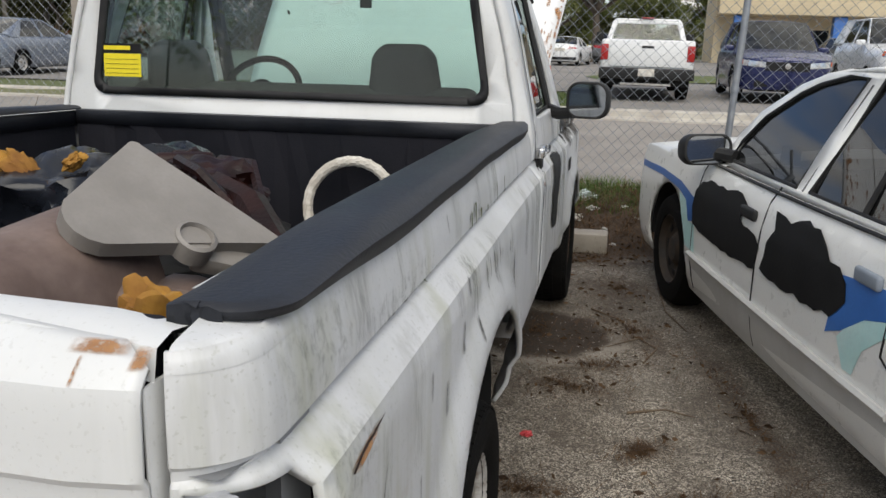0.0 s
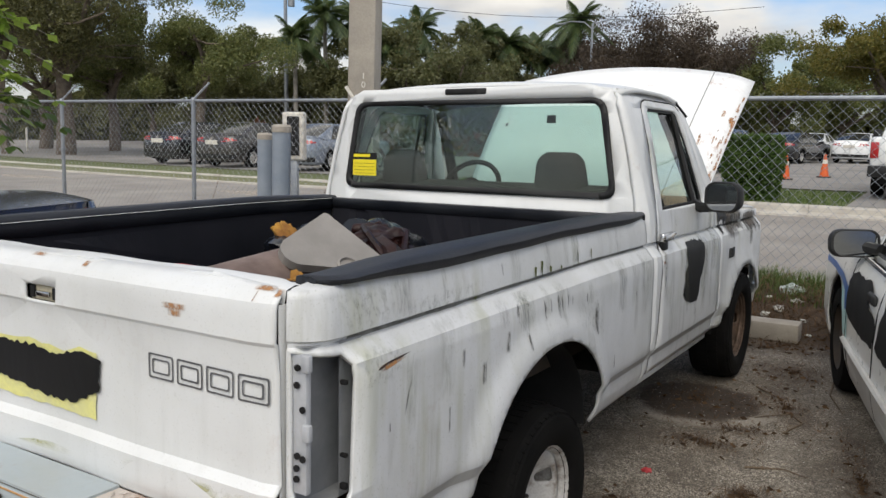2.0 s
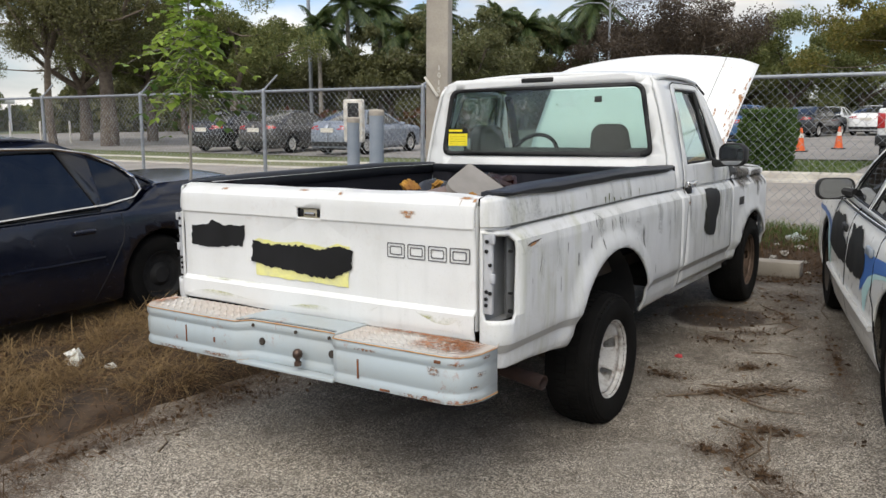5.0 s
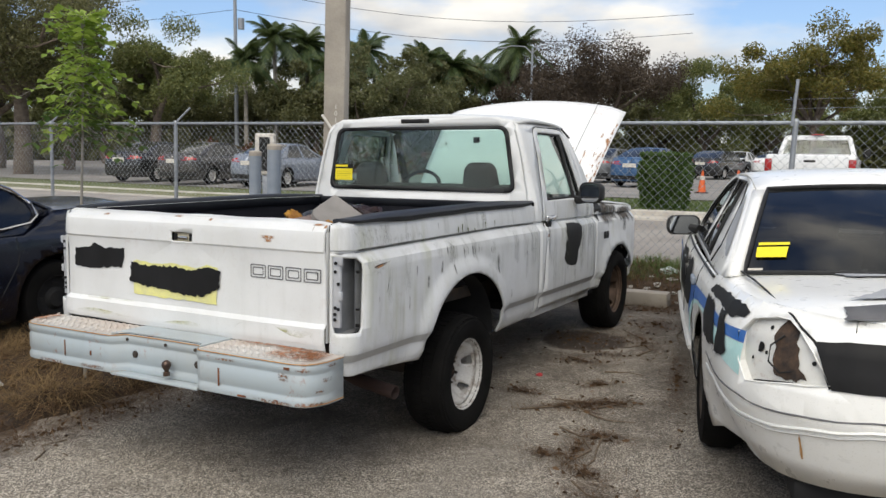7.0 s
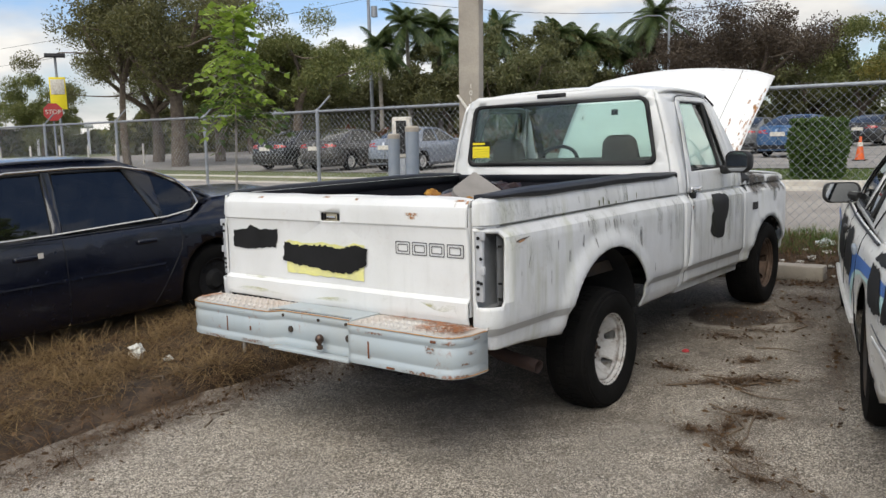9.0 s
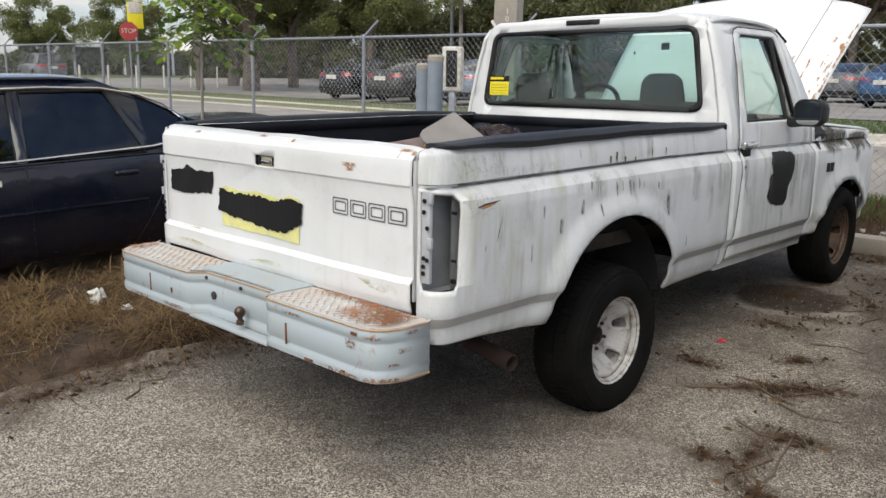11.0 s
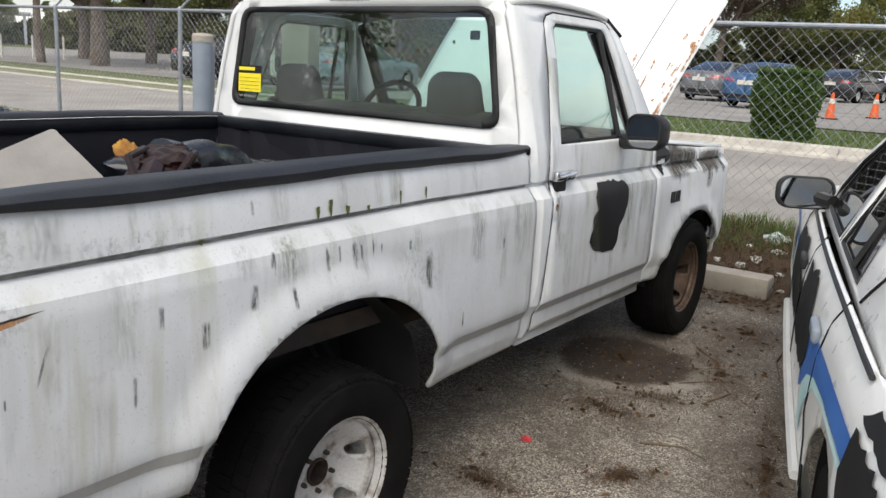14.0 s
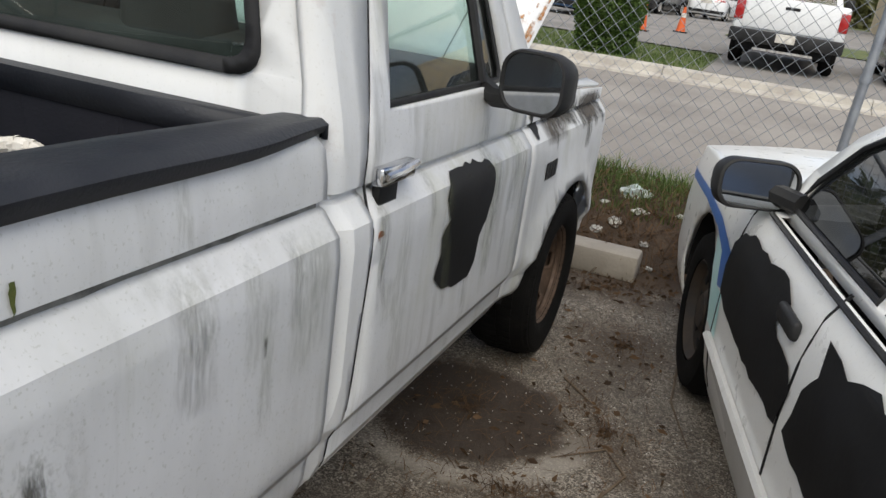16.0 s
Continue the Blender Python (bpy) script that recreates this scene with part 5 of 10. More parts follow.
for s in (1, -1):
    left = s < 0
    rear = [(CAB_B, 0.53), (CAB_B + 0.01, 0.50), (1.178, 0.505), (1.229, 0.98), (1.256, 1.25), (1.37, 1.79), (1.42, 1.824), (1.50, 1.842), (1.95, 1.848), (2.01, 1.838), (2.045, 1.805), (2.232, 1.36), (2.29, 1.32), (2.37, 1.29), (2.47, 1.28), (2.42, 1.33), (2.09, 1.83), (2.04, 1.868), (1.17, 1.870), (CAB_B + 0.032, 1.80), (CAB_B + 0.012, 1.36), (CAB_B, 1.25)]
    bm = panel([rear], [1.16, 1.18, 1.2, 1.22], ZCAB, cab_side)
    part("cab_frame", mirror_x(bm) if left else bm, paint_truck, truck, "white cab pillar and roof rail", 22, 0.02)
    rim = [(1.184, 0.522), (2.36, 0.522), (2.36, 1.285)] + door_top[1:]
    bm = panel([rim, win_hole], lin(1.3, 2.3, 9), ZCAB, cab_side)
    door = part("door", mirror_x(bm) if left else bm, paint_side, truck, "white door with algae runs and a black painted patch", 16, 0.02)
    gh = panel([win_hole], [], [1.5, 1.65], lambda u, v: (cab_x(v) - 0.022, u, v))
    part("side_window", mirror_x(gh) if left else gh, glass_clear, door, "greenish side window", 30).visible_shadow = False
    seal = panel([win_hole, [(1.380, 1.312), (2.102, 1.322), (2.108, 1.345), (1.967, 1.765), (1.945, 1.785), (1.497, 1.78), (1.466, 1.76)]], [], [1.4, 1.5, 1.65], lambda u, v: (cab_x(v) - 0.012, u, v))
    part("window_seal", mirror_x(seal) if left else seal, trim_black, door, "", 30, 0.006)
    part("vent_bar", moved(tube([(s * (cab_x(1.325) - 0.01), 1.965, 1.315), (s * (cab_x(1.78) - 0.01), 1.915, 1.785)], 0.013, 6), pose(0, 0, 0)), trim_black, door)
    seam_line = [(1.184, 0.53), (1.19, 0.62), (1.231, 0.98), (1.258, 1.25), (1.372, 1.785), (1.42, 1.819), (1.50, 1.836), (1.95, 1.842), (2.008, 1.832), (2.04, 1.80)]
    seam_pts = [(a[0] + (b[0] - a[0]) * k / 6, a[1] + (b[1] - a[1]) * k / 6) for a, b in zip(seam_line, seam_line[1:]) for k in range(6)]
    part("door_seam", tube([(s * (cab_side(u, v)[0] - 0.0012), u, v) for u, v in seam_pts], 0.0032, 5), black_paint, door, "dark door gap", 0)
    # handle
    h = part("door_handle", box(*sorted((s * 0.925, s * 0.955)), 1.275, 1.44, 1.150, 1.192, 0.009), chrome, door, "chrome door handle")
    part("handle_flap", moved(tube([(s * 0.955, 1.29, 1.172), (s * 0.962, 1.35, 1.178), (s * 0.957, 1.43, 1.184)], 0.009, 8), pose(0, 0, 0)), chrome, h)
    part("handle_recess", box(*sorted((s * 0.925, s * 0.945)), 1.285, 1.375, 1.105, 1.152, 0.006), black_paint, h)
    part("lock", moved(lathe([(0, 0), (0, 0.014), (0.006, 0.014), (0.006, 0.0)], 14, "X"), pose(s * 0.958, 1.273, 1.05)), rust_mat, door, "rusted key lock")
    if not left:
        pts = [(1.60, 0.86), (1.66, 0.815), (1.74, 0.795), (1.86, 0.79), (1.905, 0.83), (1.915, 0.90), (1.96, 0.94), (1.985, 0.99), (1.99, 1.07), (1.96, 1.108), (1.80, 1.125), (1.68, 1.12), (1.63, 1.06), (1.665, 1.0), (1.62, 0.965), (1.63, 0.92)]
        bm = panel([rough_outline(pts, 0.025, 0.006, 11)], [], [0.85, 0.9, 1.0, 1.05, 1.09], lambda u, v: cab_side(u, v, 0.004))
        part("paint_patch", bm, black_paint, door, "peeling matt black patch", 30)
        part("side_stripe", panel([[(1.20, 0.612), (2.352, 0.612), (2.352, 0.650), (1.205, 0.650)]], lin(1.3, 2.3, 6), [0.63], lambda u, v: cab_side(u, v, 0.0015)), facet_shade_mat, door, "grey painted shade of the down-facing lower facet", 0)
        rd = random.Random(33)
        for k in range(24):
            y0, w, h = rd.uniform(1.22, 2.3), rd.uniform(0.03, 0.09), rd.uniform(0.12, 0.5)
            z1 = rd.choice((1.28, 1.13, 1.13, 0.95))
            bm = panel([[(y0 - w / 2, z1), (y0 - w / 2, z1 - h), (y0 + w / 2, z1 - h), (y0 + w / 2, z1)]], [], [z for z in ZCAB if z1 - h < z < z1], lambda u, v: cab_side(u, v, 0.002 + 0.0001 * k))
            part("algae_run", bm, algae_mat if k % 4 else faint_mat, door, "greenish run", 30)
    # mirror
    mir = part("mirror", moved(mirror_shell(0.090, 0.080, 0.056, 0.055), pose(s * 1.084, 1.86, 1.352, 0, 0, s * -14)), trim_black, door, "black door mirror", 40)
    part("mirror_glass", moved(mirror_face(0.090, 0.080, 0.056, 0.055), pose(s * 1.084, 1.86, 1.352, 0, 0, s * -14)), mirror_mat, mir, "mirror glass")
    part("mirror_arm", tube([(s * 0.89, 2.0, 1.30), (s * 0.95, 1.94, 1.285), (s * 1.03, 1.88, 1.295)], 0.03, 8, 0.026), trim_black, mir)
    # drip rail
    part("drip_rail", tube([(s * 0.740, 1.27, 1.866), (s * 0.747, 1.6, 1.876), (s * 0.747, 1.9, 1.874), (s * 0.752, 2.04, 1.856), (s * 0.792, 2.13, 1.78)], 0.009, 6), trim_black if s > 0 else paint_truck, truck, "worn dark roof drip rail")
    # dark trim inside the cab
    part("pillar_trim", tube([(s * 0.70, 2.03, 1.80), (s * 0.745, 2.20, 1.58), (s * 0.80, 2.40, 1.30)], 0.034, 8), interior_black, truck, "black inner pillar trim")
    part("pillar_trim", tube([(s * 0.715, 1.20, 1.80), (s * 0.76, 1.19, 1.58), (s * 0.815, 1.18, 1.32)], 0.036, 8), interior_black, truck, "black inner pillar trim")
    part("door_trim", box(*sorted((s * 0.83, s * 0.86)), 1.25, 2.32, 0.60, 1.27, 0.012), interior_black, door, "dark inner door panel")
    # rocker below door, inner floor side
    part("door_sill", box(*sorted((s * 0.80, s * 0.885)), 1.16, 2.45, 0.46, 0.53, 0.012), paint_side, truck)


def back_y(x, z):
    y = CAB_B + 0.01 + (0.03 * (z - 1.36) if z > 1.36 else 0.0)
    k = max(0, abs(x) / (cab_x(z) - 0.02) - 0.9) / 0.1
    return y + 0.03 * k * k


back_rim = [(-0.90, 1.0), (0.90, 1.0), (0.90, 1.20), (0.880, 1.30), (0.862, 1.36), (0.815, 1.60), (0.758, 1.80), (0.72, 1.862), (0.63, 1.888), (-0.63, 1.888), (-0.72, 1.862), (-0.758, 1.80), (-0.815, 1.60), (-0.862, 1.36), (-0.880, 1.30), (-0.90, 1.20)]


def trap(xb, xt, z0, z1, r, n=5):
    """A window outline, narrower at the top, with rounded corners."""
    c = [(xb, z0), (xt, z1), (-xt, z1), (-xb, z0)]
    out = []
    for i in range(4):
        p, a, b = Vector(c[i]), Vector(c[i - 1]), Vector(c[(i + 1) % 4])
        u, v = (a - p).normalized() * r, (b - p).normalized() * r
        for j in range(n + 1):
            t = j / n
            q = (p + u) * (1 - t) ** 2 + p * 2 * t * (1 - t) + (p + v) * t * t
            out.append((q.x, q.y))
    return out


rear_hole = [(u + 0.018, v) for u, v in trap(0.764, 0.692, 1.352, 1.825, 0.07)]
back = part("cab_back", panel([back_rim, rear_hole], lin(-0.85, 0.85, 18), [1.1, 1.25, 1.36, 1.45, 1.55, 1.65, 1.75, 1.82, 1.86], lambda u, v: (u, back_y(u, v), v)), paint_truck, truck, "white back wall of the cab", 40, 0.02)
seal_in = [(u + 0.018, v) for u, v in trap(0.734, 0.665, 1.381, 1.800, 0.055)]
part("rear_window_seal", panel([rear_hole, seal_in], lin(-0.7, 0.7, 9), [1.45, 1.55, 1.65, 1.75], lambda u, v: (u, back_y(u, v) - 0.008, v)), trim_black, back, "cracked black rubber seal", 40, 0.015)
part("rear_window", panel([seal_in], lin(-0.7, 0.7, 9), [1.45, 1.55, 1.65, 1.75], lambda u, v: (u, back_y(0, v) - 0.002, v)), glass_rear, back, "greenish rear window").visible_shadow = False
stick = part("sticker", panel([[(-0.691, 1.420), (-0.537, 1.420), (-0.537, 1.508), (-0.691, 1.508)]], [], [], lambda u, v: (u, back_y(0, v) - 0.006, v)), yellow_vinyl, back, "yellow sticker", 0)
part("sticker_head", panel([[(-0.691, 1.510), (-0.535, 1.510), (-0.535, 1.546), (-0.691, 1.546)]], [], [], lambda u, v: (u, back_y(0, v) - 0.006, v)), black_paint, stick, "black strip", 0)
part("sticker_bar", panel([[(-0.687, 1.522), (-0.577, 1.522), (-0.577, 1.538), (-0.687, 1.538)]], [], [], lambda u, v: (u, back_y(0, v) - 0.009, v)), yellow_vinyl, stick, "yellow bar", 0)
for k in range(4):
    part("sticker_line", panel([[(-0.682, 1.432 + k * 0.018), (-0.547, 1.432 + k * 0.018), (-0.547, 1.4335 + k * 0.018), (-0.682, 1.4335 + k * 0.018)]], [], [], lambda u, v: (u, back_y(0, v) - 0.008, v)), black_paint, stick, "", 0)


def roof_xyz(y, u):
    w = 0.757
    k = abs(u)
    x = u * w
    f = (y - 1.63) / 0.46
    z = 1.918 - 0.042 * k ** 2.6 - 0.03 * abs(f) ** 3 - 0.012 * k ** 12
    return (x, 1.63 + (y - 1.63) * (1 - 0.02 * k ** 4), z)


part("roof", grid(lin(1.15, 2.07, 18), lin(-1, 1, 21), roof_xyz), paint_truck, truck, "white cab roof", 60, 0.02)
part("headliner", grid(lin(1.17, 2.05, 8), lin(-0.94, 0.94, 11), lambda y, u: tuple(Vector(roof_xyz(y, u)) - Vector((0, 0, 0.035)))), interior_black, truck, "dark roof lining", 60)
part("brake_light", box(-0.13, 0.105, 1.11, 1.17, 1.850, 1.884, 0.008), trim_black, truck, "high brake light with a cracked black cover")
part("brake_light_lens", box(-0.115, 0.05, 1.104, 1.114, 1.857, 1.877, 0.003), interior_black, truck)
# dappled sky reflection, painted on the rear window as pale patches
for x0, x1, z0, z1 in ((-0.60, -0.42, 1.50, 1.66), (-0.50, -0.36, 1.58, 1.78), (-0.62, -0.52, 1.68, 1.79), (-0.30, -0.18, 1.44, 1.62), (-0.22, -0.02, 1.62, 1.76), (-0.66, -0.5, 1.40, 1.5), (0.1, 0.3, 1.66, 1.78)):
    part("residue", panel([[(x0, z0), (x1, z0), (x1, z1), (x0, z1)]], [], [], lambda u, v: (u, back_y(0, v) - 0.005, v)), reflection_mat, back, "pale dapple painted for the sky's reflection in the glass", 0)
# windscreen
ws = lambda u, v: (u * (0.74 + 0.10 * (1 - v)), 2.07 + 0.42 * (1 - v) + 0.06 * (1 - u * u) * (1 - v * 0.3) - 0.02, 1.86 - 0.58 * (1 - v))
part("windscreen", grid(lin(-0.97, 0.97, 13), lin(0.02, 0.98, 8), ws, flip=True), glass_clear, truck, "windscreen", 60).visible_shadow = False
part("cowl", grid(lin(-0.86, 0.86, 8), [0, 1, 2], lambda x, k: (x, (2.40, 2.48, 2.62)[k] + 0.03 * (1 - (x / 0.86) ** 2), (1.25, 1.275, 1.25)[k])), trim_black, truck, "black cowl", 50, 0.02)
# interior
part("dashboard", moved(box(-0.80, 0.80, -0.18, 0.18, -0.14, 0.12, 0.06, 4), pose(0, 2.28, 1.20)), interior_black, truck, "dark dashboard")
seat = part("bench_seat", box(-0.70, 0.70, 1.42, 1.92, 0.82, 0.98, 0.05, 3), cloth_grey, truck, "grey cloth bench seat")
part("seat_back", moved(box(-0.70, 0.70, -0.07, 0.07, 0, 0.48, 0.05, 3), pose(0, 1.40, 0.93, 10)), cloth_grey, seat)
for x in (-0.50, 0.42):
    rest = box(-0.14, 0.14, -0.06, 0.06, 0, 0.24, 0.058, 6)
    for v in rest.verts:
        v.co.x *= 1 - 0.28 * max(0.0, (v.co.z - 0.06) / 0.18) ** 2
    part("headrest", moved(rest, pose(x, 1.335, 1.33, 8)), cloth_grey, seat, "grey cloth headrest")
wheel_pts = [(0.19 * math.cos(2 * math.pi * i / 28), 0.19 * math.sin(2 * math.pi * i / 28), 0) for i in range(28)]
sw = part("steering_wheel", moved(tube(wheel_pts, 0.016, 8, closed=True), pose(-0.45, 1.98, 1.33, 62)), interior_black, truck, "black steering wheel")
part("wheel_hub", moved(lathe([(-0.03, 0), (-0.03, 0.06), (0.02, 0.07), (0.02, 0)], 16, "Z"), pose(-0.45, 1.98, 1.33, 62)), interior_black, sw)
part("wheel_spoke", moved(box(-0.18, 0.18, -0.02, 0.02, -0.012, 0.0, 0.005), pose(-0.45, 1.98, 1.33, 62)), interior_black, sw)
part("steering_column", tube([(-0.38, 1.98, 1.35), (-0.38, 2.25, 1.2)], 0.04, 10), interior_black, truck)
part("cab_floor", box(-0.84, 0.84, 1.17, 2.55, 0.50, 0.56, 0.01), interior_black, truck)
part("mirror_mount", moved(box(-0.028, 0.028, -0.008, 0.008, -0.022, 0.026, 0.007, 3), pose(0.05, 2.03, 1.765)), recess_mat, truck, "grey mirror mount left on the windscreen")
part("firewall", box(-0.82, 0.82, 2.44, 2.47, 0.5, 1.25), interior_black, truck)

# front fenders
FR_RIM = [(2.368, 0.53), (2.50, 0.53)] + arch(*FRONT_ARCH, 0.53)[::-1] + [(3.47, 0.56), (3.68, 0.60), (3.72, 0.66), (3.72, 1.10), (3.70, 1.17), (3.55, 1.20), (3.0, 1.225), (2.46, 1.262), (2.368, 1.285)]


def fender_xyz(y, z, off=0.0):
    x = cab_x(z) + flare(y, z, *FRONT_ARCH)
    if z > 1.2:
        x = cab_x(1.2) - 0.6 * (z - 1.2)
    k = max(0, (y - 3.45) / 0.30)
    x -= 0.06 * k * k
    return (x + off, y, z)


for s in (1, -1):
    bm = panel([FR_RIM], lin(2.42, 3.70, 40), ZCAB[1:20], fender_xyz)
    fe = part("front_fender", mirror_x(bm) if s < 0 else bm, paint_side, truck, "white front fender with dark runs", 26, 0.015)
    top = grid(lin(2.46, 3.70, 12), [0, 1, 2], lambda y, k: (fender_xyz(y, 1.2)[0] - (0.02, 0.07, 0.16)[k], y, 1.262 - 0.055 * (y - 2.46) / 1.0 + (0, 0.012, -0.02)[k]), flip=True)
    part("fender_top", mirror_x(top) if s < 0 else top, paint_side, fe, "", 50, 0.01)
    if s > 0:
        pts = [(2.45, 1.10), (2.56, 1.17), (2.60, 1.20), (2.58, 1.26), (2.47, 1.258), (2.40, 1.20)]
        part("paint_patch", panel([rough_outline(pts, 0.02, 0.012, 3)], [], [1.14, 1.2, 1.22], lambda u, v: fender_xyz(u, v, 0.004)), black_paint, fe, "dark stain patch", 30)
        for k, (ya, yb, za, zb) in enumerate(((2.54, 2.86, 1.06, 1.25), (2.60, 2.78, 1.15, 1.26), (2.76, 3.04, 1.10, 1.235), (3.05, 3.5, 1.08, 1.215))):
            part("mould_smear", panel([[(ya, za), (yb, za), (yb, zb), (ya, zb)]], lin(ya + 0.03, yb - 0.03, 5), [1.092, 1.136, 1.142, 1.152, 1.158, 1.2], lambda u, v: fender_xyz(u, v, 0.0022 + 0.0003 * k)), smear_mat, fe, "broad dark mould smear", 30)
        rr_ = random.Random(15)
        for k in range(13):
            y0 = 2.60 + k * 0.072 + rr_.uniform(-0.015, 0.015)
            w, z1 = rr_.uniform(0.02, 0.08), 1.255 - 0.055 * (y0 - 2.46) - rr_.uniform(0.0, 0.04)
            z0 = z1 - rr_.uniform(0.05, 0.24)
            pts = [(y0 - w / 2, z1), (y0 - w / 2, z0), (y0 + w / 2, z0), (y0 + w / 2, z1)]
            part("grime_run", panel([rough_outline(pts, 0.015, 0.003, k)], [], [1.0, 1.05, 1.092, 1.136, 1.142, 1.152, 1.158, 1.2], lambda u, v: fender_xyz(u, v, 0.003)), streak_mat, fe, "dark grime run", 30)
        # model badge: plain bars
        for k, w in ((0, 0.026), (1, 0.018), (2, 0.026), (3, 0.026)):
            y0 = 2.575 + k * 0.036
            part("badge_bar", panel([[(y0, 0.945), (y0 + w, 0.945), (y0 + w, 1.005), (y0, 1.005)]], [], [], lambda u, v: fender_xyz(u, v, 0.006)), trim_black, fe, "small dark badge bar", 0, 0.004)
# nose: grille, lamps, bumper
part("grille", box(-0.55, 0.55, 3.66, 3.72, 0.86, 1.12, 0.02), trim_black, truck, "black grille")
for s in (1, -1):
    part("headlight", box(*sorted((s * 0.56, s * 0.84)), 3.64, 3.72, 0.90, 1.10, 0.03), glass_far, truck, "headlight")
    part("turn_lamp", box(*sorted((s * 0.90, s * 0.915)), 3.58, 3.71, 0.80, 1.08, 0.008), cream, truck, "side marker lamp")
part("front_bumper", grid(lin(-1.0, 1.0, 18), [0, 1, 2, 3], lambda u, k: (u * 0.90, 3.80 - 0.14 * u ** 6 - (0.06, 0, 0, 0.06)[k], (0.60, 0.63, 0.78, 0.81)[k]), flip=False), chrome, truck, "chrome front bumper", 60, 0.01)
part("radiator_support", box(-0.80, 0.80, 3.62, 3.70, 0.62, 1.12, 0.01), dark_metal, truck)
part("engine", box(-0.3, 0.3, 2.6, 3.45, 0.65, 1.1, 0.08, 3), dark_metal, truck, "dark engine block")
# open hood, hinged at the cowl
HL = 1.17


def hood_xyz(u, v):
    w = 0.80 + 0.095 * v
    x = u * w
    z = 0.05 * (1 - u * u) + 0.02 * math.sin(math.pi * v) - 0.035 * max(0, abs(u) - 0.86) / 0.14
    yy = v * HL + (0.10 * (1 - u * u) if v > 0 else 0) * v
    return Vector((x, yy, z))


hood = part("hood", moved(grid(lin(-1, 1, 26), lin(0, 1, 18), hood_xyz), pose(0, 2.52, 1.27) @ pose(0, 0, 0, 45.0)), paint_hood, truck, "raised white hood with rust on its edges", 60, 0.018)
HOODM = pose(0, 2.52, 1.27) @ pose(0, 0, 0, 45.0)


def hood_decal(name, pts, mat, label, off, step, amp, seed):
    bm = panel([rough_outline(pts, step, amp, seed) if amp else pts], lin(-0.95, 0.95, 20), lin(0.05, 0.95, 10), lambda u, v: hood_xyz(u, v) + Vector((0, 0, off)))
    return part(name, moved(bm, HOODM), mat, hood, label, 30)


# the hood's crease is only a dark painted line, not pressed in
hood_decal("crease", [(0.70, 0.0), (0.706, 0.0), (0.716, 0.995), (0.71, 0.995)], grime_crease_mat, "dark line painted for the shade of the pressed crease", 0.002, 0.2, 0, 1)
rnd = random.Random(8)
for k in range(44):
    u, v = 0.985 - 0.09 * rnd.random() ** 2.0, rnd.uniform(0.08, 0.85)
    if k > 34:
        u, v = rnd.uniform(0.60, 0.85), rnd.uniform(0.25, 0.6)
    w, h = rnd.uniform(0.003, 0.012), rnd.uniform(0.008, 0.04)
    hood_decal("rust_spot", [(u - w, v - h), (u + w, v - h), (u + w, v + h), (u - w, v + h)], rust_bloom, "rust spot", 0.003 + 0.0004 * (k % 4), 1, 0, k)
part("hood_prop", tube([(-0.72, 3.4, 1.15), (-0.70, 2.95, 1.78)], 0.007, 6), dark_metal, truck)

# rear bumper
bx = [-0.975, -0.972, -0.955, -0.925, -0.87, -0.6, -0.35, -0.275, -0.22, 0.0, 0.235, 0.28, 0.315, 0.345, 0.55, 0.87, 0.925, 0.955, 0.972, 0.975]
by = [-1.225, -1.345, -1.40, -1.44, -1.457, -1.46, -1.46, -1.455, -1.395, -1.39, -1.39, -1.395, -1.455, -1.46, -1.46, -1.457, -1.44, -1.40, -1.345, -1.225]


def bump_face(i, k):
    o = (0.012, 0.002, 0.0, 0.001, 0.007, 0.007, 0.002, 0.002, 0.007, 0.007, 0.001, 0.0, 0.003, 0.012)[k]
    out = Vector((bx[i] / 0.975 * (0.6 if abs(bx[i]) > 0.9 else 0.0), -1.0, 0)).normalized()
    return (bx[i] * 1.02 - out.x * o, by[i] - out.y * o, (0.515, 0.519, 0.53, 0.545, 0.552, 0.560, 0.567, 0.628, 0.634, 0.642, 0.648, 0.662, 0.676, 0.682)[k])


rb = part("rear_bumper", grid(list(range(len(bx))), list(range(14)), bump_face), bumper_mat, truck, "pale blue-grey steel step bumper with rust", 50, 0.006)
part("bumper_bottom", grid(list(range(len(bx))), [0, 1], lambda i, k: (bx[i] * 1.02, (by[i] + 0.012, -1.24)[k], 0.515), flip=True), bumper_mat, rb, "", 0)
for a, b in ((0, 8), (12, 20)):
    tp = grid(lin(a, b - 1, 40), lin(0, 1, 14), lambda i, k: ((bx[int(i)] + (bx[min(int(i) + 1, 19)] - bx[int(i)]) * (i - int(i))) * 1.02, (by[int(i)] + (by[min(int(i) + 1, 19)] - by[int(i)]) * (i - int(i)) + 0.012) * (1 - k) + -1.225 * k, 0.684), flip=False)
    part("step_pad", tp, tread_mat, rb, "rusting diamond tread step", 0, 0.006)
for x0, x1, y0, y1 in ((0.66, 0.97, -1.44, -1.235), (0.78, 0.985, -1.42, -1.24), (0.36, 0.95, -1.27, -1.23), (-0.97, -0.88, -1.42, -1.25)):
    part("rust_patch", grid(lin(x0, x1, 3), [y0, y1], lambda x, y: (x, y, 0.6925)), rust_soft, rb, "flaking orange rust on the step", 0)
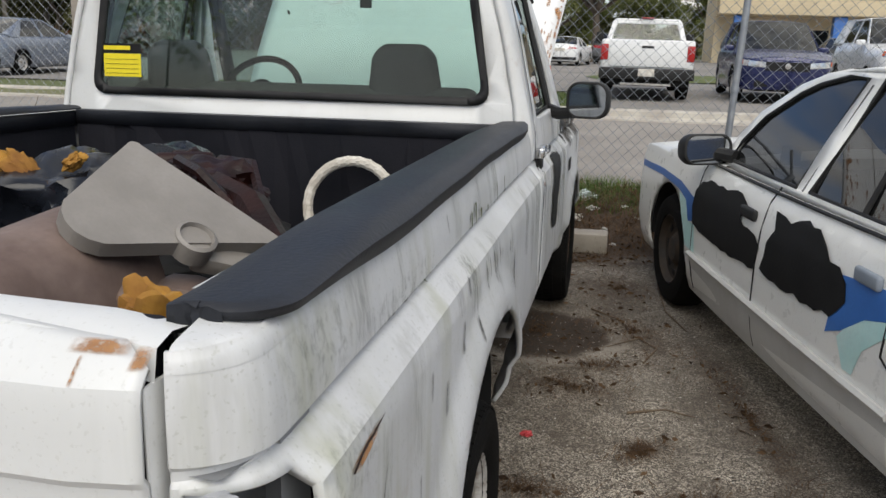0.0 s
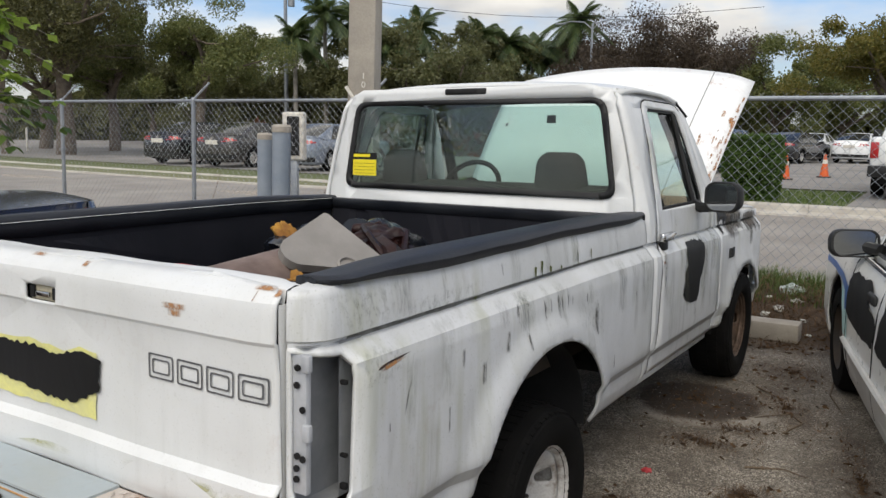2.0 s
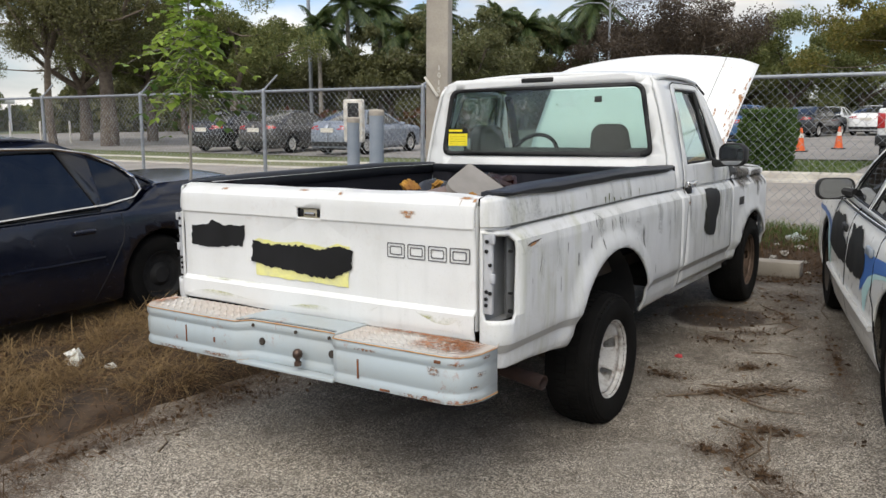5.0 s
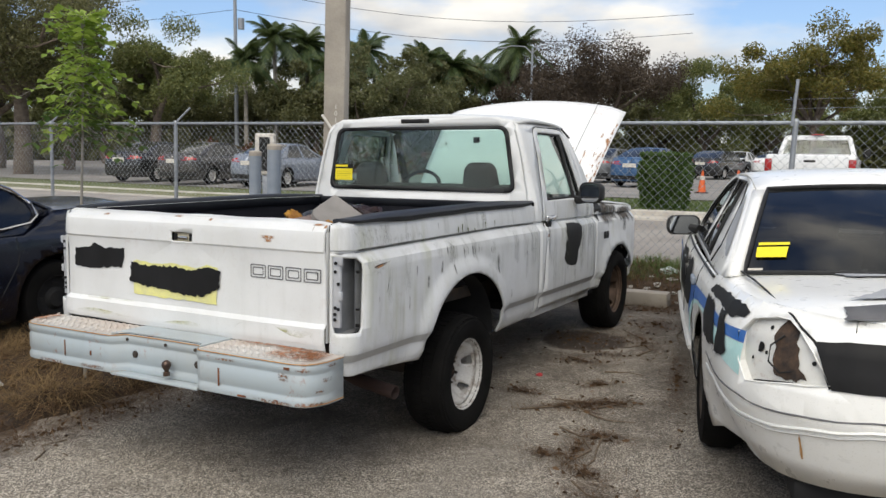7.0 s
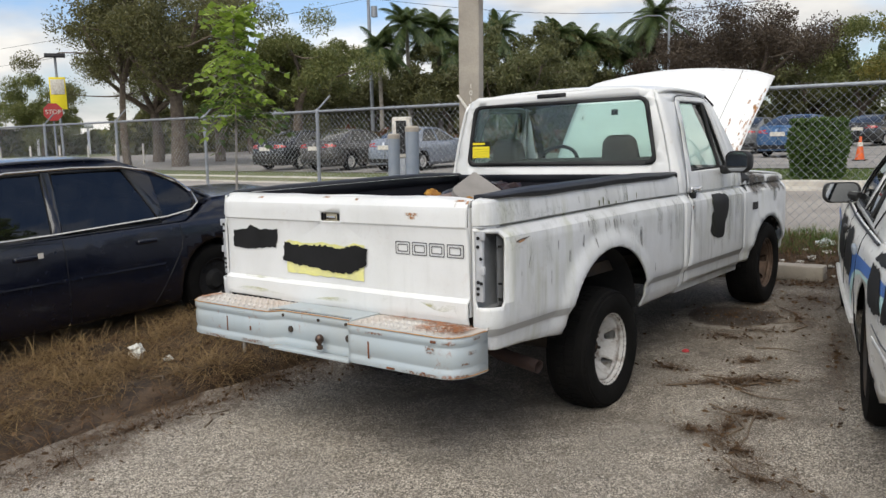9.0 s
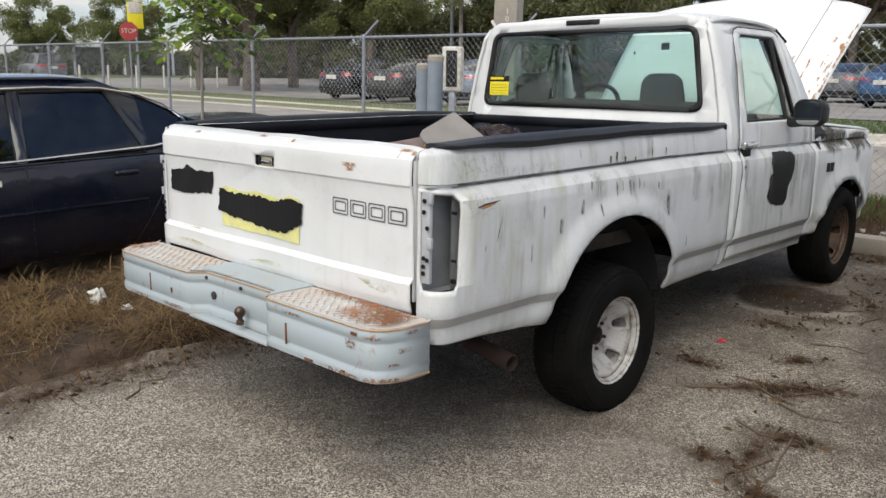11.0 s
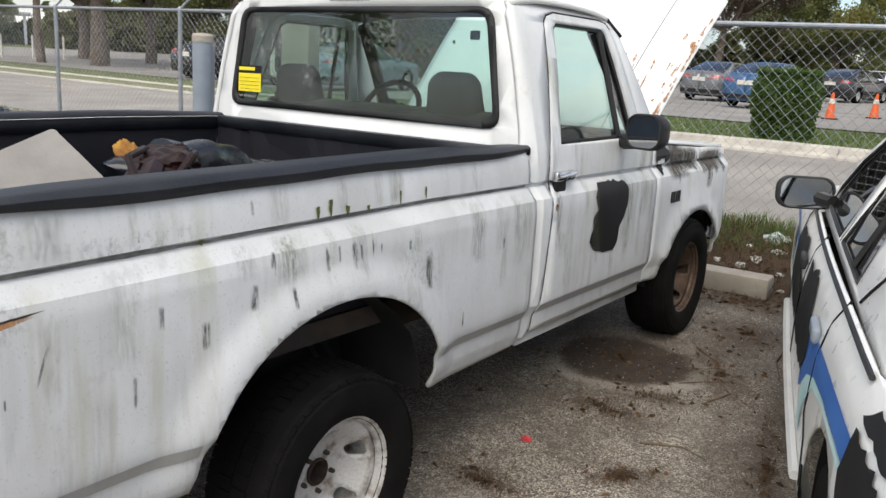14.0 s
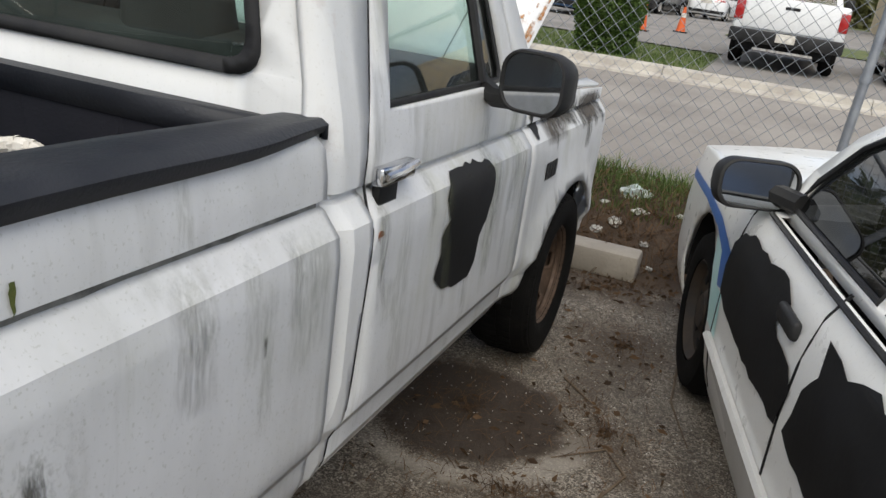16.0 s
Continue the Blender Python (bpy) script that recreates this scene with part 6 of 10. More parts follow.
# raised tread lozenges
tread = bmesh.new()
for side in (0, 1):
    for i in range(30):
        for j in range(5):
            x = (-0.93 + i * 0.0235) if side == 0 else (0.345 + i * 0.0205)
            y = -1.43 + j * 0.042 + (0.02 if i % 2 else 0)
            if abs(x) > 0.9 and y < -1.40:
                continue
            lz = [(-0.016, 0, 0), (0, -0.006, 0), (0.016, 0, 0), (0, 0.006, 0), (0, 0, 0.005)]
            m = pose(x, y, 0.686, 0, 0, 45 if (i + j) % 2 else -45)
            vs = [tread.verts.new(m @ Vector(p)) for p in lz]
            for k in range(4):
                tread.faces.new((vs[k], vs[(k + 1) % 4], vs[4]))
part("tread_relief", tread, tread_mat, rb, "", 0)["kind"] = "stuff"
part("bumper_centre", grid(list(range(7, 13)), [0, 1], lambda i, k: (bx[i] * 1.02, (by[i] + 0.012, -1.225)[k], 0.684), flip=True), bumper_mat, rb, "", 0, 0.006)
ball = part("tow_ball", moved(lathe([(0, 0), (0, 0.016), (0.014, 0.017), (0.018, 0.010), (0.026, 0.012), (0.034, 0.020), (0.045, 0.0235), (0.056, 0.020), (0.064, 0.010), (0.066, 0)], 18, "Z"), pose(0.085, -1.425, 0.54)), ball_mat, rb, "dull brown steel tow ball")
part("ball_plate", box(-0.29, 0.31, -1.45, -1.39, 0.508, 0.52, 0.004), bumper_mat, rb, "rusting lower lip")
for x in (-0.165, 0.262):
    part("bumper_bolt", moved(lathe([(0, 0), (0, 0.015), (0.012, 0.015), (0.012, 0)], 10, "Y"), pose(x, -1.402, 0.60)), dark_metal, rb, "dark bolt hole")
for x in (-0.22, 0.05, 0.25):
    part("bumper_bolt", moved(lathe([(0, 0), (0, 0.007), (0.008, 0.007), (0.008, 0)], 8, "Y"), pose(x, -1.402, 0.66)), dark_metal, rb)
for x, w, z0, z1 in ((0.46, 0.008, 0.55, 0.62), (-0.62, 0.006, 0.56, 0.63), (-0.42, 0.01, 0.58, 0.60), (0.86, 0.03, 0.655, 0.665), (0.8, 0.02, 0.53, 0.535), (0.6, 0.05, 0.522, 0.53)):
    part("rust_run", moved(box(x - w / 2, x + w / 2, -1.4625, -1.458, z0, z1, 0.001), pose(0, 0, 0)), rust_mat, rb, "rust run")
for z in (0.5225, 0.679):
    part("rust_edge", tube([(bx[i] * 1.02, by[i] + (0.004 if z < 0.6 else 0.0), z) for i in range(len(bx))], 0.0024, 5), rust_stain, rb, "rusted edge")

def bump_at(i):
    k = min(int(i), len(bx) - 2)
    return bx[k] + (bx[k + 1] - bx[k]) * (i - k), by[k] + (by[k + 1] - by[k]) * (i - k)


rust_side = soft_mark("bumper_rust_bloom", (0.10, 0.042, 0.02), (0.3, 0.14, 0.06), 0.95, "XZ", (90, 90, 120), (0.44, 0.56))
for i0, i1, z0, z1 in ((15.2, 16.6, 0.648, 0.664), (16.8, 17.8, 0.566, 0.582), (16.2, 18.3, 0.518, 0.54), (17.6, 18.4, 0.60, 0.63), (14.3, 15.2, 0.515, 0.54), (14.75, 14.95, 0.6, 0.66), (15.0, 16.2, 0.516, 0.532), (18.0, 18.6, 0.655, 0.675), (13.4, 14.0, 0.648, 0.668), (4.2, 5.0, 0.515, 0.54), (1.5, 3.5, 0.64, 0.67), (5.4, 6.6, 0.52, 0.55)):
    z0, z1 = z0 + (z1 - z0) * 0.15, z1 - (z1 - z0) * 0.25
    part("rust_patch", grid(lin(i0, i1, 7), [z0, z1], lambda i, z: (bump_at(i)[0] * 1.023 , bump_at(i)[1] - 0.003, z)), rust_side, rb, "rust patch on the bumper face", 40)

# chassis
for s in (1, -1):
    part("frame_rail", box(*sorted((s * 0.40, s * 0.47)), -1.2, 3.6, 0.50, 0.64, 0.01), dark_metal, truck)
part("rear_axle", tube([(-0.75, 0.06, 0.304), (0.75, 0.06, 0.304)], 0.05, 12), dark_metal, truck)
part("differential", moved(lathe([(-0.14, 0), (-0.13, 0.08), (-0.05, 0.14), (0.05, 0.14), (0.13, 0.08), (0.14, 0)], 16, "Y"), pose(0, 0.06, 0.305)), dark_metal, truck)
part("front_axle", tube([(-0.75, 3.0, 0.46), (0.75, 3.0, 0.46)], 0.045, 12), dark_metal, truck)
ex = tube([(0.42, 0.4, 0.44), (0.42, -0.4, 0.43), (0.48, -0.57, 0.41), (0.64, -0.63, 0.38), (0.885, -0.66, 0.352)], 0.036, 14, caps=False)
part("exhaust_pipe", ex, pipe_mat, truck, "rusted brown exhaust pipe", 60, 0.004)
part("bed_underside", box(-0.80, 0.80, -1.09, 1.07, 0.72, 0.79), dark_metal, truck)
for s in (1, -1):
    for yc in (-0.03, 2.985):
        inner = grid(lin(0, math.pi, 13), [0.0, 1.0], lambda t, k, yc=yc, s=s: (s * (0.55 + 0.36 * k), yc + 0.50 * math.cos(t), 0.48 + 0.44 * math.sin(t)), flip=False)
        part("wheel_liner", inner, interior_black, truck)
        part("wheel_liner_back", box(*sorted((s * 0.54, s * 0.56)), yc - 0.5, yc + 0.5, 0.42, 0.93), interior_black, truck)
# the truck's middle line lies a little left of the axis; the bumper keeps its own width
WIDTH = Matrix.Translation((AX, 0, 0)) @ Matrix.Diagonal((AK, 1, 1, 1))
BUMPER = Matrix.Translation((-0.022, 0, -0.134)) @ Matrix.Diagonal((0.982, 1, 1.169, 1))
for o in list(truck.children):
    o.matrix_basis = (BUMPER if o is rb else WIDTH) @ o.matrix_basis


# wheels stand upright on the ground
def truck_wheel(x, y, z, rim_mat, s, turn, label):
    w = part("wheel", lathe([(-0.10, 0.21), (-0.125, 0.235), (-0.135, 0.29), (-0.13, 0.335), (-0.105, 0.362), (-0.05, 0.370), (0.05, 0.370), (0.105, 0.362), (0.13, 0.335), (0.135, 0.29), (0.125, 0.235), (0.10, 0.21)], 48, "X"), rubber, truck, label)
    w.matrix_basis = pose(x, y, z, turn, 0, 0 if s > 0 else 180) @ Matrix.Diagonal((1, 0.955, 0.955, 1))
    rim = part("rim", lathe([(-0.10, 0.20), (0.08, 0.202), (0.104, 0.213), (0.112, 0.222), (0.102, 0.224), (0.097, 0.210), (0.092, 0.203), (0.080, 0.199)], 40, "X"), rim_mat, w, "worn steel rim")
    # face of the rim with five slots
    slots = []
    for k in range(5):
        a = 2 * math.pi * k / 5
        pr = []
        for rr, ww in ((0.124, 0.022), (0.158, 0.034), (0.166, 0.027), (0.168, 0.0), (0.166, -0.027), (0.158, -0.034), (0.124, -0.022), (0.119, -0.012), (0.119, 0.012)):
            pr.append((rr * math.cos(a) - ww * math.sin(a), rr * math.sin(a) + ww * math.cos(a)))
        slots.append(pr)
    outer = [(0.200 * math.cos(2 * math.pi * i / 40), 0.200 * math.sin(2 * math.pi * i / 40)) for i in range(40)]
    slots.append([(0.046 * math.cos(2 * math.pi * i / 20), 0.046 * math.sin(2 * math.pi * i / 20)) for i in range(20)])

    def dish(u, v):
        r = math.hypot(u, v)
        return (-0.012 + 0.010 * (1 - smooth(0.085, 0.105, r)) + 0.090 * smooth(0.075, 0.195, r) + 0.005 * math.exp(-((r - 0.178) / 0.010) ** 2), u, v)
    part("rim_face", panel([outer] + slots, lin(-0.18, 0.18, 17), lin(-0.18, 0.18, 17), dish), rim_mat, w, "five-slot wheel face", 40, 0.012)
    part("hub_ring", lathe([(-0.03, 0.047), (0.006, 0.047), (0.010, 0.041), (0.004, 0.037), (-0.04, 0.034), (-0.042, 0)], 20, "X"), rust_dark, w, "open rusty hub")
    for k in range(5):
        a = 2 * math.pi * (k + 0.5) / 5
        part("wheel_nut", moved(lathe([(-0.004, 0), (-0.004, 0.010), (0.014, 0.008), (0.014, 0)], 6, "X"), pose(0, 0.068 * math.cos(a), 0.068 * math.sin(a))), dark_metal, w)
    part("brake_drum", lathe([(-0.12, 0), (-0.12, 0.16), (-0.045, 0.165), (-0.043, 0)], 24, "X"), dark_metal, w)
    # tread blocks
    tb = bmesh.new()
    for i in range(56):
        a = 360 * i / 56
        for x0, x1, o in ((-0.125, -0.065, 0), (-0.055, 0.0, 3.2), (0.005, 0.06, 0), (0.068, 0.125, 3.2)):
            z = 0.368 if abs((x0 + x1) / 2) < 0.08 else 0.358
            b = box(x0, x1, -0.0165, 0.0165, z, z + 0.007)
            if abs((x0 + x1) / 2) > 0.08:
                for v in b.verts:
                    if abs(v.co.x) > 0.1:
                        v.co.z -= 0.014
            join(tb, moved(b, pose(0, 0, 0, a + o)))
    part("tread", tb, rubber, w, "", 0)["kind"] = "stuff"
    return w


truck_wheel(0.822, 0.06, 0.304, alloy, 1, 20, "black all-terrain tyre on a silver slotted wheel")
truck_wheel(-0.915, 0.06, 0.304, alloy, -1, 50, "black tyre")
truck_wheel(0.845, 3.0, 0.460, alloy_brown, 1, 5, "black tyre on a rust-stained wheel")
truck_wheel(-0.935, 3.0, 0.460, alloy_brown, -1, 30, "black tyre")

# ==== cars ====
class Shell:
    """The lower body of a car: a closed line in plan, drawn in by height. Its y axis points ahead, from the rear axle."""

    def __init__(self, back, front, w, rr=0.42, rf=0.5, bow=0.03, inset=None, tuck_r=0.10, tuck_f=0.14, low=0.0):
        self.low = low
        pts = []
        for i in range(9):
            x = (w - rr) * i / 8
            pts.append((x, back + tuck_r * (x / w) ** 2))
        y0 = back + tuck_r * ((w - rr) / w) ** 2
        for i in range(1, 11):
            t = math.pi / 2 * i / 10
            pts.append((w - rr + rr * math.sin(t) ** 0.8, y0 + rr * 1.15 * (1 - math.cos(t) ** 0.8)))
        ys, ye = pts[-1][1], front - tuck_f * ((w - rf) / w) ** 2 - rf * 1.15
        for i in range(1, 21):
            t = i / 20
            pts.append((w + bow * math.sin(math.pi * t), ys + (ye - ys) * t))
        for i in range(1, 11):
            t = math.pi / 2 * i / 10
            pts.append((w - rf + rf * math.cos(t) ** 0.8, ye + rf * 1.15 * math.sin(t) ** 0.8))
        xe, yf = pts[-1]
        for i in range(1, 9):
            x = xe * (1 - i / 8)
            pts.append((x, front - tuck_f * (x / w) ** 2))
        self.pts = [Vector(p) for p in pts]
        s = [0.0]
        for a, b in zip(self.pts, self.pts[1:]):
            s.append(s[-1] + (b - a).length)
        mid = next(i for i, p in enumerate(self.pts) if p.y > (back + front) / 2)
        off = self.pts[mid].y - s[mid]
        self.q = [v + off for v in s]
        self.inset = curve_pts(inset or [(0.18, 0.10), (0.22, 0.045), (0.30, 0.02), (0.42, 0.0), (0.62, 0.0), (0.78, 0.012), (0.88, 0.035), (0.95, 0.075), (1.0, 0.12)], 0)

    def at(self, q, z, off=0.0):
        qs = self.q
        q = min(max(q, qs[0]), qs[-1])
        i = min(max(int(np.searchsorted(qs, q)) - 1, 0), len(qs) - 2)
        t = (q - qs[i]) / (qs[i + 1] - qs[i])
        p = self.pts[i].lerp(self.pts[i + 1], t)
        d = self.pts[min(i + 2, len(qs) - 1)] - self.pts[max(i - 1, 0)]
        n = Vector((d.y, -d.x)).normalized()
        tuck = self.low * max(0.0, min(1.0, (-0.22 - p.y) / 0.45)) * max(0.0, min(1.0, (0.62 - z) / 0.36))
        p = p - n * (self.inset(z) + tuck - off)
        return Vector((max(p.x, 0.0) if 0 < i < len(qs) - 2 else (p.x if q not in (qs[0], qs[-1]) else 0.0), p.y, z))


def car_wheel(parent, x, y, r, w, s, mat, label=""):
    wh = part("wheel", lathe([(-w / 2 + 0.01, r * 0.62), (-w / 2, r * 0.75), (-w / 2 + 0.01, r * 0.92), (-w / 4, r), (w / 4, r), (w / 2 - 0.01, r * 0.92), (w / 2, r * 0.75), (w / 2 - 0.01, r * 0.62)], 36, "X"), rubber, parent, label)
    wh.matrix_basis = pose(x, y, r, 0, 0, 0 if s > 0 else 180)
    part("rim", lathe([(-w / 3, r * 0.60), (w / 2 - 0.02, r * 0.63), (w / 2 - 0.012, r * 0.60), (w / 2 - 0.05, r * 0.54), (w / 2 - 0.06, r * 0.30), (w / 2 - 0.03, r * 0.2), (w / 2 - 0.03, 0)], 30, "X"), mat, wh, "wheel rim")
    for k in range(8):
        a = 2 * math.pi * k / 8
        part("rim_hole", moved(box(w / 2 - 0.058, w / 2 - 0.05, -0.03, 0.03, -0.016, 0.016, 0.006), pose(0, r * 0.43 * math.cos(a), r * 0.43 * math.sin(a), math.degrees(a) + 90)), interior_black, wh)
    return wh


CROWN = dict(rr=0.72, low=0.16, lift=0.07, rear=0.12, quarter=0.78, back=-1.38, front=4.02, w=0.955, wb=2.913, roof=1.472, belt=0.94, deck=1.0, hood=0.96, nose=0.84, r=0.335,
             wsb=2.38, wst=1.66, rt=0.52, rb=-0.30, xb=0.885, xt=0.645, glass_in=0.04, drop=0.055, pil=(1.405, 1.52), arch=0.40, floor=0.20,
             front_arc=((0, 2.38), (0.31, 2.31), (0.56, 2.21), (0.84, 1.98), (0.95, 1.81), (1, 1.66)))


def car_body(car, P, paint, pane, lower=None, detail=2, label="", sides=(1, -1)):
    """A passenger car: shell, decks, roof, glass, wheels."""
    sh = Shell(P["back"], P["front"], P["w"], P.get("rr", 0.42), P.get("rf", 0.5), inset=P.get("inset"), low=P.get("low", 0.0))
    q0, q1 = sh.q[0], sh.q[-1]
    wb, A, fl = P["wb"], P["arch"], P["floor"]
    top = curve_pts([(q0, P["deck"] - 0.03), (P["back"] + 0.25, P["deck"]), (P["rb"], P["deck"] - 0.01), (P["rb"] + 0.35, P["belt"] + 0.01), (P["wst"], P["belt"]), (P["wsb"] - 0.05, P["belt"]),
                     (P["wsb"] + 0.25, P["hood"] - 0.01), (wb + 0.35, P["hood"] - 0.05), (P["front"] - 0.1, P["nose"]), (q1, P["nose"] - 0.03)], 1)
    n = 40 if detail > 1 else 22
    ry = P.get("rear", 0.0)
    lift = P.get("lift", 0.0)
    bottom = [(q0, fl + 0.06 + lift), (ry - A - 0.15, fl + 0.03 + lift * 0.8)] + arch(ry, P["r"] - 0.01, A, A + 0.01, fl + 0.03, 12)[::-1] + [(ry + A + 0.06, fl), (wb - A - 0.06, fl)] + arch(wb, P["r"] - 0.01, A, A + 0.01, fl + 0.03, 12)[::-1] + [(wb + A + 0.15, fl + 0.03), (q1, fl + 0.06)]
    tops = [(q, top(q)) for q in lin(q1, q0, n)]
    zc = [0.22, 0.30, 0.42, 0.52, 0.62, 0.70, 0.78, 0.84, 0.88, 0.92, 0.95] if detail > 1 else [0.3, 0.45, 0.62, 0.78, 0.88, 0.94]
    ucuts = lin(q0, q1, 2 * n)[1:-1]
    parts = {}
    for s in sides:
        bm = panel([bottom + tops] + P.get("holes", []), ucuts, zc, lambda u, v: sh.at(u, v))
        parts["side", s] = part("body_side", mirror_x(bm) if s < 0 else bm, paint, car, label, 40, 0.01)
    # decks
    def deck(a, b, k):
        def f(q, u):
            e = sh.at(q, top(q))
            return (e.x * u, e.y, e.z + 0.045 * (1 - u * u) * min(1, e.x / 0.5))
        return grid(lin(a, b, k), lin(-1, 1, 15), f, flip=False)
    parts["trunk"] = part("trunk_lid", moved(deck(q0, P["rb"] + 0.12, 22), pose(0, 0, 0)), paint, car, "", 50)
    parts["hood"] = part("hood", deck(P["wsb"] - 0.15, q1, 22), paint, car, "", 50)
    for o in (parts["trunk"], parts["hood"]):
        for pl in o.data.polygons:
            if pl.normal.z < 0:
                o.data.flip_normals()
            break
    # greenhouse
    xb, xt, zb, zt = P["xb"], P["xt"], P["belt"] - 0.01, P["roof"] - 0.035
    gx = lambda z: xb + (xt - xb) * (max(0, z - zb) / (zt - zb)) ** 1.12
    zr, drop = P["deck"], P.get("drop", 0.0)
    arc = curve_pts(list(P.get("front_arc", ((0, P["wsb"]), (1, P["wst"])))), 0)
    vs_ = (0, 0.31, 0.56, 0.84, 0.95, 1) if "front_arc" in P else (0, 1)
    rim = [(arc(v), zb + (zt - zb) * v) for v in vs_] + ([((P["rt"] + P["wst"]) / 2, zt), (P["rt"] + 0.25, zt - drop * 0.35)] if drop else []) + [(P["rt"], zt - drop), (P["rb"], zr)] + ([(P["rb"] + 0.3, zb)] if zr > zb else [])
    slope_f = (P["wsb"] - P["wst"]) / (zt - zb)
    slope_r = (P["rt"] - P["rb"]) / (zt - zr)
    p0, p1 = P["pil"]
    z0, z1 = zb + 0.035, zt - P.get("head", 0.03)
    fw = [(p1, z0), (P["wsb"] - 0.14 - slope_f * (z0 - zb), z0), (P["wst"] + slope_f * (zt - z1) - 0.11, z1), (p1 - 0.05, z1)]
    if "front_arc" in P:
        fw = [(p1, z0)] + [(arc(v) - 0.075, zb + (zt - zb) * v - 0.022) for v in (0.12, 0.31, 0.56, 0.80, 0.90)] + [(arc(1) - 0.04, z1), (p1 - 0.05, z1)]
    back_top = P["rt"] - slope_r * (zt - z1) + 0.14
    qb = P.get("quarter", P["rb"] + 0.62)
    rw = [(qb, z0), (p0, z0), (p0 - 0.05, z1), (max(back_top, qb + 0.15), z1)]
    for s in sides:
        bm = panel([rim, fw, rw], [], [z0, zb + 0.15, zb + 0.25, z1], lambda u, v: (gx(v), u, v))
        cf = parts["frame", s] = part("cabin_frame", mirror_x(bm) if s < 0 else bm, paint, car, "", 40, 0.02)
        for w in (fw, rw):
            g = panel([w], [], [zb + 0.15, zb + 0.25], lambda u, v: (gx(v) - 0.012, u, v))
            part("side_window", mirror_x(g) if s < 0 else g, pane, cf, "", 40).visible_shadow = False
            if detail > 1:
                part("window_trim", tube([(s * (gx(v) - 0.002), u, v) for u, v in w], 0.009, 6, closed=True), P.get("trim", trim_black), cf)
        for x, y in ((1, ry), (1, wb)):
            car_wheel(car, s * (P["w"] - 0.115), y, P["r"], 0.22, s, P.get("rim", dark_metal), "black tyre")
            part("wheel_liner", grid(lin(0, math.pi, 9), [0.0, 1.0], lambda t, k: (s * (P["w"] - 0.35 + 0.33 * k), y + (A + 0.01) * math.cos(t), P["r"] + (A + 0.015) * math.sin(t))), interior_black, car)

    def rf(y, u):
        f = 2 * (y - P["rt"]) / (P["wst"] - P["rt"]) - 1
        return (u * (xt + 0.005), y, P["roof"] - 0.035 * abs(u) ** 2.4 - 0.025 * abs(f) ** 4 - (drop * abs(f) ** 1.8 if f < 0 else 0.0))
    parts["roof"] = part("roof", grid(lin(P["rt"] - 0.01, P["wst"] + 0.01, 12), lin(-1, 1, 15), rf), paint, car, "", 60, 0.015)
    gi = P.get("glass_in", 0.0)
    rg = lambda u, v: (u * (xb - gi - 0.06 + (xt - xb + 0.05) * v), P["rb"] + 0.05 + (P["rt"] - P["rb"] - 0.05) * v - 0.09 * (1 - u * u) * (1 - v) - 0.03 * (1 - u * u), zr + 0.035 * (1 - u * u) * (1 - v) + (zt - drop - zr) * v + 0.02 * math.sin(math.pi * v) + 0.022 * v * (1 - u * u))
    gw = P.get("rear_glass", 1.0)
    if gw < 1:
        for s in (1, -1):
            part("rear_pillar", grid(lin(s * gw, s * 1.0, 4), lin(0, 1, 8), rg, flip=(s < 0)), paint, car, "", 60, 0.012)
    parts["rear_glass"] = part("rear_window", grid(lin(-gw, gw, 13), lin(0, 1, 8), rg), pane, car, "dark tinted rear window" if detail > 1 else "", 60)
    if gi:
        for s in (1, -1):
            post = grid(lin(0, 1, 8), [0, 1], lambda v, k: Vector(rg(s, v)).lerp(Vector((s * gx(zr + (zt - drop - zr) * v), P["rb"] + (P["rt"] - P["rb"]) * v, zr + (zt - drop - zr) * v)), k), flip=(s > 0))
            part("rear_post", post, paint, car, "", 60, 0.008)
    wg = lambda u, v: (u * (xb - 0.05 + (xt - xb + 0.04) * v), arc(v) + 0.14 * (1 - u * u) * (1 - v) + 0.03 * (1 - u * u), P["belt"] + (zt - P["belt"]) * v + 0.02 * math.sin(math.pi * v) + 0.022 * v * (1 - u * u))
    part("windscreen", grid(lin(-1, 1, 13), lin(0, 1, 8), wg, flip=True), pane, car, "", 60)
    for o in car.children:
        if o.name.startswith(("rear_window", "windscreen")):
            o.visible_shadow = False
    part("floor_pan", box(-P["w"] + 0.3, P["w"] - 0.3, P["back"] + 0.3, P["front"] - 0.4, fl, fl + 0.1, 0.02), interior_black, car)
    for y in (P["wst"] - 0.55, P["rt"] + 0.0):
        for x in (-0.38, 0.38):
            part("seat", moved(box(-0.26, 0.26, -0.09, 0.09, 0.0, 0.68, 0.06, 3), pose(x, y, 0.45, 14)), interior_black, car)
            part("headrest", moved(box(-0.13, 0.13, -0.05, 0.05, 0, 0.16, 0.05, 3), pose(x, y - 0.19, 1.12, 8)), interior_black, car)
    part("dashboard", box(-0.72, 0.72, P["wst"] + 0.22, P["wsb"] - 0.1, 0.75, P["belt"] - 0.01, 0.05, 3), interior_black, car)
    part("parcel_shelf", box(-0.68, 0.68, P["rb"] + 0.15, P["rt"] + 0.0, P["belt"] - 0.12, P["belt"] - 0.04, 0.02), interior_black, car)
    return sh, top, gx, parts


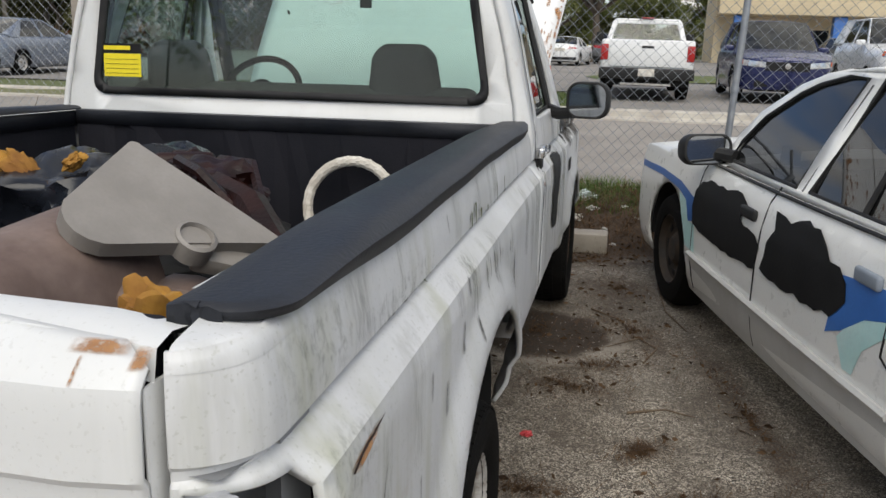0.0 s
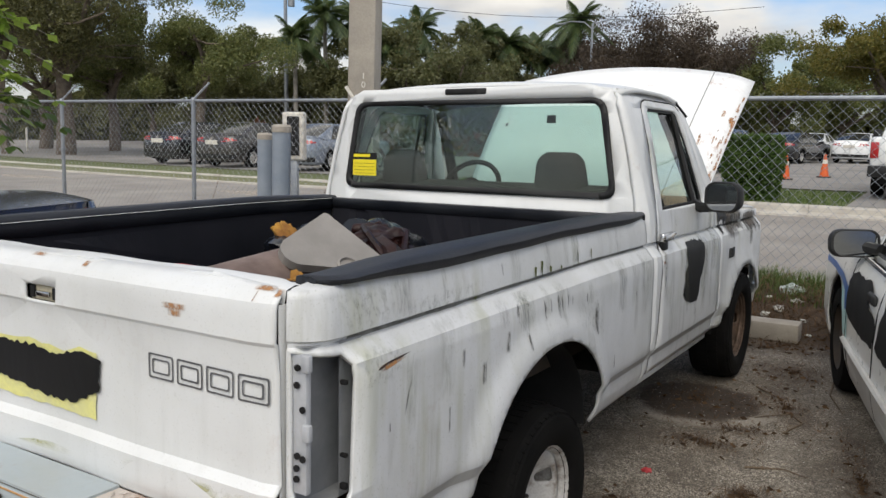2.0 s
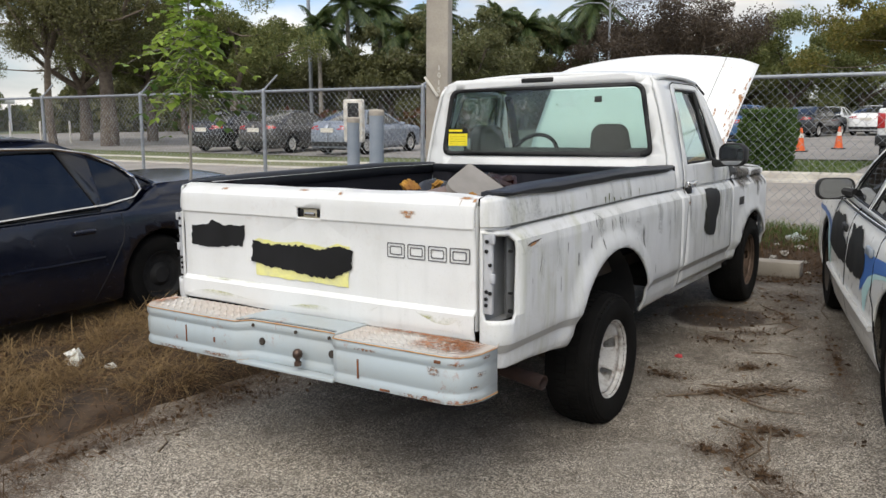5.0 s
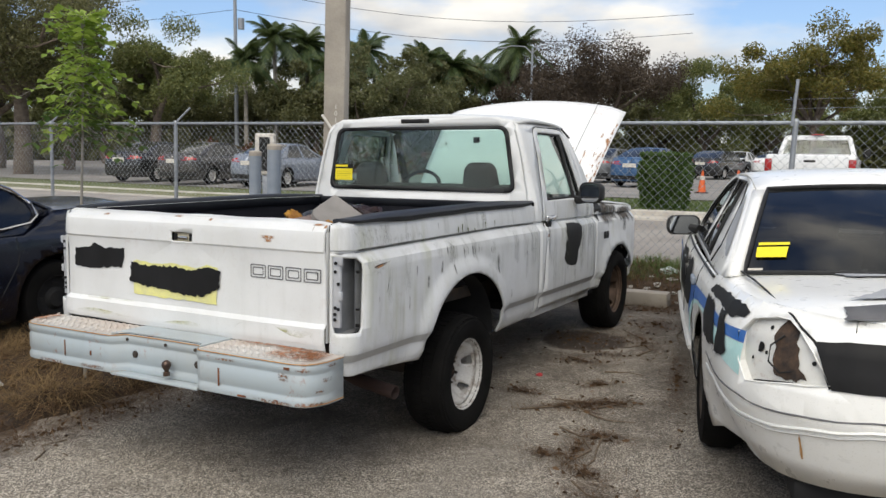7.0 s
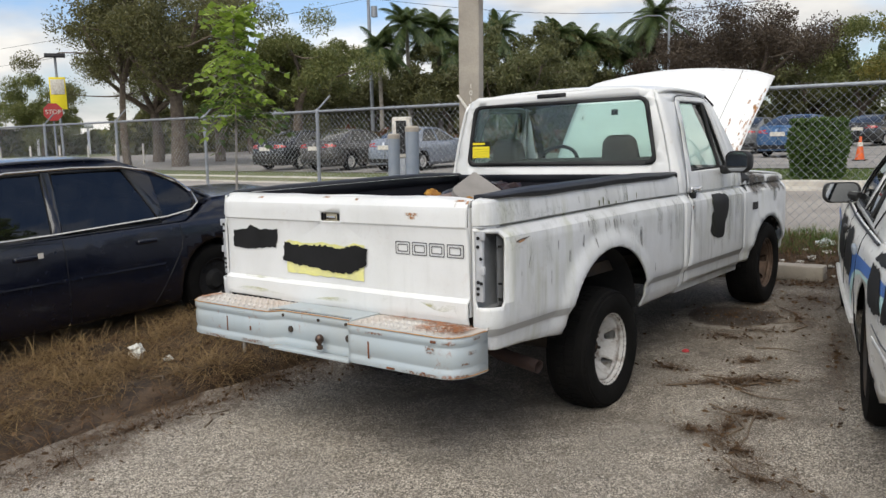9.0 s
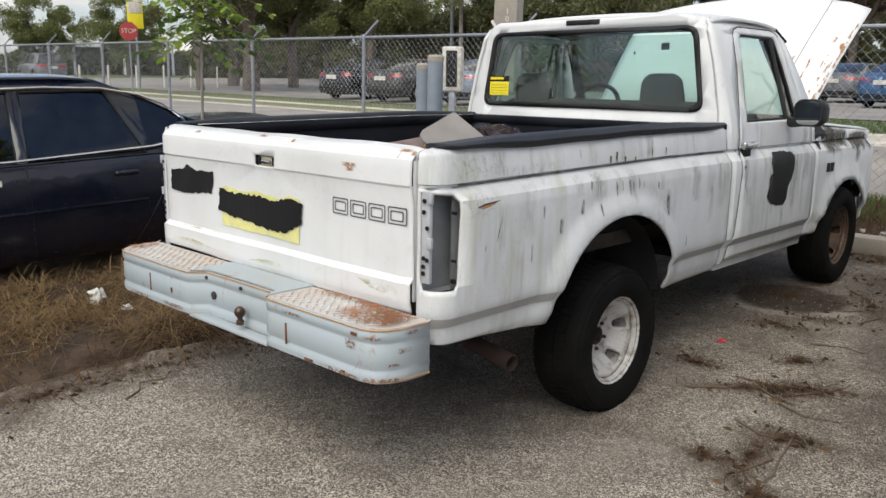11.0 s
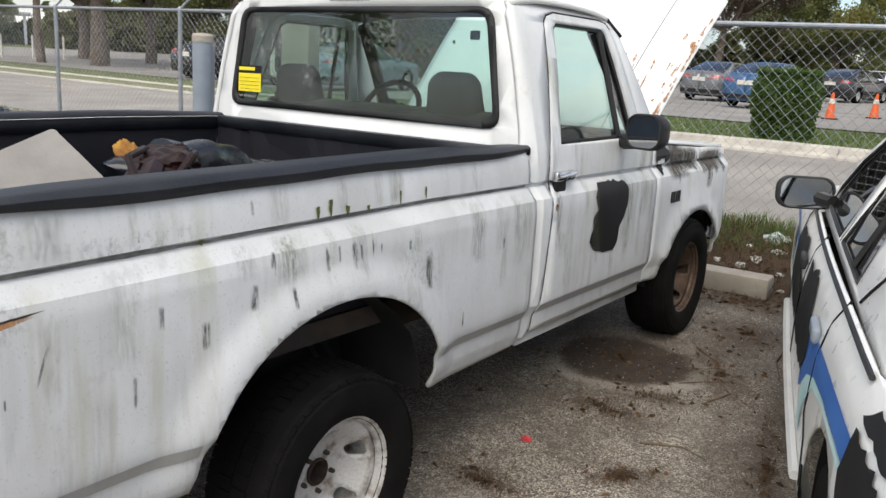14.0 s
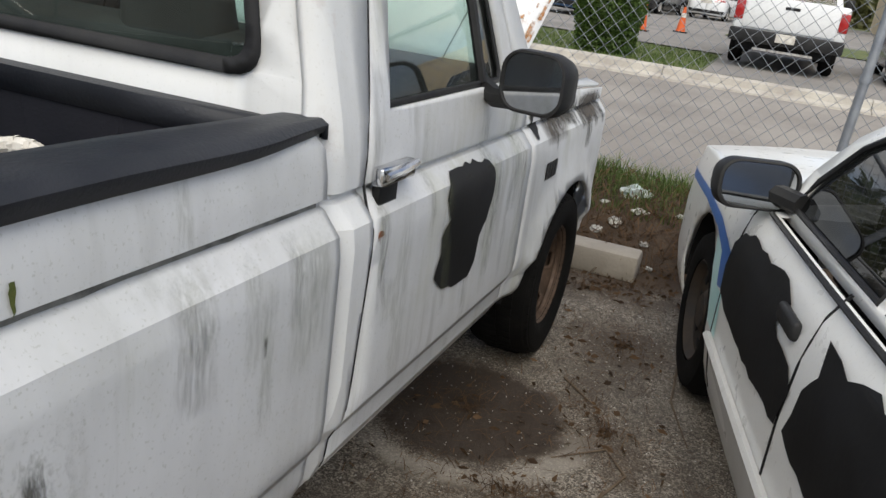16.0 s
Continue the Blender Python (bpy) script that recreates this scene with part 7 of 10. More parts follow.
# the white sedan beside the truck
BAY = [(-0.97, 0.868), (-1.03, 0.935), (-1.16, 0.962), (-1.24, 0.962), (-1.30, 0.93), (-1.38, 0.86), (-1.45, 0.757), (-1.37, 0.742), (-1.30, 0.735), (-1.16, 0.708), (-1.08, 0.694), (-1.02, 0.76)]
CROWN["holes"] = [BAY]
CM = LOT @ pose(3.12, 0.50, 0, 0, 0, 13.6)
pol = thing("sedan", "white patrol sedan with black overpaint patches and missing tail lamps", "car", CM)
CROWN["rim"] = dark_metal
psh, ptop, pgx, pp = car_body(pol, CROWN, paint_police, glass_dark, label="white side with black overpaint and a blue stripe")


def pol_decal(name, pts, mat, label, s=-1, off=0.004, step=0.03, amp=0.008, seed=1, ucuts=(), zcuts=(0.42, 0.47, 0.52, 0.57, 0.62, 0.66, 0.70, 0.74, 0.78, 0.81, 0.84, 0.86, 0.88, 0.90, 0.92, 0.95)):
    rim = rough_outline(pts, step, amp, seed) if amp else pts
    us = [p[0] for p in pts]
    bm = panel([rim], ucuts or lin(min(us), max(us), max(8, int((max(us) - min(us)) / 0.045)))[1:-1], zcuts, lambda u, v: psh.at(u, v, off))
    return part(name, mirror_x(bm) if s < 0 else bm, mat, pp["side", s], label, 40)


for s in (1, -1):
    pol_decal("lower_band", [(wq, 0.225) for wq in (0.44, 2.45)] + [(2.45, 0.44), (0.44, 0.44)], paint_lower, "dusty silver lower band", s, 0.003, 1, 0)
    part("rub_strip", tube([tuple(Vector((s, 1, 1)) * psh.at(q, 0.445, 0.012)) for q in lin(0.5, 2.42, 16)], 0.016, 6), paint_lower, pp["side", s], "grey rub strip")
    part("belt_trim", tube([tuple(Vector((s, 1, 1)) * psh.at(q, ptop(q) - 0.004, 0.012)) for q in lin(0.0, 2.28, 16)], 0.008, 6), trim_black, pp["side", s], "black belt trim")
    pol_decal("stripe", [(3.60, 0.775), (3.1, 0.79), (2.72, 0.78), (2.45, 0.735), (2.40, 0.62), (2.50, 0.60), (2.58, 0.70), (2.75, 0.735), (3.1, 0.75), (3.60, 0.735)], blue_vinyl, "blue stripe", s, 0.003, 1, 0)
    pol_decal("aqua_band", [(2.36, 0.46), (2.52, 0.46), (2.62, 0.60), (2.72, 0.72), (2.58, 0.70), (2.50, 0.60), (2.40, 0.60)], aqua_vinyl, "pale aqua band", s, 0.0025, 1, 0)
    pol_decal("stripe", [(0.90, 0.78), (0.72, 0.80), (0.4, 0.82), (-0.2, 0.85), (-0.82, 0.868), (-1.03, 0.882), (-1.03, 0.832), (-0.82, 0.825), (-0.35, 0.80), (0.0, 0.785), (0.3, 0.765), (0.55, 0.73), (0.72, 0.68), (0.84, 0.60), (0.94, 0.56)], blue_vinyl, "blue stripe", s, 0.003, 1, 0)
    pol_decal("aqua_band", [(0.86, 0.57), (0.78, 0.665), (0.62, 0.73), (0.3, 0.76), (0.0, 0.78), (-0.35, 0.795), (-0.8, 0.82), (-1.03, 0.83), (-1.03, 0.70), (-0.8, 0.735), (-0.5, 0.76), (-0.1, 0.765), (0.3, 0.745), (0.55, 0.70), (0.70, 0.58), (0.74, 0.48), (0.80, 0.48)], aqua_vinyl, "pale aqua band over the wheel", s, 0.0024, 1, 0)
    pol_decal("paint_patch", [(1.58, 0.60), (1.97, 0.575), (2.2, 0.585), (2.42, 0.61), (2.46, 0.69), (2.44, 0.78), (2.38, 0.835), (2.22, 0.862), (2.04, 0.855), (1.86, 0.875), (1.77, 0.84), (1.80, 0.77), (1.70, 0.75), (1.62, 0.74), (1.56, 0.70)], black_paint, "peeling matt black patch", s, 0.006, 0.05, 0.010, 21)
    pol_decal("paint_patch", [(0.92, 0.62), (1.08, 0.61), (1.42, 0.60), (1.52, 0.62), (1.50, 0.74), (1.45, 0.80), (1.49, 0.875), (1.40, 0.87), (1.34, 0.855), (1.22, 0.895), (1.12, 0.885), (1.04, 0.84), (0.99, 0.80), (0.92, 0.80), (0.86, 0.76), (0.84, 0.70)], black_paint, "peeling matt black patch", s, 0.006, 0.05, 0.010, 22)
    # overpainted marks on the rear quarter
    pol_decal("paint_patch", [(-0.10, 0.90), (-0.16, 0.94), (-0.5, 0.955), (-0.62, 0.962), (-0.90, 0.968), (-0.98, 0.95), (-0.96, 0.925), (-0.82, 0.90), (-0.72, 0.905), (-0.55, 0.91), (-0.3, 0.90)], black_paint, "matt black cross stroke", s, 0.006, 0.03, 0.006, 23)
    pol_decal("paint_patch", [(-0.62, 0.905), (-0.75, 0.905), (-0.84, 0.83), (-0.90, 0.77), (-0.84, 0.735), (-0.70, 0.72), (-0.70, 0.80)], black_paint, "matt black down stroke", s, 0.0065, 0.03, 0.006, 24)
    pol_decal("paint_patch", [(-0.12, 0.88), (-0.40, 0.885), (-0.58, 0.80), (-0.68, 0.74), (-0.45, 0.70), (-0.20, 0.70), (-0.12, 0.78)], black_paint, "thin black brushed stroke", s, 0.0062, 0.03, 0.008, 25)
    for q in (1.72, 0.741):
        h = part("door_handle", moved(box(-0.013, 0.013, -0.075, 0.075, -0.026, 0.026, 0.012, 3), Matrix.Translation(Vector((s, 1, 1)) * psh.at(q, 0.815, 0.012))), trim_black if q > 1 else bollard_mat, pp["side", s], "dark door handle")
    for q, za in ((2.42, 0.25), (1.58, 0.25), (0.60, 0.60)):
        part("door_seam", tube([tuple(Vector((s, 1, 1)) * psh.at(q - (0.24 * max(0, 0.6 - z) / 0.35 if q == 0.60 else 0), z, 0.0)) for z in lin(za, 0.955, 12)], 0.005, 4), black_paint, pp["side", s], "", 0)
    part("door_seam", tube([tuple(Vector((s, 1, 1)) * psh.at(q, z, 0.0)) for q, z in ((0.60, 0.60), (0.52, 0.56), (0.46, 0.44), (0.43, 0.3), (0.43, 0.24))], 0.005, 4), black_paint, pp["side", s], "", 0)
    part("door_seam", tube([(s * (pgx(z) + 0.002), 0.60 - 0.75 * (z - 0.96) if z > 0.96 else 0.6, z) for z in (0.955, 1.0, 1.1, 1.2, 1.3, 1.38)][:1] + [(s * (pgx(z) + 0.002), y, z) for y, z in ((0.56, 1.0), (0.50, 1.06), (0.55, 1.2), (0.68, 1.33), (0.84, 1.40))], 0.006, 4), black_paint, pp["frame", s], "", 0)
    part("pane_bar", tube([(s * (pgx(z) - 0.003), y, z) for y, z in ((1.00, 0.97), (1.04, 1.385))], 0.011, 6), trim_black, pp["frame", s], "black bar of the fixed pane")
    part("door_seam", tube([(s * (pgx(z) + 0.001), y, z) for y, z in ((1.46, 0.96), (1.415, 1.385))], 0.005, 4), dark_primer, pp["frame", s], "", 0)
    mir = part("mirror", moved(mirror_shell(0.13, 0.078, 0.07, 0.06), pose(s * 0.985, 2.36, 1.005, -6, 0, s * -8)), trim_black, pol, "black door mirror", 40)
    part("mirror_glass", moved(mirror_face(0.13, 0.078, 0.07, 0.06), pose(s * 0.985, 2.36, 1.005, -6, 0, s * -8)), mirror_light, mir, "mirror glass")
    part("mirror_arm", tube([(s * 0.86, 2.23, 0.985), (s * 0.93, 2.34, 0.99)], 0.034, 8), trim_black, mir)
    part("door_spot_shade", moved(box(-0.05, 0.05, -0.005, 0.005, -0.05, 0.05, 0.004), pose(s * 0.6, 2.2, 1.0)), interior_black, pol)
# rear end: open lamp bays, dark panel, bumper lines
for s in (1, -1):
    qr = psh.q[0]
    rim = [(q - 0.0, z) for q, z in BAY]
    bay = pol_decal("lamp_bay", rim, paint_bay, "bare white lamp bay where the tail lamp is gone", s, -0.03, 1, 0)
    side = Vector((s, 1, 1))
    wall_ = grid(list(range(len(rim) + 1)), [0, 1], lambda i, k: tuple(side * psh.at(*rim[i % len(rim)], -0.03 * k)))
    part("bay_wall", wall_, paint_bay, pp["side", s], "", 0)
    part("bay_edge", tube([tuple(side * psh.at(q, z, 0.003)) for q, z in rim], 0.003, 6, closed=True), paint_police, pp["side", s], "rolled edge of the lamp bay")
    pol_decal("bay_channel", [(-1.175, 0.925), (-1.225, 0.958), (-1.275, 0.945), (-1.285, 0.90), (-1.30, 0.84), (-1.32, 0.79), (-1.355, 0.752), (-1.265, 0.735), (-1.215, 0.745), (-1.185, 0.80), (-1.19, 0.85), (-1.165, 0.89)], bay_dark, "dark rusty channel in the lamp bay", s, -0.026, 0.02, 0.011, 31)
    part("lamp_wire", tube([tuple(side * psh.at(q, z, o)) for q, z, o in ((-1.23, 0.90, -0.02), (-1.19, 0.86, 0.004), (-1.20, 0.80, 0.008), (-1.25, 0.765, -0.004), (-1.29, 0.775, -0.015))], 0.004, 5), black_paint, pp["side", s], "loose black lamp wire")
    pol_decal("bay_gap", [(-1.30, 0.737), (-1.20, 0.722), (-1.10, 0.702), (-1.11, 0.697), (-1.20, 0.712), (-1.30, 0.728)], black_paint, "dark gap under the bay", s, -0.022, 1, 0)
    for q, z, r in ((-1.115, 0.835, 0.021), (-1.075, 0.785, 0.007), (-1.14, 0.915, 0.008), (-1.375, 0.82, 0.009), (-1.15, 0.82, 0.008), (-1.12, 0.96, 0.005)):
        pol_decal("lamp_hole", [(q + r * math.cos(a), z + r * math.sin(a)) for a in lin(0, 5.8, 10)], black_paint, "round hole", s, -0.024, 1, 0)
    pol_decal("rear_panel", [(qr + 0.0, 0.745), (-1.64, 0.745), (-1.455, 0.742), (-1.375, 0.905), (-1.50, 0.918), (qr + 0.0, 0.925)], black_paint, "matt black rear panel", s, 0.005, 0.05, 0.002, 33)
z_upper = curve_pts([(-2.05, 0.655), (-1.64, 0.645), (-1.44, 0.627), (-1.16, 0.612), (-1.0, 0.625), (-0.6, 0.64)], 1)
z_lower = curve_pts([(-2.05, 0.60), (-1.64, 0.588), (-1.44, 0.558), (-1.16, 0.52), (-0.96, 0.51), (-0.6, 0.56)], 1)
for s in (1, -1):
    part("bumper_line", tube([tuple(Vector((s, 1, 1)) * psh.at(q, z_upper(q), -0.001)) for q in lin(psh.q[0], -0.40, 30)], 0.0045, 5), dark_primer, pp["side", s], "dark bumper seam")
    for dz in (0.0, 0.022):
        part("bumper_line", tube([tuple(Vector((s, 1, 1)) * psh.at(q, z_lower(q) + dz, 0.002)) for q in lin(psh.q[0], -0.40, 30)], 0.006, 5), paint_lower if dz == 0.0 else paint_police, pp["side", s], "bumper moulding line")
    pol_decal("bumper_scrape", [(-1.332, 0.43), (-1.337, 0.43), (-1.339, 0.5), (-1.337, 0.54), (-1.333, 0.5)], rust_stain, "scraped mark", s, 0.003, 0.02, 0.004, 5)
for s in (1, -1):
    part("trunk_seam", tube([(s * x, y, z + 0.002) for x, y, z in [(0.795, -0.23, 1.012), (0.765, -0.5, 1.012), (0.741, -0.774, 1.005), (0.725, -1.03, 0.993)]] + [tuple(Vector((s, 1, 1)) * psh.at(q, z, 0.002)) for q, z in ((-1.24, 0.975), (-1.30, 0.94), (-1.37, 0.905), (-1.45, 0.745))], 0.005, 4), black_paint, pp["trunk"], "", 0)


def lid_decal(name, pts, mat, label, seed):
    def f(u, v):
        q = v
        e = psh.at(q, ptop(q))
        k = max(-1, min(1, u / max(e.x, 0.01)))
        return (u, e.y, e.z + 0.045 * (1 - k * k) * min(1, e.x / 0.5) + 0.010)
    part(name, panel([rough_outline(pts, 0.04, 0.012, seed)], lin(-0.7, 0.7, 15), lin(-1.58, -0.1, 18), f), mat, pp["trunk"], label, 40)


lid_decal("primer_patch", [(-0.54, -1.60), (0.45, -1.60), (0.46, -1.3), (-0.52, -1.29)], dark_primer, "dark grey primer patch", 41)
lid_decal("primer_patch", [(-0.48, -1.13), (0.2, -1.12), (0.3, -0.8), (0.0, -0.78), (-0.3, -0.84)], grey_primer, "pale grey primer patch", 42)
lid_decal("primer_patch", [(-0.40, -0.32), (-0.36, -0.44), (0.1, -0.46), (0.1, -0.32)], grey_primer, "pale grey primer patch", 43)


def roof_decal(name, pts, mat, label, seed):
    def f(u, v):
        k = u / 0.65
        g = 2 * (v - CROWN["rt"]) / (CROWN["wst"] - CROWN["rt"]) - 1
        return (u, v, CROWN["roof"] - 0.035 * abs(k) ** 2.4 - 0.025 * abs(g) ** 4 - (CROWN["drop"] * abs(g) ** 1.8 if g < 0 else 0.0) + 0.013)
    part(name, panel([rough_outline(pts, 0.04, 0.012, seed)], lin(-0.5, 0.5, 11), lin(0.55, 1.7, 12), f), mat, pp["roof"], label, 40)


roof_decal("primer_patch", [(-0.46, 0.78), (-0.10, 0.72), (0.5, 0.70), (0.52, 1.0), (0.1, 1.06), (-0.38, 0.98)], peeled_brown, "brown-grey peeled patch across the roof", 44)
roof_decal("primer_patch", [(0.0, 0.74), (0.5, 0.715), (0.5, 0.82), (0.05, 0.84)], dark_primer, "dark primer within the peeled patch", 47)
roof_decal("rust_patch", [(-0.32, 0.765), (0.02, 0.735), (0.06, 0.765), (-0.28, 0.80)], rust_stain, "rusty band", 45)
roof_decal("rust_patch", [(-0.58, 0.55), (-0.50, 0.55), (-0.48, 0.61), (-0.57, 0.63)], rust_mat, "rust patch", 46)
for s in (-1,):
    pts = [(0.62, 1.35), (0.55, 1.33), (0.38, 1.25), (0.20, 1.15), (0.06, 1.05), (0.16, 1.05), (0.40, 1.10), (0.56, 1.18), (0.60, 1.27)]
    bm = panel([rough_outline(pts, 0.04, 0.008, 47)], [], [1.05, 1.15, 1.25, 1.35], lambda u, v: (pgx(v) + 0.004, u, v))
    part("primer_patch", mirror_x(bm), grey_primer, pp["frame", s], "grey primer patch", 40)
rgf = lambda u, v: (u * (0.785 - 0.19 * v), -0.30 + 0.05 + 0.77 * v - 0.09 * (1 - u * u) * (1 - v) - 0.03 * (1 - u * u) - 0.008, 1.0 + 0.035 * (1 - u * u) * (1 - v) + 0.382 * v + 0.02 * math.sin(math.pi * v) + 0.022 * v * (1 - u * u) + 0.006)
st2 = part("sticker", panel([[(-0.955, 0.15), (-0.775, 0.15), (-0.765, 0.25), (-0.96, 0.25)]], lin(-0.95, -0.78, 4), [], rgf), yellow_vinyl, pp["rear_glass"], "yellow sticker", 0)
part("sticker_bar", panel([[(-0.955, 0.268), (-0.76, 0.268), (-0.76, 0.295), (-0.955, 0.295)]], lin(-0.95, -0.77, 4), [], rgf), yellow_vinyl, st2, "yellow bar", 0)
part("label_strip", panel([[(-0.985, 0.03), (-0.90, 0.03), (-0.90, 0.05), (-0.985, 0.05)]], [], [], rgf), white_rope, pp["rear_glass"], "white label strip", 0)
part("window_seal", tube([rgf(u, v) for u, v in [(a, 0.01) for a in lin(-1, 1, 9)] + [(1, b) for b in lin(0.1, 1, 6)] + [(a, 1.0) for a in lin(0.8, -1, 9)] + [(-1, b) for b in lin(0.9, 0.1, 6)]], 0.011, 6, closed=True), trim_black, pp["rear_glass"])
# raised sheet on the hood edge seen behind the mirror
part("loose_trim", moved(box(-0.45, 0.3, -0.06, 0.06, 0, 0.02, 0.008), pose(-0.1, 2.98, 0.985, 4, -3, 4)), paint_police, pol, "lifted white hood edge")

# the dark sedan backed in on the weedy strip
NAVY = dict(back=-1.12, front=3.82, w=0.92, wb=2.81, roof=1.50, belt=0.885, deck=1.09, hood=0.98, nose=0.82, r=0.33,
            head=0.085, wsb=2.73, wst=1.78, rt=0.74, rb=-0.09, xb=0.845, xt=0.60, pil=(1.35, 1.43), arch=0.39, floor=0.19, quarter=0.48, rim=interior_black, rear_glass=0.80)
NM = LOT @ pose(-4.03, 0.37, 0.03, 0, 0, 180)
nav = thing("sedan", "dark navy sedan with chrome window trim, dusty, backed in on dirt", "car", NM)
nsh, ntop, ngx, np_ = car_body(nav, NAVY, paint_navy, glass_dark, label="dark navy body side")
for s in (1, -1):
    zb, zt = 0.955, 1.435
    g = panel([[(0.45, 0.95), (0.45, 1.335), (0.31, 1.265), (0.16, 1.16), (0.11, 1.07), (0.17, 0.99)]], [], [1.1, 1.2], lambda u, v: (ngx(v) + 0.003, u, v))
    qw = part("quarter_window", mirror_x(g) if s < 0 else g, glass_dark, np_["frame", s], "small tinted quarter window", 30)
    part("chrome_line", tube([(s * (ngx(z) + 0.022), y, z + 0.012) for y, z in ((2.48, 0.895), (1.43, 0.905), (0.43, 0.94), (0.17, 0.975), (0.085, 1.035), (0.115, 1.14), (0.25, 1.255), (0.44, 1.335), (0.72, 1.385), (1.13, 1.40), (1.66, 1.39), (2.0, 1.29), (2.50, 1.0))], 0.011, 6), chrome, np_["frame", s], "bright chrome window line")
    for q in (1.70, 0.70):
        part("door_handle", moved(box(-0.018, 0.018, -0.09, 0.09, -0.02, 0.02, 0.014, 3), Matrix.Translation(Vector((s, 1, 1)) * nsh.at(q, 0.78, 0.012))), paint_navy, np_["side", s], "dark door handle")
    part("side_moulding", tube([tuple(Vector((s, 1, 1)) * nsh.at(q, 0.57, 0.003)) for q in lin(0.55, 2.3, 14)], 0.01, 5), paint_navy, np_["side", s])
    for q in (0.35, 1.40, 2.55):
        part("door_seam", tube([tuple(Vector((s, 1, 1)) * nsh.at(q + (0.30 * max(0, (0.7 - z) / 0.45) if q < 0.4 else 0), z, 0.0)) for z in lin(0.25, 0.88, 10)], 0.004, 4), black_paint, np_["side", s], "", 0)
    tl = panel([[(nsh.q[0] + 0.40, 0.86), (nsh.q[0] + 0.95, 0.90), (nsh.q[0] + 1.08, 0.95), (nsh.q[0] + 1.02, 1.045), (nsh.q[0] + 0.40, 1.05)]], lin(nsh.q[0] + 0.5, nsh.q[0] + 1.0, 6), [0.9], lambda u, v: nsh.at(u, v, 0.006))
    part("tail_lamp", mirror_x(tl) if s < 0 else tl, lamp_red, np_["side", s], "red tail lamp", 40)
part("sticker_scrap", moved(box(-0.02, 0.02, -0.002, 0.002, -0.02, 0.02), Matrix.Translation(Vector((-1, 1, 1)) * nsh.at(1.60, 0.79, 0.03)) @ pose(0, 0, 0, 0, 0, 90)), white_rope, np_["side", -1], "white scrap on the handle")

# ==== far cars ====
def far_car(name_label, P, paint, m, group="parked cars behind the fence", face=False):
    c = thing("parked_car", name_label, "car", m, group)
    sh, top, gx, pr = car_body(c, P, paint, glass_far, detail=1)
    q0, q1 = sh.q[0], sh.q[-1]
    for s in (1, -1):
        z = P["deck"] - 0.2
        b = panel([[(q0 + 0.35, z - 0.04), (q0 + 0.95, z), (q0 + 0.95, z + 0.13), (q0 + 0.35, z + 0.11)]], lin(q0 + 0.4, q0 + 0.9, 5), [], lambda u, v: sh.at(u, v, 0.006))
        part("tail_lamp", mirror_x(b) if s < 0 else b, lamp_red, pr["side", s], "red tail lamp", 40)
        b = panel([[(q1 - 0.95, P["nose"] - 0.14), (q1 - 0.38, P["nose"] - 0.18), (q1 - 0.38, P["nose"] - 0.07), (q1 - 0.9, P["nose"] - 0.03)]], lin(q1 - 0.9, q1 - 0.4, 5), [], lambda u, v: sh.at(u, v, 0.006))
        part("headlight", mirror_x(b) if s < 0 else b, chrome, pr["side", s], "headlight", 40)
        part("mirror", moved(box(-0.1, 0.1, -0.05, 0.05, -0.06, 0.06, 0.03, 2), pose(s * (P["w"] + 0.05), P["wsb"] - 0.25, P["belt"] + 0.03)), paint, c)
    b = panel([[(-0.26, 0), (0.26, 0), (0.26, 0.14), (-0.26, 0.14)]], [], [], lambda u, v: (u, P["back"] - 0.012, P["deck"] - 0.33 + v))
    part("plate_bar", b, white_rope, c, "blank white plate", 0)
    b = grid(lin(q0, q0 + 0.9, 8), [0, 1], lambda q, k: sh.at(q, 0.30 + 0.14 * k, 0.008))
    part("bumper_band", b, trim_black, c, "", 0)
    part("bumper_band", mirror_x(grid(lin(q0, q0 + 0.9, 8), [0, 1], lambda q, k: sh.at(q, 0.30 + 0.14 * k, 0.008))), trim_black, c, "", 0)
    if face:
        zg = P["nose"] - 0.06
        for s in (1, -1):
            b = grid(lin(q1 - 0.42, q1, 6), lin(zg - 0.17, zg, 3), lambda q, z: sh.at(q, z, 0.010))
            part("grille", mirror_x(b) if s < 0 else b, interior_black, pr["side", s], "dark grille", 40)
            b = grid(lin(q1 - 0.98, q1 - 0.90, 3), lin(zg - 0.06, zg + 0.03, 2), lambda q, z: sh.at(q, z, 0.009))
            part("turn_lamp", mirror_x(b) if s < 0 else b, cone_orange, pr["side", s], "amber turn lamp", 40)
        part("badge", moved(lathe([(-0.01, 0), (-0.01, 0.07), (0.01, 0.06), (0.012, 0)], 12, "Y"), pose(0, P["front"] + 0.012, zg - 0.08)), chrome, c, "round bright badge")
        part("lower_intake", box(-0.6, 0.6, P["front"] - 0.12, P["front"] - 0.035, 0.34, 0.48, 0.02), interior_black, c, "dark lower intake")
    return c


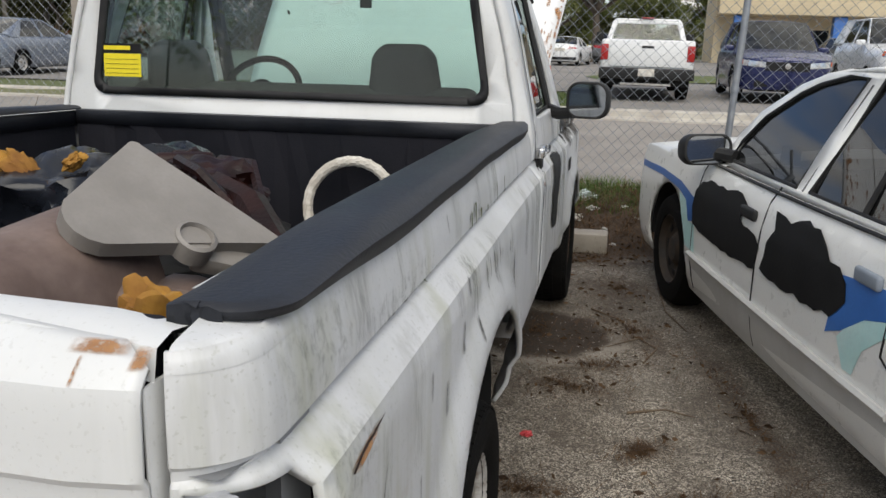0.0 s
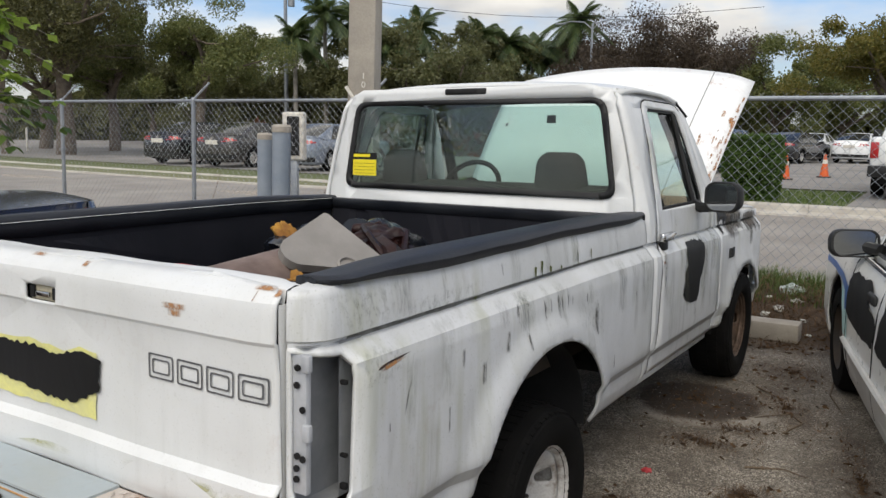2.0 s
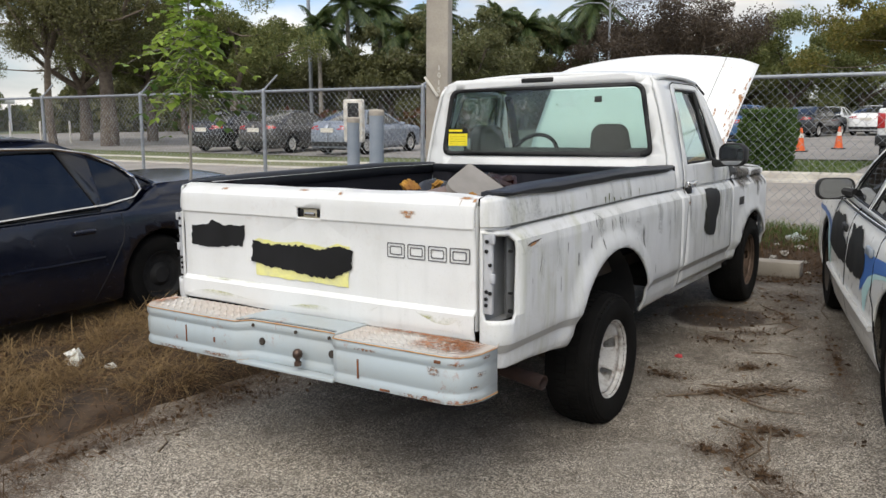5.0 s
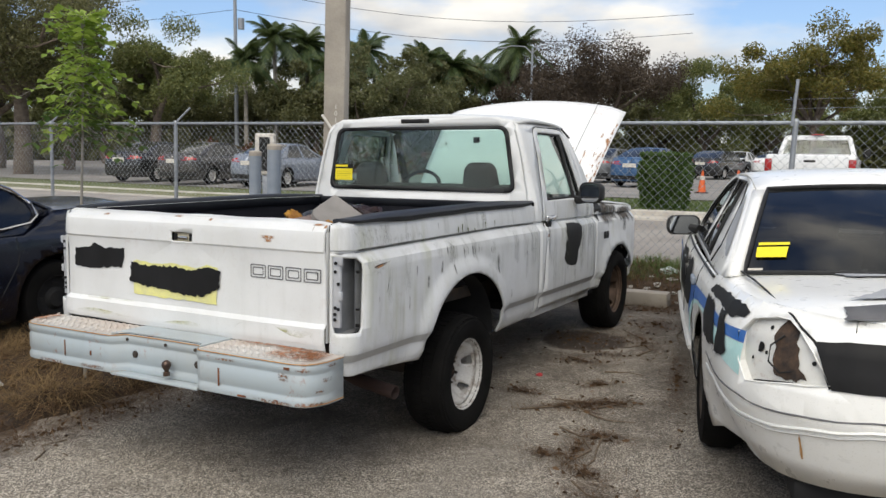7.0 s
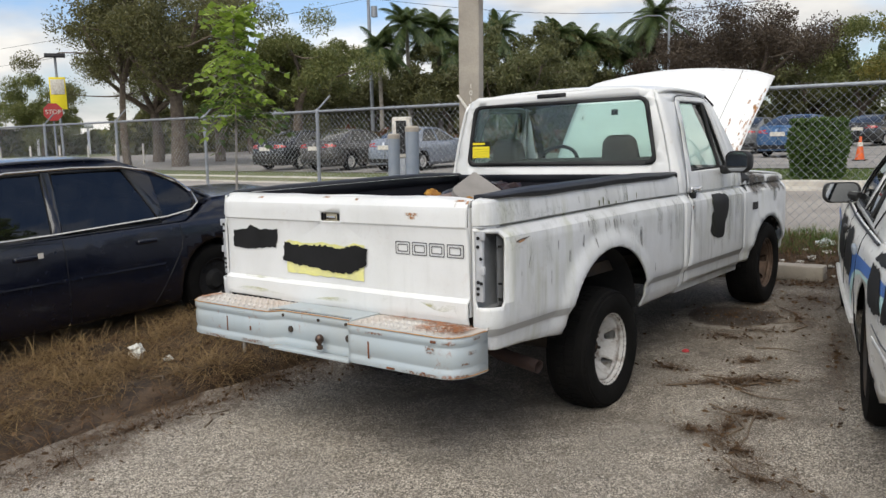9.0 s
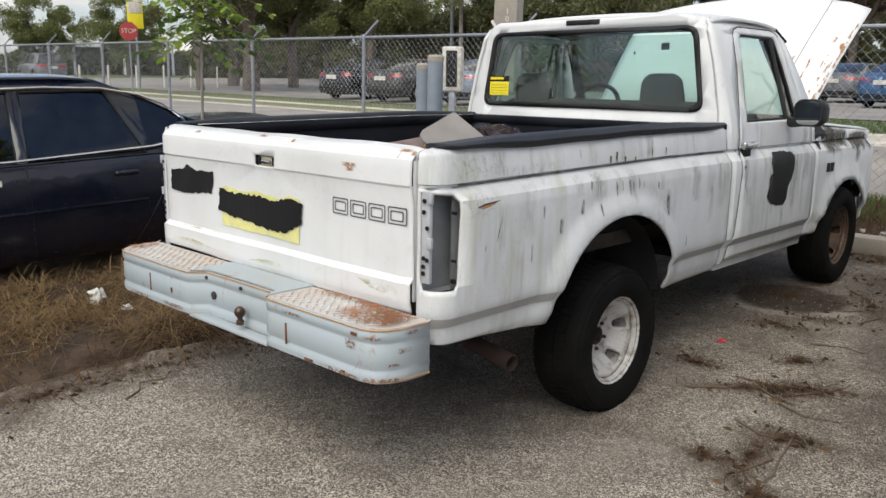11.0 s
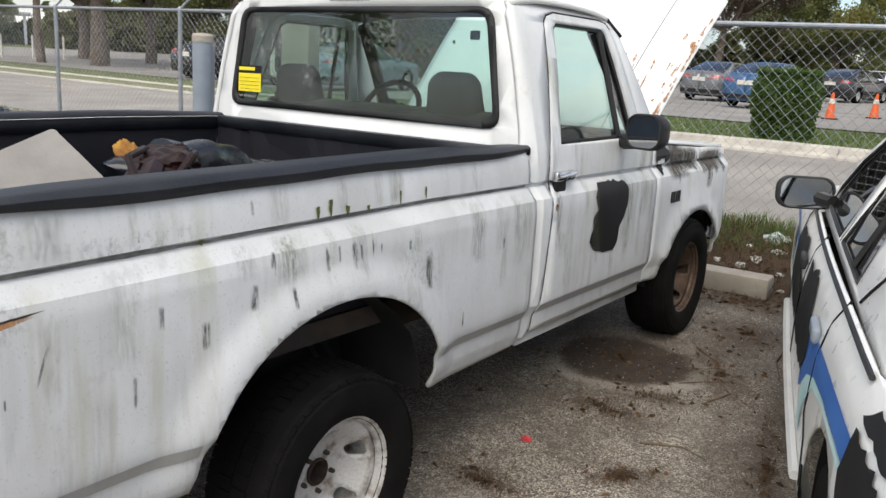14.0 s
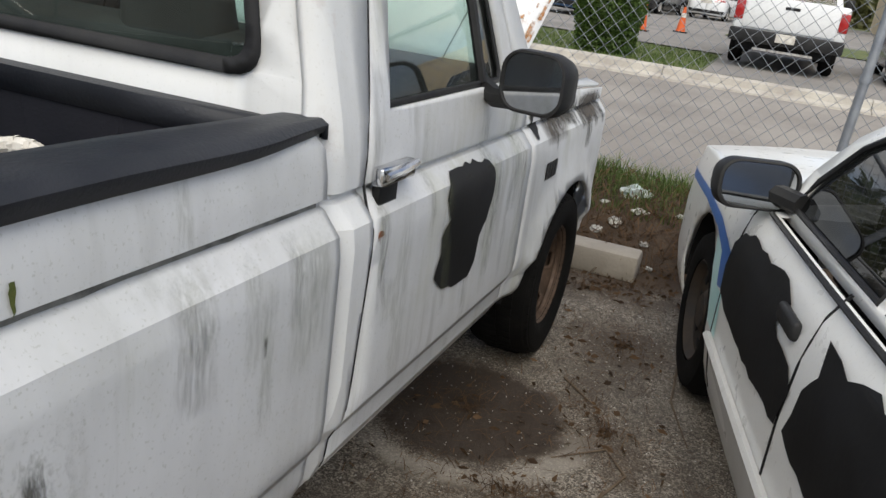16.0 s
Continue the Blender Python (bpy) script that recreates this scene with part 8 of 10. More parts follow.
MID = dict(back=-1.0, front=3.75, w=0.89, wb=2.75, roof=1.46, belt=0.96, deck=1.07, hood=0.97, nose=0.8, r=0.32, wsb=2.35, wst=1.4, rt=0.45, rb=-0.55, xb=0.82, xt=0.58, pil=(1.0, 1.07), arch=0.37, floor=0.18, rim=alloy)
SUV = dict(back=-0.9, front=3.75, w=0.92, wb=2.7, roof=1.70, belt=1.06, deck=1.12, hood=1.05, nose=0.9, r=0.35, wsb=2.4, wst=1.55, rt=-0.55, rb=-0.86, xb=0.86, xt=0.66, pil=(1.0, 1.07), arch=0.4, floor=0.24, rim=alloy, quarter=0.1,
           inset=[(0.18, 0.1), (0.26, 0.04), (0.4, 0), (0.8, 0), (1.0, 0.03), (1.1, 0.08)])
p_black = car_paint("black_car_paint", (0.012, 0.012, 0.013), 0.2, (0.1, 0.1, 0.1), 0.08, coat=0.6)
p_brown = car_paint("grey_brown_car_paint", (0.05, 0.046, 0.042), 0.25, (0.2, 0.19, 0.17), 0.08, coat=0.6, metal=0.3)
p_silver = car_paint("silver_blue_car_paint", (0.2, 0.23, 0.28), 0.25, (0.3, 0.3, 0.3), 0.08, coat=0.6, metal=0.3)
p_navy2 = car_paint("deep_blue_car_paint", (0.008, 0.014, 0.075), 0.25, (0.1, 0.1, 0.12), 0.1, coat=0.5, metal=0.2)
p_blue = car_paint("blue_car_paint", (0.03, 0.09, 0.2), 0.25, (0.2, 0.2, 0.2), 0.08, coat=0.6, metal=0.2)
p_white = car_paint("white_car_paint", (0.75, 0.76, 0.76), 0.25, (0.5, 0.5, 0.48), 0.08, coat=0.5)
p_grey = car_paint("grey_car_paint", (0.14, 0.145, 0.15), 0.25, (0.2, 0.2, 0.2), 0.08, coat=0.6, metal=0.3)
far_car("silver-blue sedan parked behind the fence", MID, p_silver, pose(-15.1, 17.15, 0.31 + rise(-15.1, 17.15), 0, 0, 4))
far_car("dark grey-brown sedan parked behind the fence", MID, p_brown, pose(-18.25, 16.95, 0.31 + rise(-18.25, 16.95), 0, 0, 5))
far_car("black sedan parked behind the fence", MID, p_black, pose(-20.95, 17.0, 0.31 + rise(-20.95, 17.0), 0, 0, 6))
far_car("deep blue sport utility car parked across the road", SUV, p_navy2, pose(4.38, 19.6, 0.31 + rise(4.38, 19.6), 0, 0, 180), face=True)
BIG = dict(SUV, nose=1.12, hood=1.22, belt=1.24, deck=1.2, roof=1.85, r=0.38)
far_car("silver-white sport utility car parked across the road", BIG, p_white, pose(7.35, 20.9, 0.31 + rise(7.35, 20.9), 0, 0, 180), face=True)
far_car("dark sedan parked behind the row of cars", MID, p_black, pose(8.3, 28.2, 0.31 + rise(8.3, 28.2), 0, 0, 172), face=True)
far_car("blue compact car parked across the lawn", MID, p_blue, pose(-4.8, 26.0, 0.31 + rise(-4.8, 26.0), 0, 0, -8))
far_car("grey sedan in the far lot", MID, p_grey, pose(-7.6, 30.0, 0.31 + rise(-7.6, 30.0), 0, 0, -8))
far_car("black sedan in the far lot", MID, p_black, pose(-4.6, 38.8, 0.31 + rise(-4.6, 38.8), 0, 0, -14))
far_car("white sedan in the far lot", MID, p_white, pose(-4.3, 45.0, 0.31 + rise(-4.3, 45.0), 0, 0, -6))
far_car("white hatchback in the far lot", MID, p_white, pose(-1.9, 42.0, 0.31 + rise(-1.9, 42.0), 0, 0, -8))
far_car("grey car in the far lot", SUV, p_grey, pose(0.4, 47.0, 0.31 + rise(0.4, 47.0), 0, 0, -14))
far_car("silver car in the far lot", MID, p_silver, pose(-6.2, 47.0, 0.31 + rise(-6.2, 47.0), 0, 0, 0))
far_car("grey car on the far road", SUV, p_grey, pose(-50.5, 17.6, 0.31 + rise(-50.5, 17.6), 0, 0, 85))

# white crew pickup across the road
wp = thing("pickup_truck", "white pickup truck with dark rear bumper, parked across the road", "pickup truck", pose(1.63, 15.55, 0.31 + rise(1.63, 15.55)))
part("bed", box(-0.92, 0.92, 0, 2.0, 0.62, 1.22, 0.06, 3), p_white, wp, "white bed box")
part("tailgate", box(-0.76, 0.76, -0.025, 0.02, 0.68, 1.20, 0.02), p_white, wp)
part("gate_handle", box(-0.12, 0.12, -0.035, -0.02, 1.05, 1.10, 0.008), trim_black, wp, "black gate handle")
part("bed_opening", box(-0.72, 0.72, 0.08, 1.9, 1.20, 1.225), interior_black, wp)
for s in (1, -1):
    part("tail_lamp", box(*sorted((s * 0.775, s * 0.925)), -0.02, 0.08, 0.80, 1.12, 0.02), lamp_red, wp, "red tail lamp")
    part("front_body", box(*sorted((s * 0.0, s * 0.93)), 2.05, 5.3, 0.55, 1.14, 0.08, 3), p_white, wp)
    for y in (1.1, 4.6):
        car_wheel(wp, s * 0.80, y, 0.38, 0.25, s, alloy, "black tyre")
part("rear_bumper", box(-0.94, 0.94, -0.16, 0.02, 0.44, 0.66, 0.03), trim_black, wp, "dark grey rear bumper")
part("plate_bar", box(-0.16, 0.16, -0.175, -0.16, 0.50, 0.65, 0.004), white_rope, wp, "blank white plate")
part("underbody", box(-0.8, 0.8, 0.1, 5.0, 0.30, 0.6), interior_black, wp)
part("hitch", box(-0.5, 0.5, -0.1, 0.0, 0.32, 0.36, 0.01), alloy, wp)
cab_rim = [(-0.90, 1.14), (0.90, 1.14), (0.76, 1.62), (0.70, 1.68), (-0.70, 1.68), (-0.76, 1.62)]
part("cab_back", panel([cab_rim, [(-0.76, 1.24), (0.76, 1.24), (0.66, 1.58), (-0.66, 1.58)]], [], [1.3, 1.5], lambda u, v: (u, 2.05 + 0.35 * (v - 1.14), v)), p_white, wp, "", 30, 0.03)
part("rear_window", panel([[(-0.76, 1.24), (0.76, 1.24), (0.66, 1.58), (-0.66, 1.58)]], [], [], lambda u, v: (u, 2.06 + 0.35 * (v - 1.14), v)), glass_clear, wp)
part("cab_roof", box(-0.70, 0.70, 2.22, 3.9, 1.62, 1.69, 0.04, 3), p_white, wp)
part("brake_light", box(-0.14, 0.14, 2.18, 2.26, 1.69, 1.72, 0.01), lamp_red, wp, "red high brake light")
for s in (1, -1):
    part("cab_side", panel([[(2.1, 1.12), (4.4, 1.12), (3.9, 1.64), (2.25, 1.64)]], [], [], lambda u, v: (0.91 - 0.36 * (v - 1.12), u, v)) if s > 0 else mirror_x(panel([[(2.1, 1.12), (4.4, 1.12), (3.9, 1.64), (2.25, 1.64)]], [], [], lambda u, v: (0.91 - 0.36 * (v - 1.12), u, v))), glass_far, wp)
    part("mirror", moved(box(-0.09, 0.09, -0.06, 0.06, -0.12, 0.12, 0.03, 2), pose(s * 1.08, 3.9, 1.28)), trim_black, wp)


def cone(x, y):
    c = thing("traffic_cone", "orange traffic cone standing on the far lot", "cone", pose(x, y, 0.31 + rise(x, y)), "traffic cones")
    part("base", box(-0.19, 0.19, -0.19, 0.19, 0, 0.035, 0.01), trim_black, c)
    part("body", lathe([(0.03, 0.15), (0.05, 0.13), (0.70, 0.03), (0.71, 0.0)], 18, "Z"), cone_orange, c, "orange body")
    part("band", lathe([(0.42, 0.079), (0.42, 0.083), (0.54, 0.064), (0.54, 0.060)], 18, "Z"), white_rope, c, "white band")
    return c


cone(-1.9, 22.5)
cone(-1.15, 24.8)
for i, (x, y) in enumerate(((-2.25, 52.7), (-1.2, 52.9), (-0.85, 52.0))):
    b = thing("bollard", "short yellow bollard in the far lot", "bollard", pose(x, y, 0.31 + rise(x, y)), "yellow bollards")
    part("pipe", lathe([(0, 0.14), (0.98, 0.14), (1.05, 0.09), (1.08, 0)], 14, "Z"), yellow_vinyl, b)
# island of grass in the far lot
solo("lawn_island", grid(lin(-1, 1, 14), lin(0, 1, 5), lambda u, v: (3.1 + u * 3.2 * (0.4 + 0.6 * math.sin(math.pi * (0.1 + 0.8 * v))), 24.5 + 6 * v, 0.33 + rise(3.1, 20) + 0.05 * u + 0.03 * math.sin(math.pi * v))), lawn_mat, "small grass island in the far lot", "lawn", kind="structure")


# clipped hedge
def hedge(x, y, w, d, h, seed, z0=0.29):
    rnd = random.Random(seed)
    me_bm = bmesh.new()
    join(me_bm, box(-w / 2 + 0.12, w / 2 - 0.12, -d / 2 + 0.12, d / 2 - 0.12, 0, h - 0.1, 0.12, 3))
    hd = thing("hedge", "dense clipped green box hedge behind the fence", "hedge", pose(x, y, z0))
    part("core", me_bm, hedge_core, hd)
    verts, faces = [], []
    for i in range(13000):
        f = rnd.random()
        bw = 0.86 + 0.14 * min(1, 1.3 * rnd.random())
        if f < 0.22:
            p = Vector((rnd.uniform(-w / 2, w / 2), rnd.uniform(-d / 2, d / 2), h + rnd.gauss(0, 0.025)))
        else:
            a = rnd.random()
            zz = rnd.uniform(0.0, h)
            sq = 1.0 - 0.16 * max(0, zz / h - 0.8) / 0.2 - 0.42 * max(0, 0.45 - zz / h) + 0.03 * math.sin(zz * 9 + 1)
            if a < 0.6:
                p = Vector((rnd.uniform(-w / 2, w / 2) * sq, (-d / 2 if a < 0.45 else d / 2) * sq + rnd.gauss(0, 0.025), zz))
            else:
                p = Vector(((-w / 2 if a < 0.8 else w / 2) * sq + rnd.gauss(0, 0.025), rnd.uniform(-d / 2, d / 2) * sq, zz))
        leaf_quad(verts, faces, p, rnd, 0.035, 0.02)
    leaf_part("foliage", verts, faces, hedge_leaf, hd)
    return hd


def leaf_quad(verts, faces, p, rnd, ln, wd, up=None):
    d = Vector((rnd.gauss(0, 1), rnd.gauss(0, 1), rnd.gauss(0, 1) if up is None else up)).normalized()
    s = d.cross(Vector((rnd.gauss(0, 1), rnd.gauss(0, 1), rnd.gauss(0, 1)))).normalized() * wd
    k = len(verts)
    d = d * ln
    verts += [tuple(p - d), tuple(p + s), tuple(p + d), tuple(p - s)]
    faces.append((k, k + 1, k + 2, k + 3))


def leaf_part(name, verts, faces, mat, parent, label=""):
    me = bpy.data.meshes.new(name)
    me.from_pydata(verts, [], faces)
    me.materials.append(mat)
    ob = new(name, me)
    ob.parent = parent
    ob["kind"] = "stuff"
    if label:
        ob["label"] = label
    return ob


hedge(-1.24, 14.45, 0.98, 1.0, 1.2, 5, 0.29 + rise(-1.24, 14.45))


# ==== trees ====
def limb(bm, a, b, r0, r1, rnd, bend=0.1, n=5):
    pts = []
    d = b - a
    o = Vector((rnd.gauss(0, 1), rnd.gauss(0, 1), rnd.gauss(0, 0.5))) * d.length * bend
    for i in range(n + 1):
        t = i / n
        pts.append(a.lerp(b, t) + o * math.sin(math.pi * t))
    join(bm, tube(pts, r0, 6, r1))
    return pts


def broad_tree(label, m, h, crown_w, crown_h, trunk_r, leaf, n_leaf, seed, ln=0.22, forks=5, base=0.35, gaps=0.25, bark_m=None, bare=0.0):
    """A tapered trunk, forked limbs and a crown of leaf clumps with gaps."""
    rnd = random.Random(seed)
    t = thing("tree", label, "tree", m, "trees beyond the road")
    bm = bmesh.new()
    fork = Vector((rnd.uniform(-0.3, 0.3), rnd.uniform(-0.3, 0.3), h * base))
    limb(bm, Vector((0, 0, -0.1)), fork, trunk_r, trunk_r * 0.7, rnd, 0.05)
    tips = []
    for i in range(forks):
        a = 2 * math.pi * (i + rnd.uniform(-0.3, 0.3)) / forks
        rad = crown_w / 2 * rnd.uniform(0.35, 0.75)
        e = Vector((rad * math.cos(a), rad * math.sin(a), h - crown_h * rnd.uniform(0.3, 0.7)))
        pts = limb(bm, fork, e, trunk_r * 0.5, trunk_r * 0.15, rnd, 0.12)
        for j in range(4):
            s = pts[rnd.randint(2, len(pts) - 1)]
            e2 = s + Vector((rnd.gauss(0, 1), rnd.gauss(0, 1), rnd.uniform(-0.1, 0.9))) * crown_w * 0.16
            limb(bm, s, e2, trunk_r * 0.16, trunk_r * 0.04, rnd, 0.15, 3)
            tips.append(e2)
        tips.append(e)
    part("trunk", bm, bark_m or bark, t, "branching trunk", 60)
    clumps = []
    for i in range(int(46)):
        if i < len(tips):
            c = tips[i]
        else:
            a, rr = rnd.uniform(0, 2 * math.pi), math.sqrt(rnd.random())
            zz = rnd.random()
            w = math.sqrt(max(0.05, 1 - (2 * zz - 0.8) ** 2 / 1.6))
            c = Vector((crown_w / 2 * rr * w * math.cos(a), crown_w / 2 * rr * w * math.sin(a), h - crown_h * (1 - zz)))
        clumps.append((c, crown_w * rnd.uniform(0.07, 0.14)))
    verts, faces = [], []
    for i in range(n_leaf):
        c, r = clumps[rnd.randrange(len(clumps))]
        v = Vector((rnd.gauss(0, 1), rnd.gauss(0, 1), rnd.gauss(0, 0.6)))
        v = v.normalized() * (rnd.random() ** 0.4) * r
        leaf_quad(verts, faces, c + v, rnd, ln * rnd.uniform(0.6, 1.2), ln * 0.42)
    leaf_part("crown", verts, faces, leaf, t, "leafy crown with gaps")
    return t


def palm_tree(label, m, h, seed, fr=3.0, n_fr=26):
    rnd = random.Random(seed)
    t = thing("palm_tree", label, "palm tree", m, "palms beyond the road")
    part("trunk", tube([(0.25 * math.sin(i * 0.5) * 0.3, 0, h * i / 8 - 0.1 * (i == 0)) for i in range(9)], 0.2, 10, 0.13), palm_bark, t, "slim pale trunk", 60)
    top = Vector((0.25 * math.sin(4) * 0.3, 0, h))
    verts, faces = [], []
    for i in range(n_fr):
        a = 2 * math.pi * (i + rnd.uniform(-0.3, 0.3)) / n_fr
        el = rnd.uniform(-0.35, 1.2)
        L = fr * rnd.uniform(0.8, 1.1)
        d = Vector((math.cos(a), math.sin(a), 0))
        side = Vector((-d.y, d.x, 0))
        prev = top
        for k in range(1, 15):
            s = k / 14
            p = top + d * (L * s * math.cos(el) + 0.0) + Vector((0, 0, L * (math.sin(el) * s - 0.55 * s * s * (1.1 - 0.3 * math.sin(el)))))
            q = (p - prev)
            for sg in (1, -1):
                lf = 0.62 * math.sin(math.pi * (0.12 + 0.8 * s)) * fr / 2.6
                droop = Vector((0, 0, -0.55 * lf))
                e = p + side * sg * lf * 0.8 + q * 1.0 + droop
                kk = len(verts)
                verts += [tuple(prev), tuple(p), tuple(e), tuple(prev + (e - p) * 0.9)]
                w = q * 0.32
                verts[-4:] = [tuple(p - w), tuple(p + w), tuple(e), tuple(e - w * 0.4)]
                faces.append((kk, kk + 1, kk + 2, kk + 3))
                e2 = p - q * 0.5 + side * sg * lf * 0.8 + q + droop
                kk = len(verts)
                verts += [tuple(p - q * 0.5 - w), tuple(p - q * 0.5 + w), tuple(e2), tuple(e2 - w * 0.4)]
                faces.append((kk, kk + 1, kk + 2, kk + 3))
            prev = p
    leaf_part("crown", verts, faces, palm_leaf, t, "feathered palm fronds")
    return t


def along(px_az, dist):
    """A place by bearing (degrees left of the y axis) and distance from the middle of the walk."""
    return (2.5 - math.sin(radians(px_az)) * dist, -3.0 + math.cos(radians(px_az)) * dist)


def place(az, dist, rz=0):
    x, y = along(az, dist)
    return pose(x, y, 0.3, 0, 0, rz)


# spreading tree group at the far end of the road
big = broad_tree("wide spreading tree with dense dark foliage and dry reddish twigs", place(56.3, 39), 10.8, 10.0, 7.4, 0.42, leaf_drab, 44000, 11, 0.078, 8, 0.3)
b2 = broad_tree("broad spreading tree with light green feathery crown", place(48.2, 38), 6.7, 6.2, 3.9, 0.30, leaf_mid, 36000, 12, 0.075, 7, 0.35)
copy_thing(big, place(57.5, 48, 130) @ Matrix.Scale(0.85, 4))
copy_thing(b2, place(53.5, 45, 200))
leafy = broad_tree("mixed dark green tree in the tree line", place(37, 60), 8.0, 9, 6.3, 0.3, leaf_dark, 30000, 13, 0.14, 5, 0.25)
scrub = broad_tree("thin greyish tree with fine bare twigs", place(32.6, 46), 7.6, 6.0, 5.4, 0.2, leaf_olive, 12000, 14, 0.12, 8, 0.2)
reddish = broad_tree("flat-topped dark tree with reddish brown pods and thin leaves", place(17.0, 60), 9.3, 11, 4.6, 0.33, leaf_brown, 34000, 15, 0.10, 8, 0.4)
copy_thing(reddish, place(20.5, 66, 80))
green = broad_tree("round green tree behind the far lot", place(10.0, 66), 8.3, 9, 6.3, 0.3, leaf_mid, 30000, 16, 0.13, 6, 0.25)
broad_tree("tall tree with olive and rusty orange foliage", place(3.4, 55), 10.4, 9.6, 6.8, 0.30, leaf_gold, 34000, 17, 0.11, 9, 0.3)
for az, d, rz in ((35, 66, 0), (30.5, 62, 50), (42.5, 68, 80), (47, 66, 120), (25.5, 70, 200), (22.5, 72, 30), (14, 76, 150), (51, 62, 10), (28, 66, 210), (38, 72, 260)):
    copy_thing(leafy, place(az, d, rz))
for az, d, rz in ((6, 74, 40), (0.5, 84, 90), (-5, 92, 180), (-12, 90, 60), (13, 80, 20), ):
    copy_thing(green, place(az, d, rz))
for az, d, rz in ((64, 82, 0), (69, 88, 60), (75, 84, 30), (80, 90, 130)):
    copy_thing(green, place(az, d, rz) @ Matrix.Scale(0.85, 4))
copy_thing(scrub, place(30.4, 50, 120))
pa = palm_tree("tall royal palm with feathery crown", place(40.0, 60) @ Matrix.Translation((0, 0, -1.2)), 10.4, 31)
for az, d, h in ((37.8, 62, 9.2), (42.0, 60, 7.6), (22.9, 66, 9.9), (24.0, 70, 8.2), (29.4, 64, 8.4), (27.6, 66, 8.2), (33.8, 62, 8.8), (25.9, 68, 8.0), (36.0, 60, 7.2)):
    x, y = along(az, d)
    o = copy_thing(pa, Matrix.Translation((x, y, 0.3 - (10.4 - h))) @ pose(0, 0, 0, 0, 0, az * 37))
# low shrubs closing the view under the trees
def shrub_row(az0, az1, d, n, h, leaf, seed):
    rnd = random.Random(seed)
    t = thing("shrub_row", "dense low shrubs under the trees", "shrubs", pose(0, 0, 0.25))
    verts, faces = [], []
    for i in range(n):
        az = rnd.uniform(az0, az1)
        x, y = along(az, d + rnd.uniform(-2, 2))
        z = h * rnd.random() ** 0.8 * (0.75 + 0.25 * math.sin(az * 1.3) * math.cos(az * 0.7))
        leaf_quad(verts, faces, Vector((x, y, z)), rnd, 0.45, 0.22)
    leaf_part("foliage", verts, faces, leaf, t)


shrub_row(-4, 16, 84, 14000, 4.2, leaf_dark, 51)
shrub_row(16, 60, 74, 20000, 5.0, leaf_dark, 52)
shrub_row(60, 95, 90, 10000, 3.2, leaf_mid, 53)
shrub_row(29, 46, 45, 2200, 1.6, leaf_red, 54)

# timber power pole with crossarm
up = thing("power_pole", "tall grey power pole with a crossarm and transformer", "pole", pose(-40.08, 43.28, 0.2))
part("shaft", tube([(0, 0, 0), (0, 0, 13.3)], 0.17, 10, 0.12), galvanized, up)
part("crossarm", moved(box(-1.25, 1.25, -0.06, 0.06, -0.07, 0.07, 0.01), pose(0, 0, 13.0, 0, 0, 45)), galvanized, up)
part("transformer", moved(lathe([(-0.4, 0), (-0.4, 0.25), (0.4, 0.25), (0.42, 0)], 14, "Z"), pose(0.3, 0.3, 10.6)), galvanized, up)
for k in (-1.1, -0.6, 1.1):
    part("insulator", moved(lathe([(0, 0.05), (0.2, 0.04), (0.22, 0)], 8, "Z"), pose(k * 0.7, k * 0.7, 13.07)), galvanized, up)
for k, (dz, x1, y1, z1) in enumerate(((13.2, 30, 60, 12), (13.2, -110, 30, 12), (11.6, 30, 60, 10.6), (11.6, -110, 30, 10))):
    pts = [(x1 * t, (y1 - 43) * t, dz + (z1 - dz) * t - 1.4 * math.sin(math.pi * t)) for t in lin(0, 1, 12)]
    part("wire", tube(pts, 0.018, 4), interior_black, up)
# street lamp with two arms
sl = thing("street_lamp", "two-armed grey street lamp beyond the trees", "street lamp", pose(*along(22.0, 58), 0.2))
part("mast", tube([(0, 0, 0), (0, 0, 8.8)], 0.1, 8, 0.07), galvanized, sl)
for s in (1, -1):
    part("arm", tube([(0, 0, 8.4), (s * 0.6, 0, 8.9), (s * 1.6, 0, 9.0), (s * 2.2, 0, 8.9)], 0.04, 6), galvanized, sl)
    part("head", box(*sorted((s * 2.0, s * 2.7)), -0.12, 0.12, 8.82, 8.92, 0.03), galvanized, sl)
# stop sign with lamp and yellow sign
ss = thing("stop_sign", "red octagonal stop sign on a post at the far corner", "sign", pose(-33.4, 14.6, 0.2, 0, 0, 62))
part("post", tube([(0, 0, 0), (0, 0, 3.1)], 0.04, 8), galvanized, ss)
part("plate", moved(lathe([(-0.01, 0), (-0.01, 0.42), (0.01, 0.42), (0.01, 0)], 8, "Y"), pose(0, -0.05, 2.72, 0, 22.5)), lamp_red, ss, "red octagon")
tc = bpy.data.curves.new("stop_text", "FONT")
tc.body, tc.size, tc.extrude, tc.align_x, tc.align_y = "STOP", 0.27, 0.003, "CENTER", "CENTER"
to = new("stop_text", tc)
to.data.materials.append(white_rope)
to.parent = ss
to.matrix_basis = pose(0, -0.07, 2.72, 90)
sp = thing("solar_sign", "tall post with solar panel and yellow school sign", "sign", pose(-35.0, 15.75, 0.2, 0, 0, 62))
part("post", tube([(0, 0, 0), (0, 0, 5.4)], 0.06, 8), galvanized, sp)
part("panel", moved(box(-0.45, 0.45, -0.3, 0.3, -0.03, 0.03, 0.01), pose(0, 0, 5.4, 20)), interior_black, sp, "dark solar panel")
part("sign_plate", box(-0.35, 0.35, -0.1, -0.07, 2.9, 4.4, 0.01), yellow_vinyl, sp, "yellow sign")
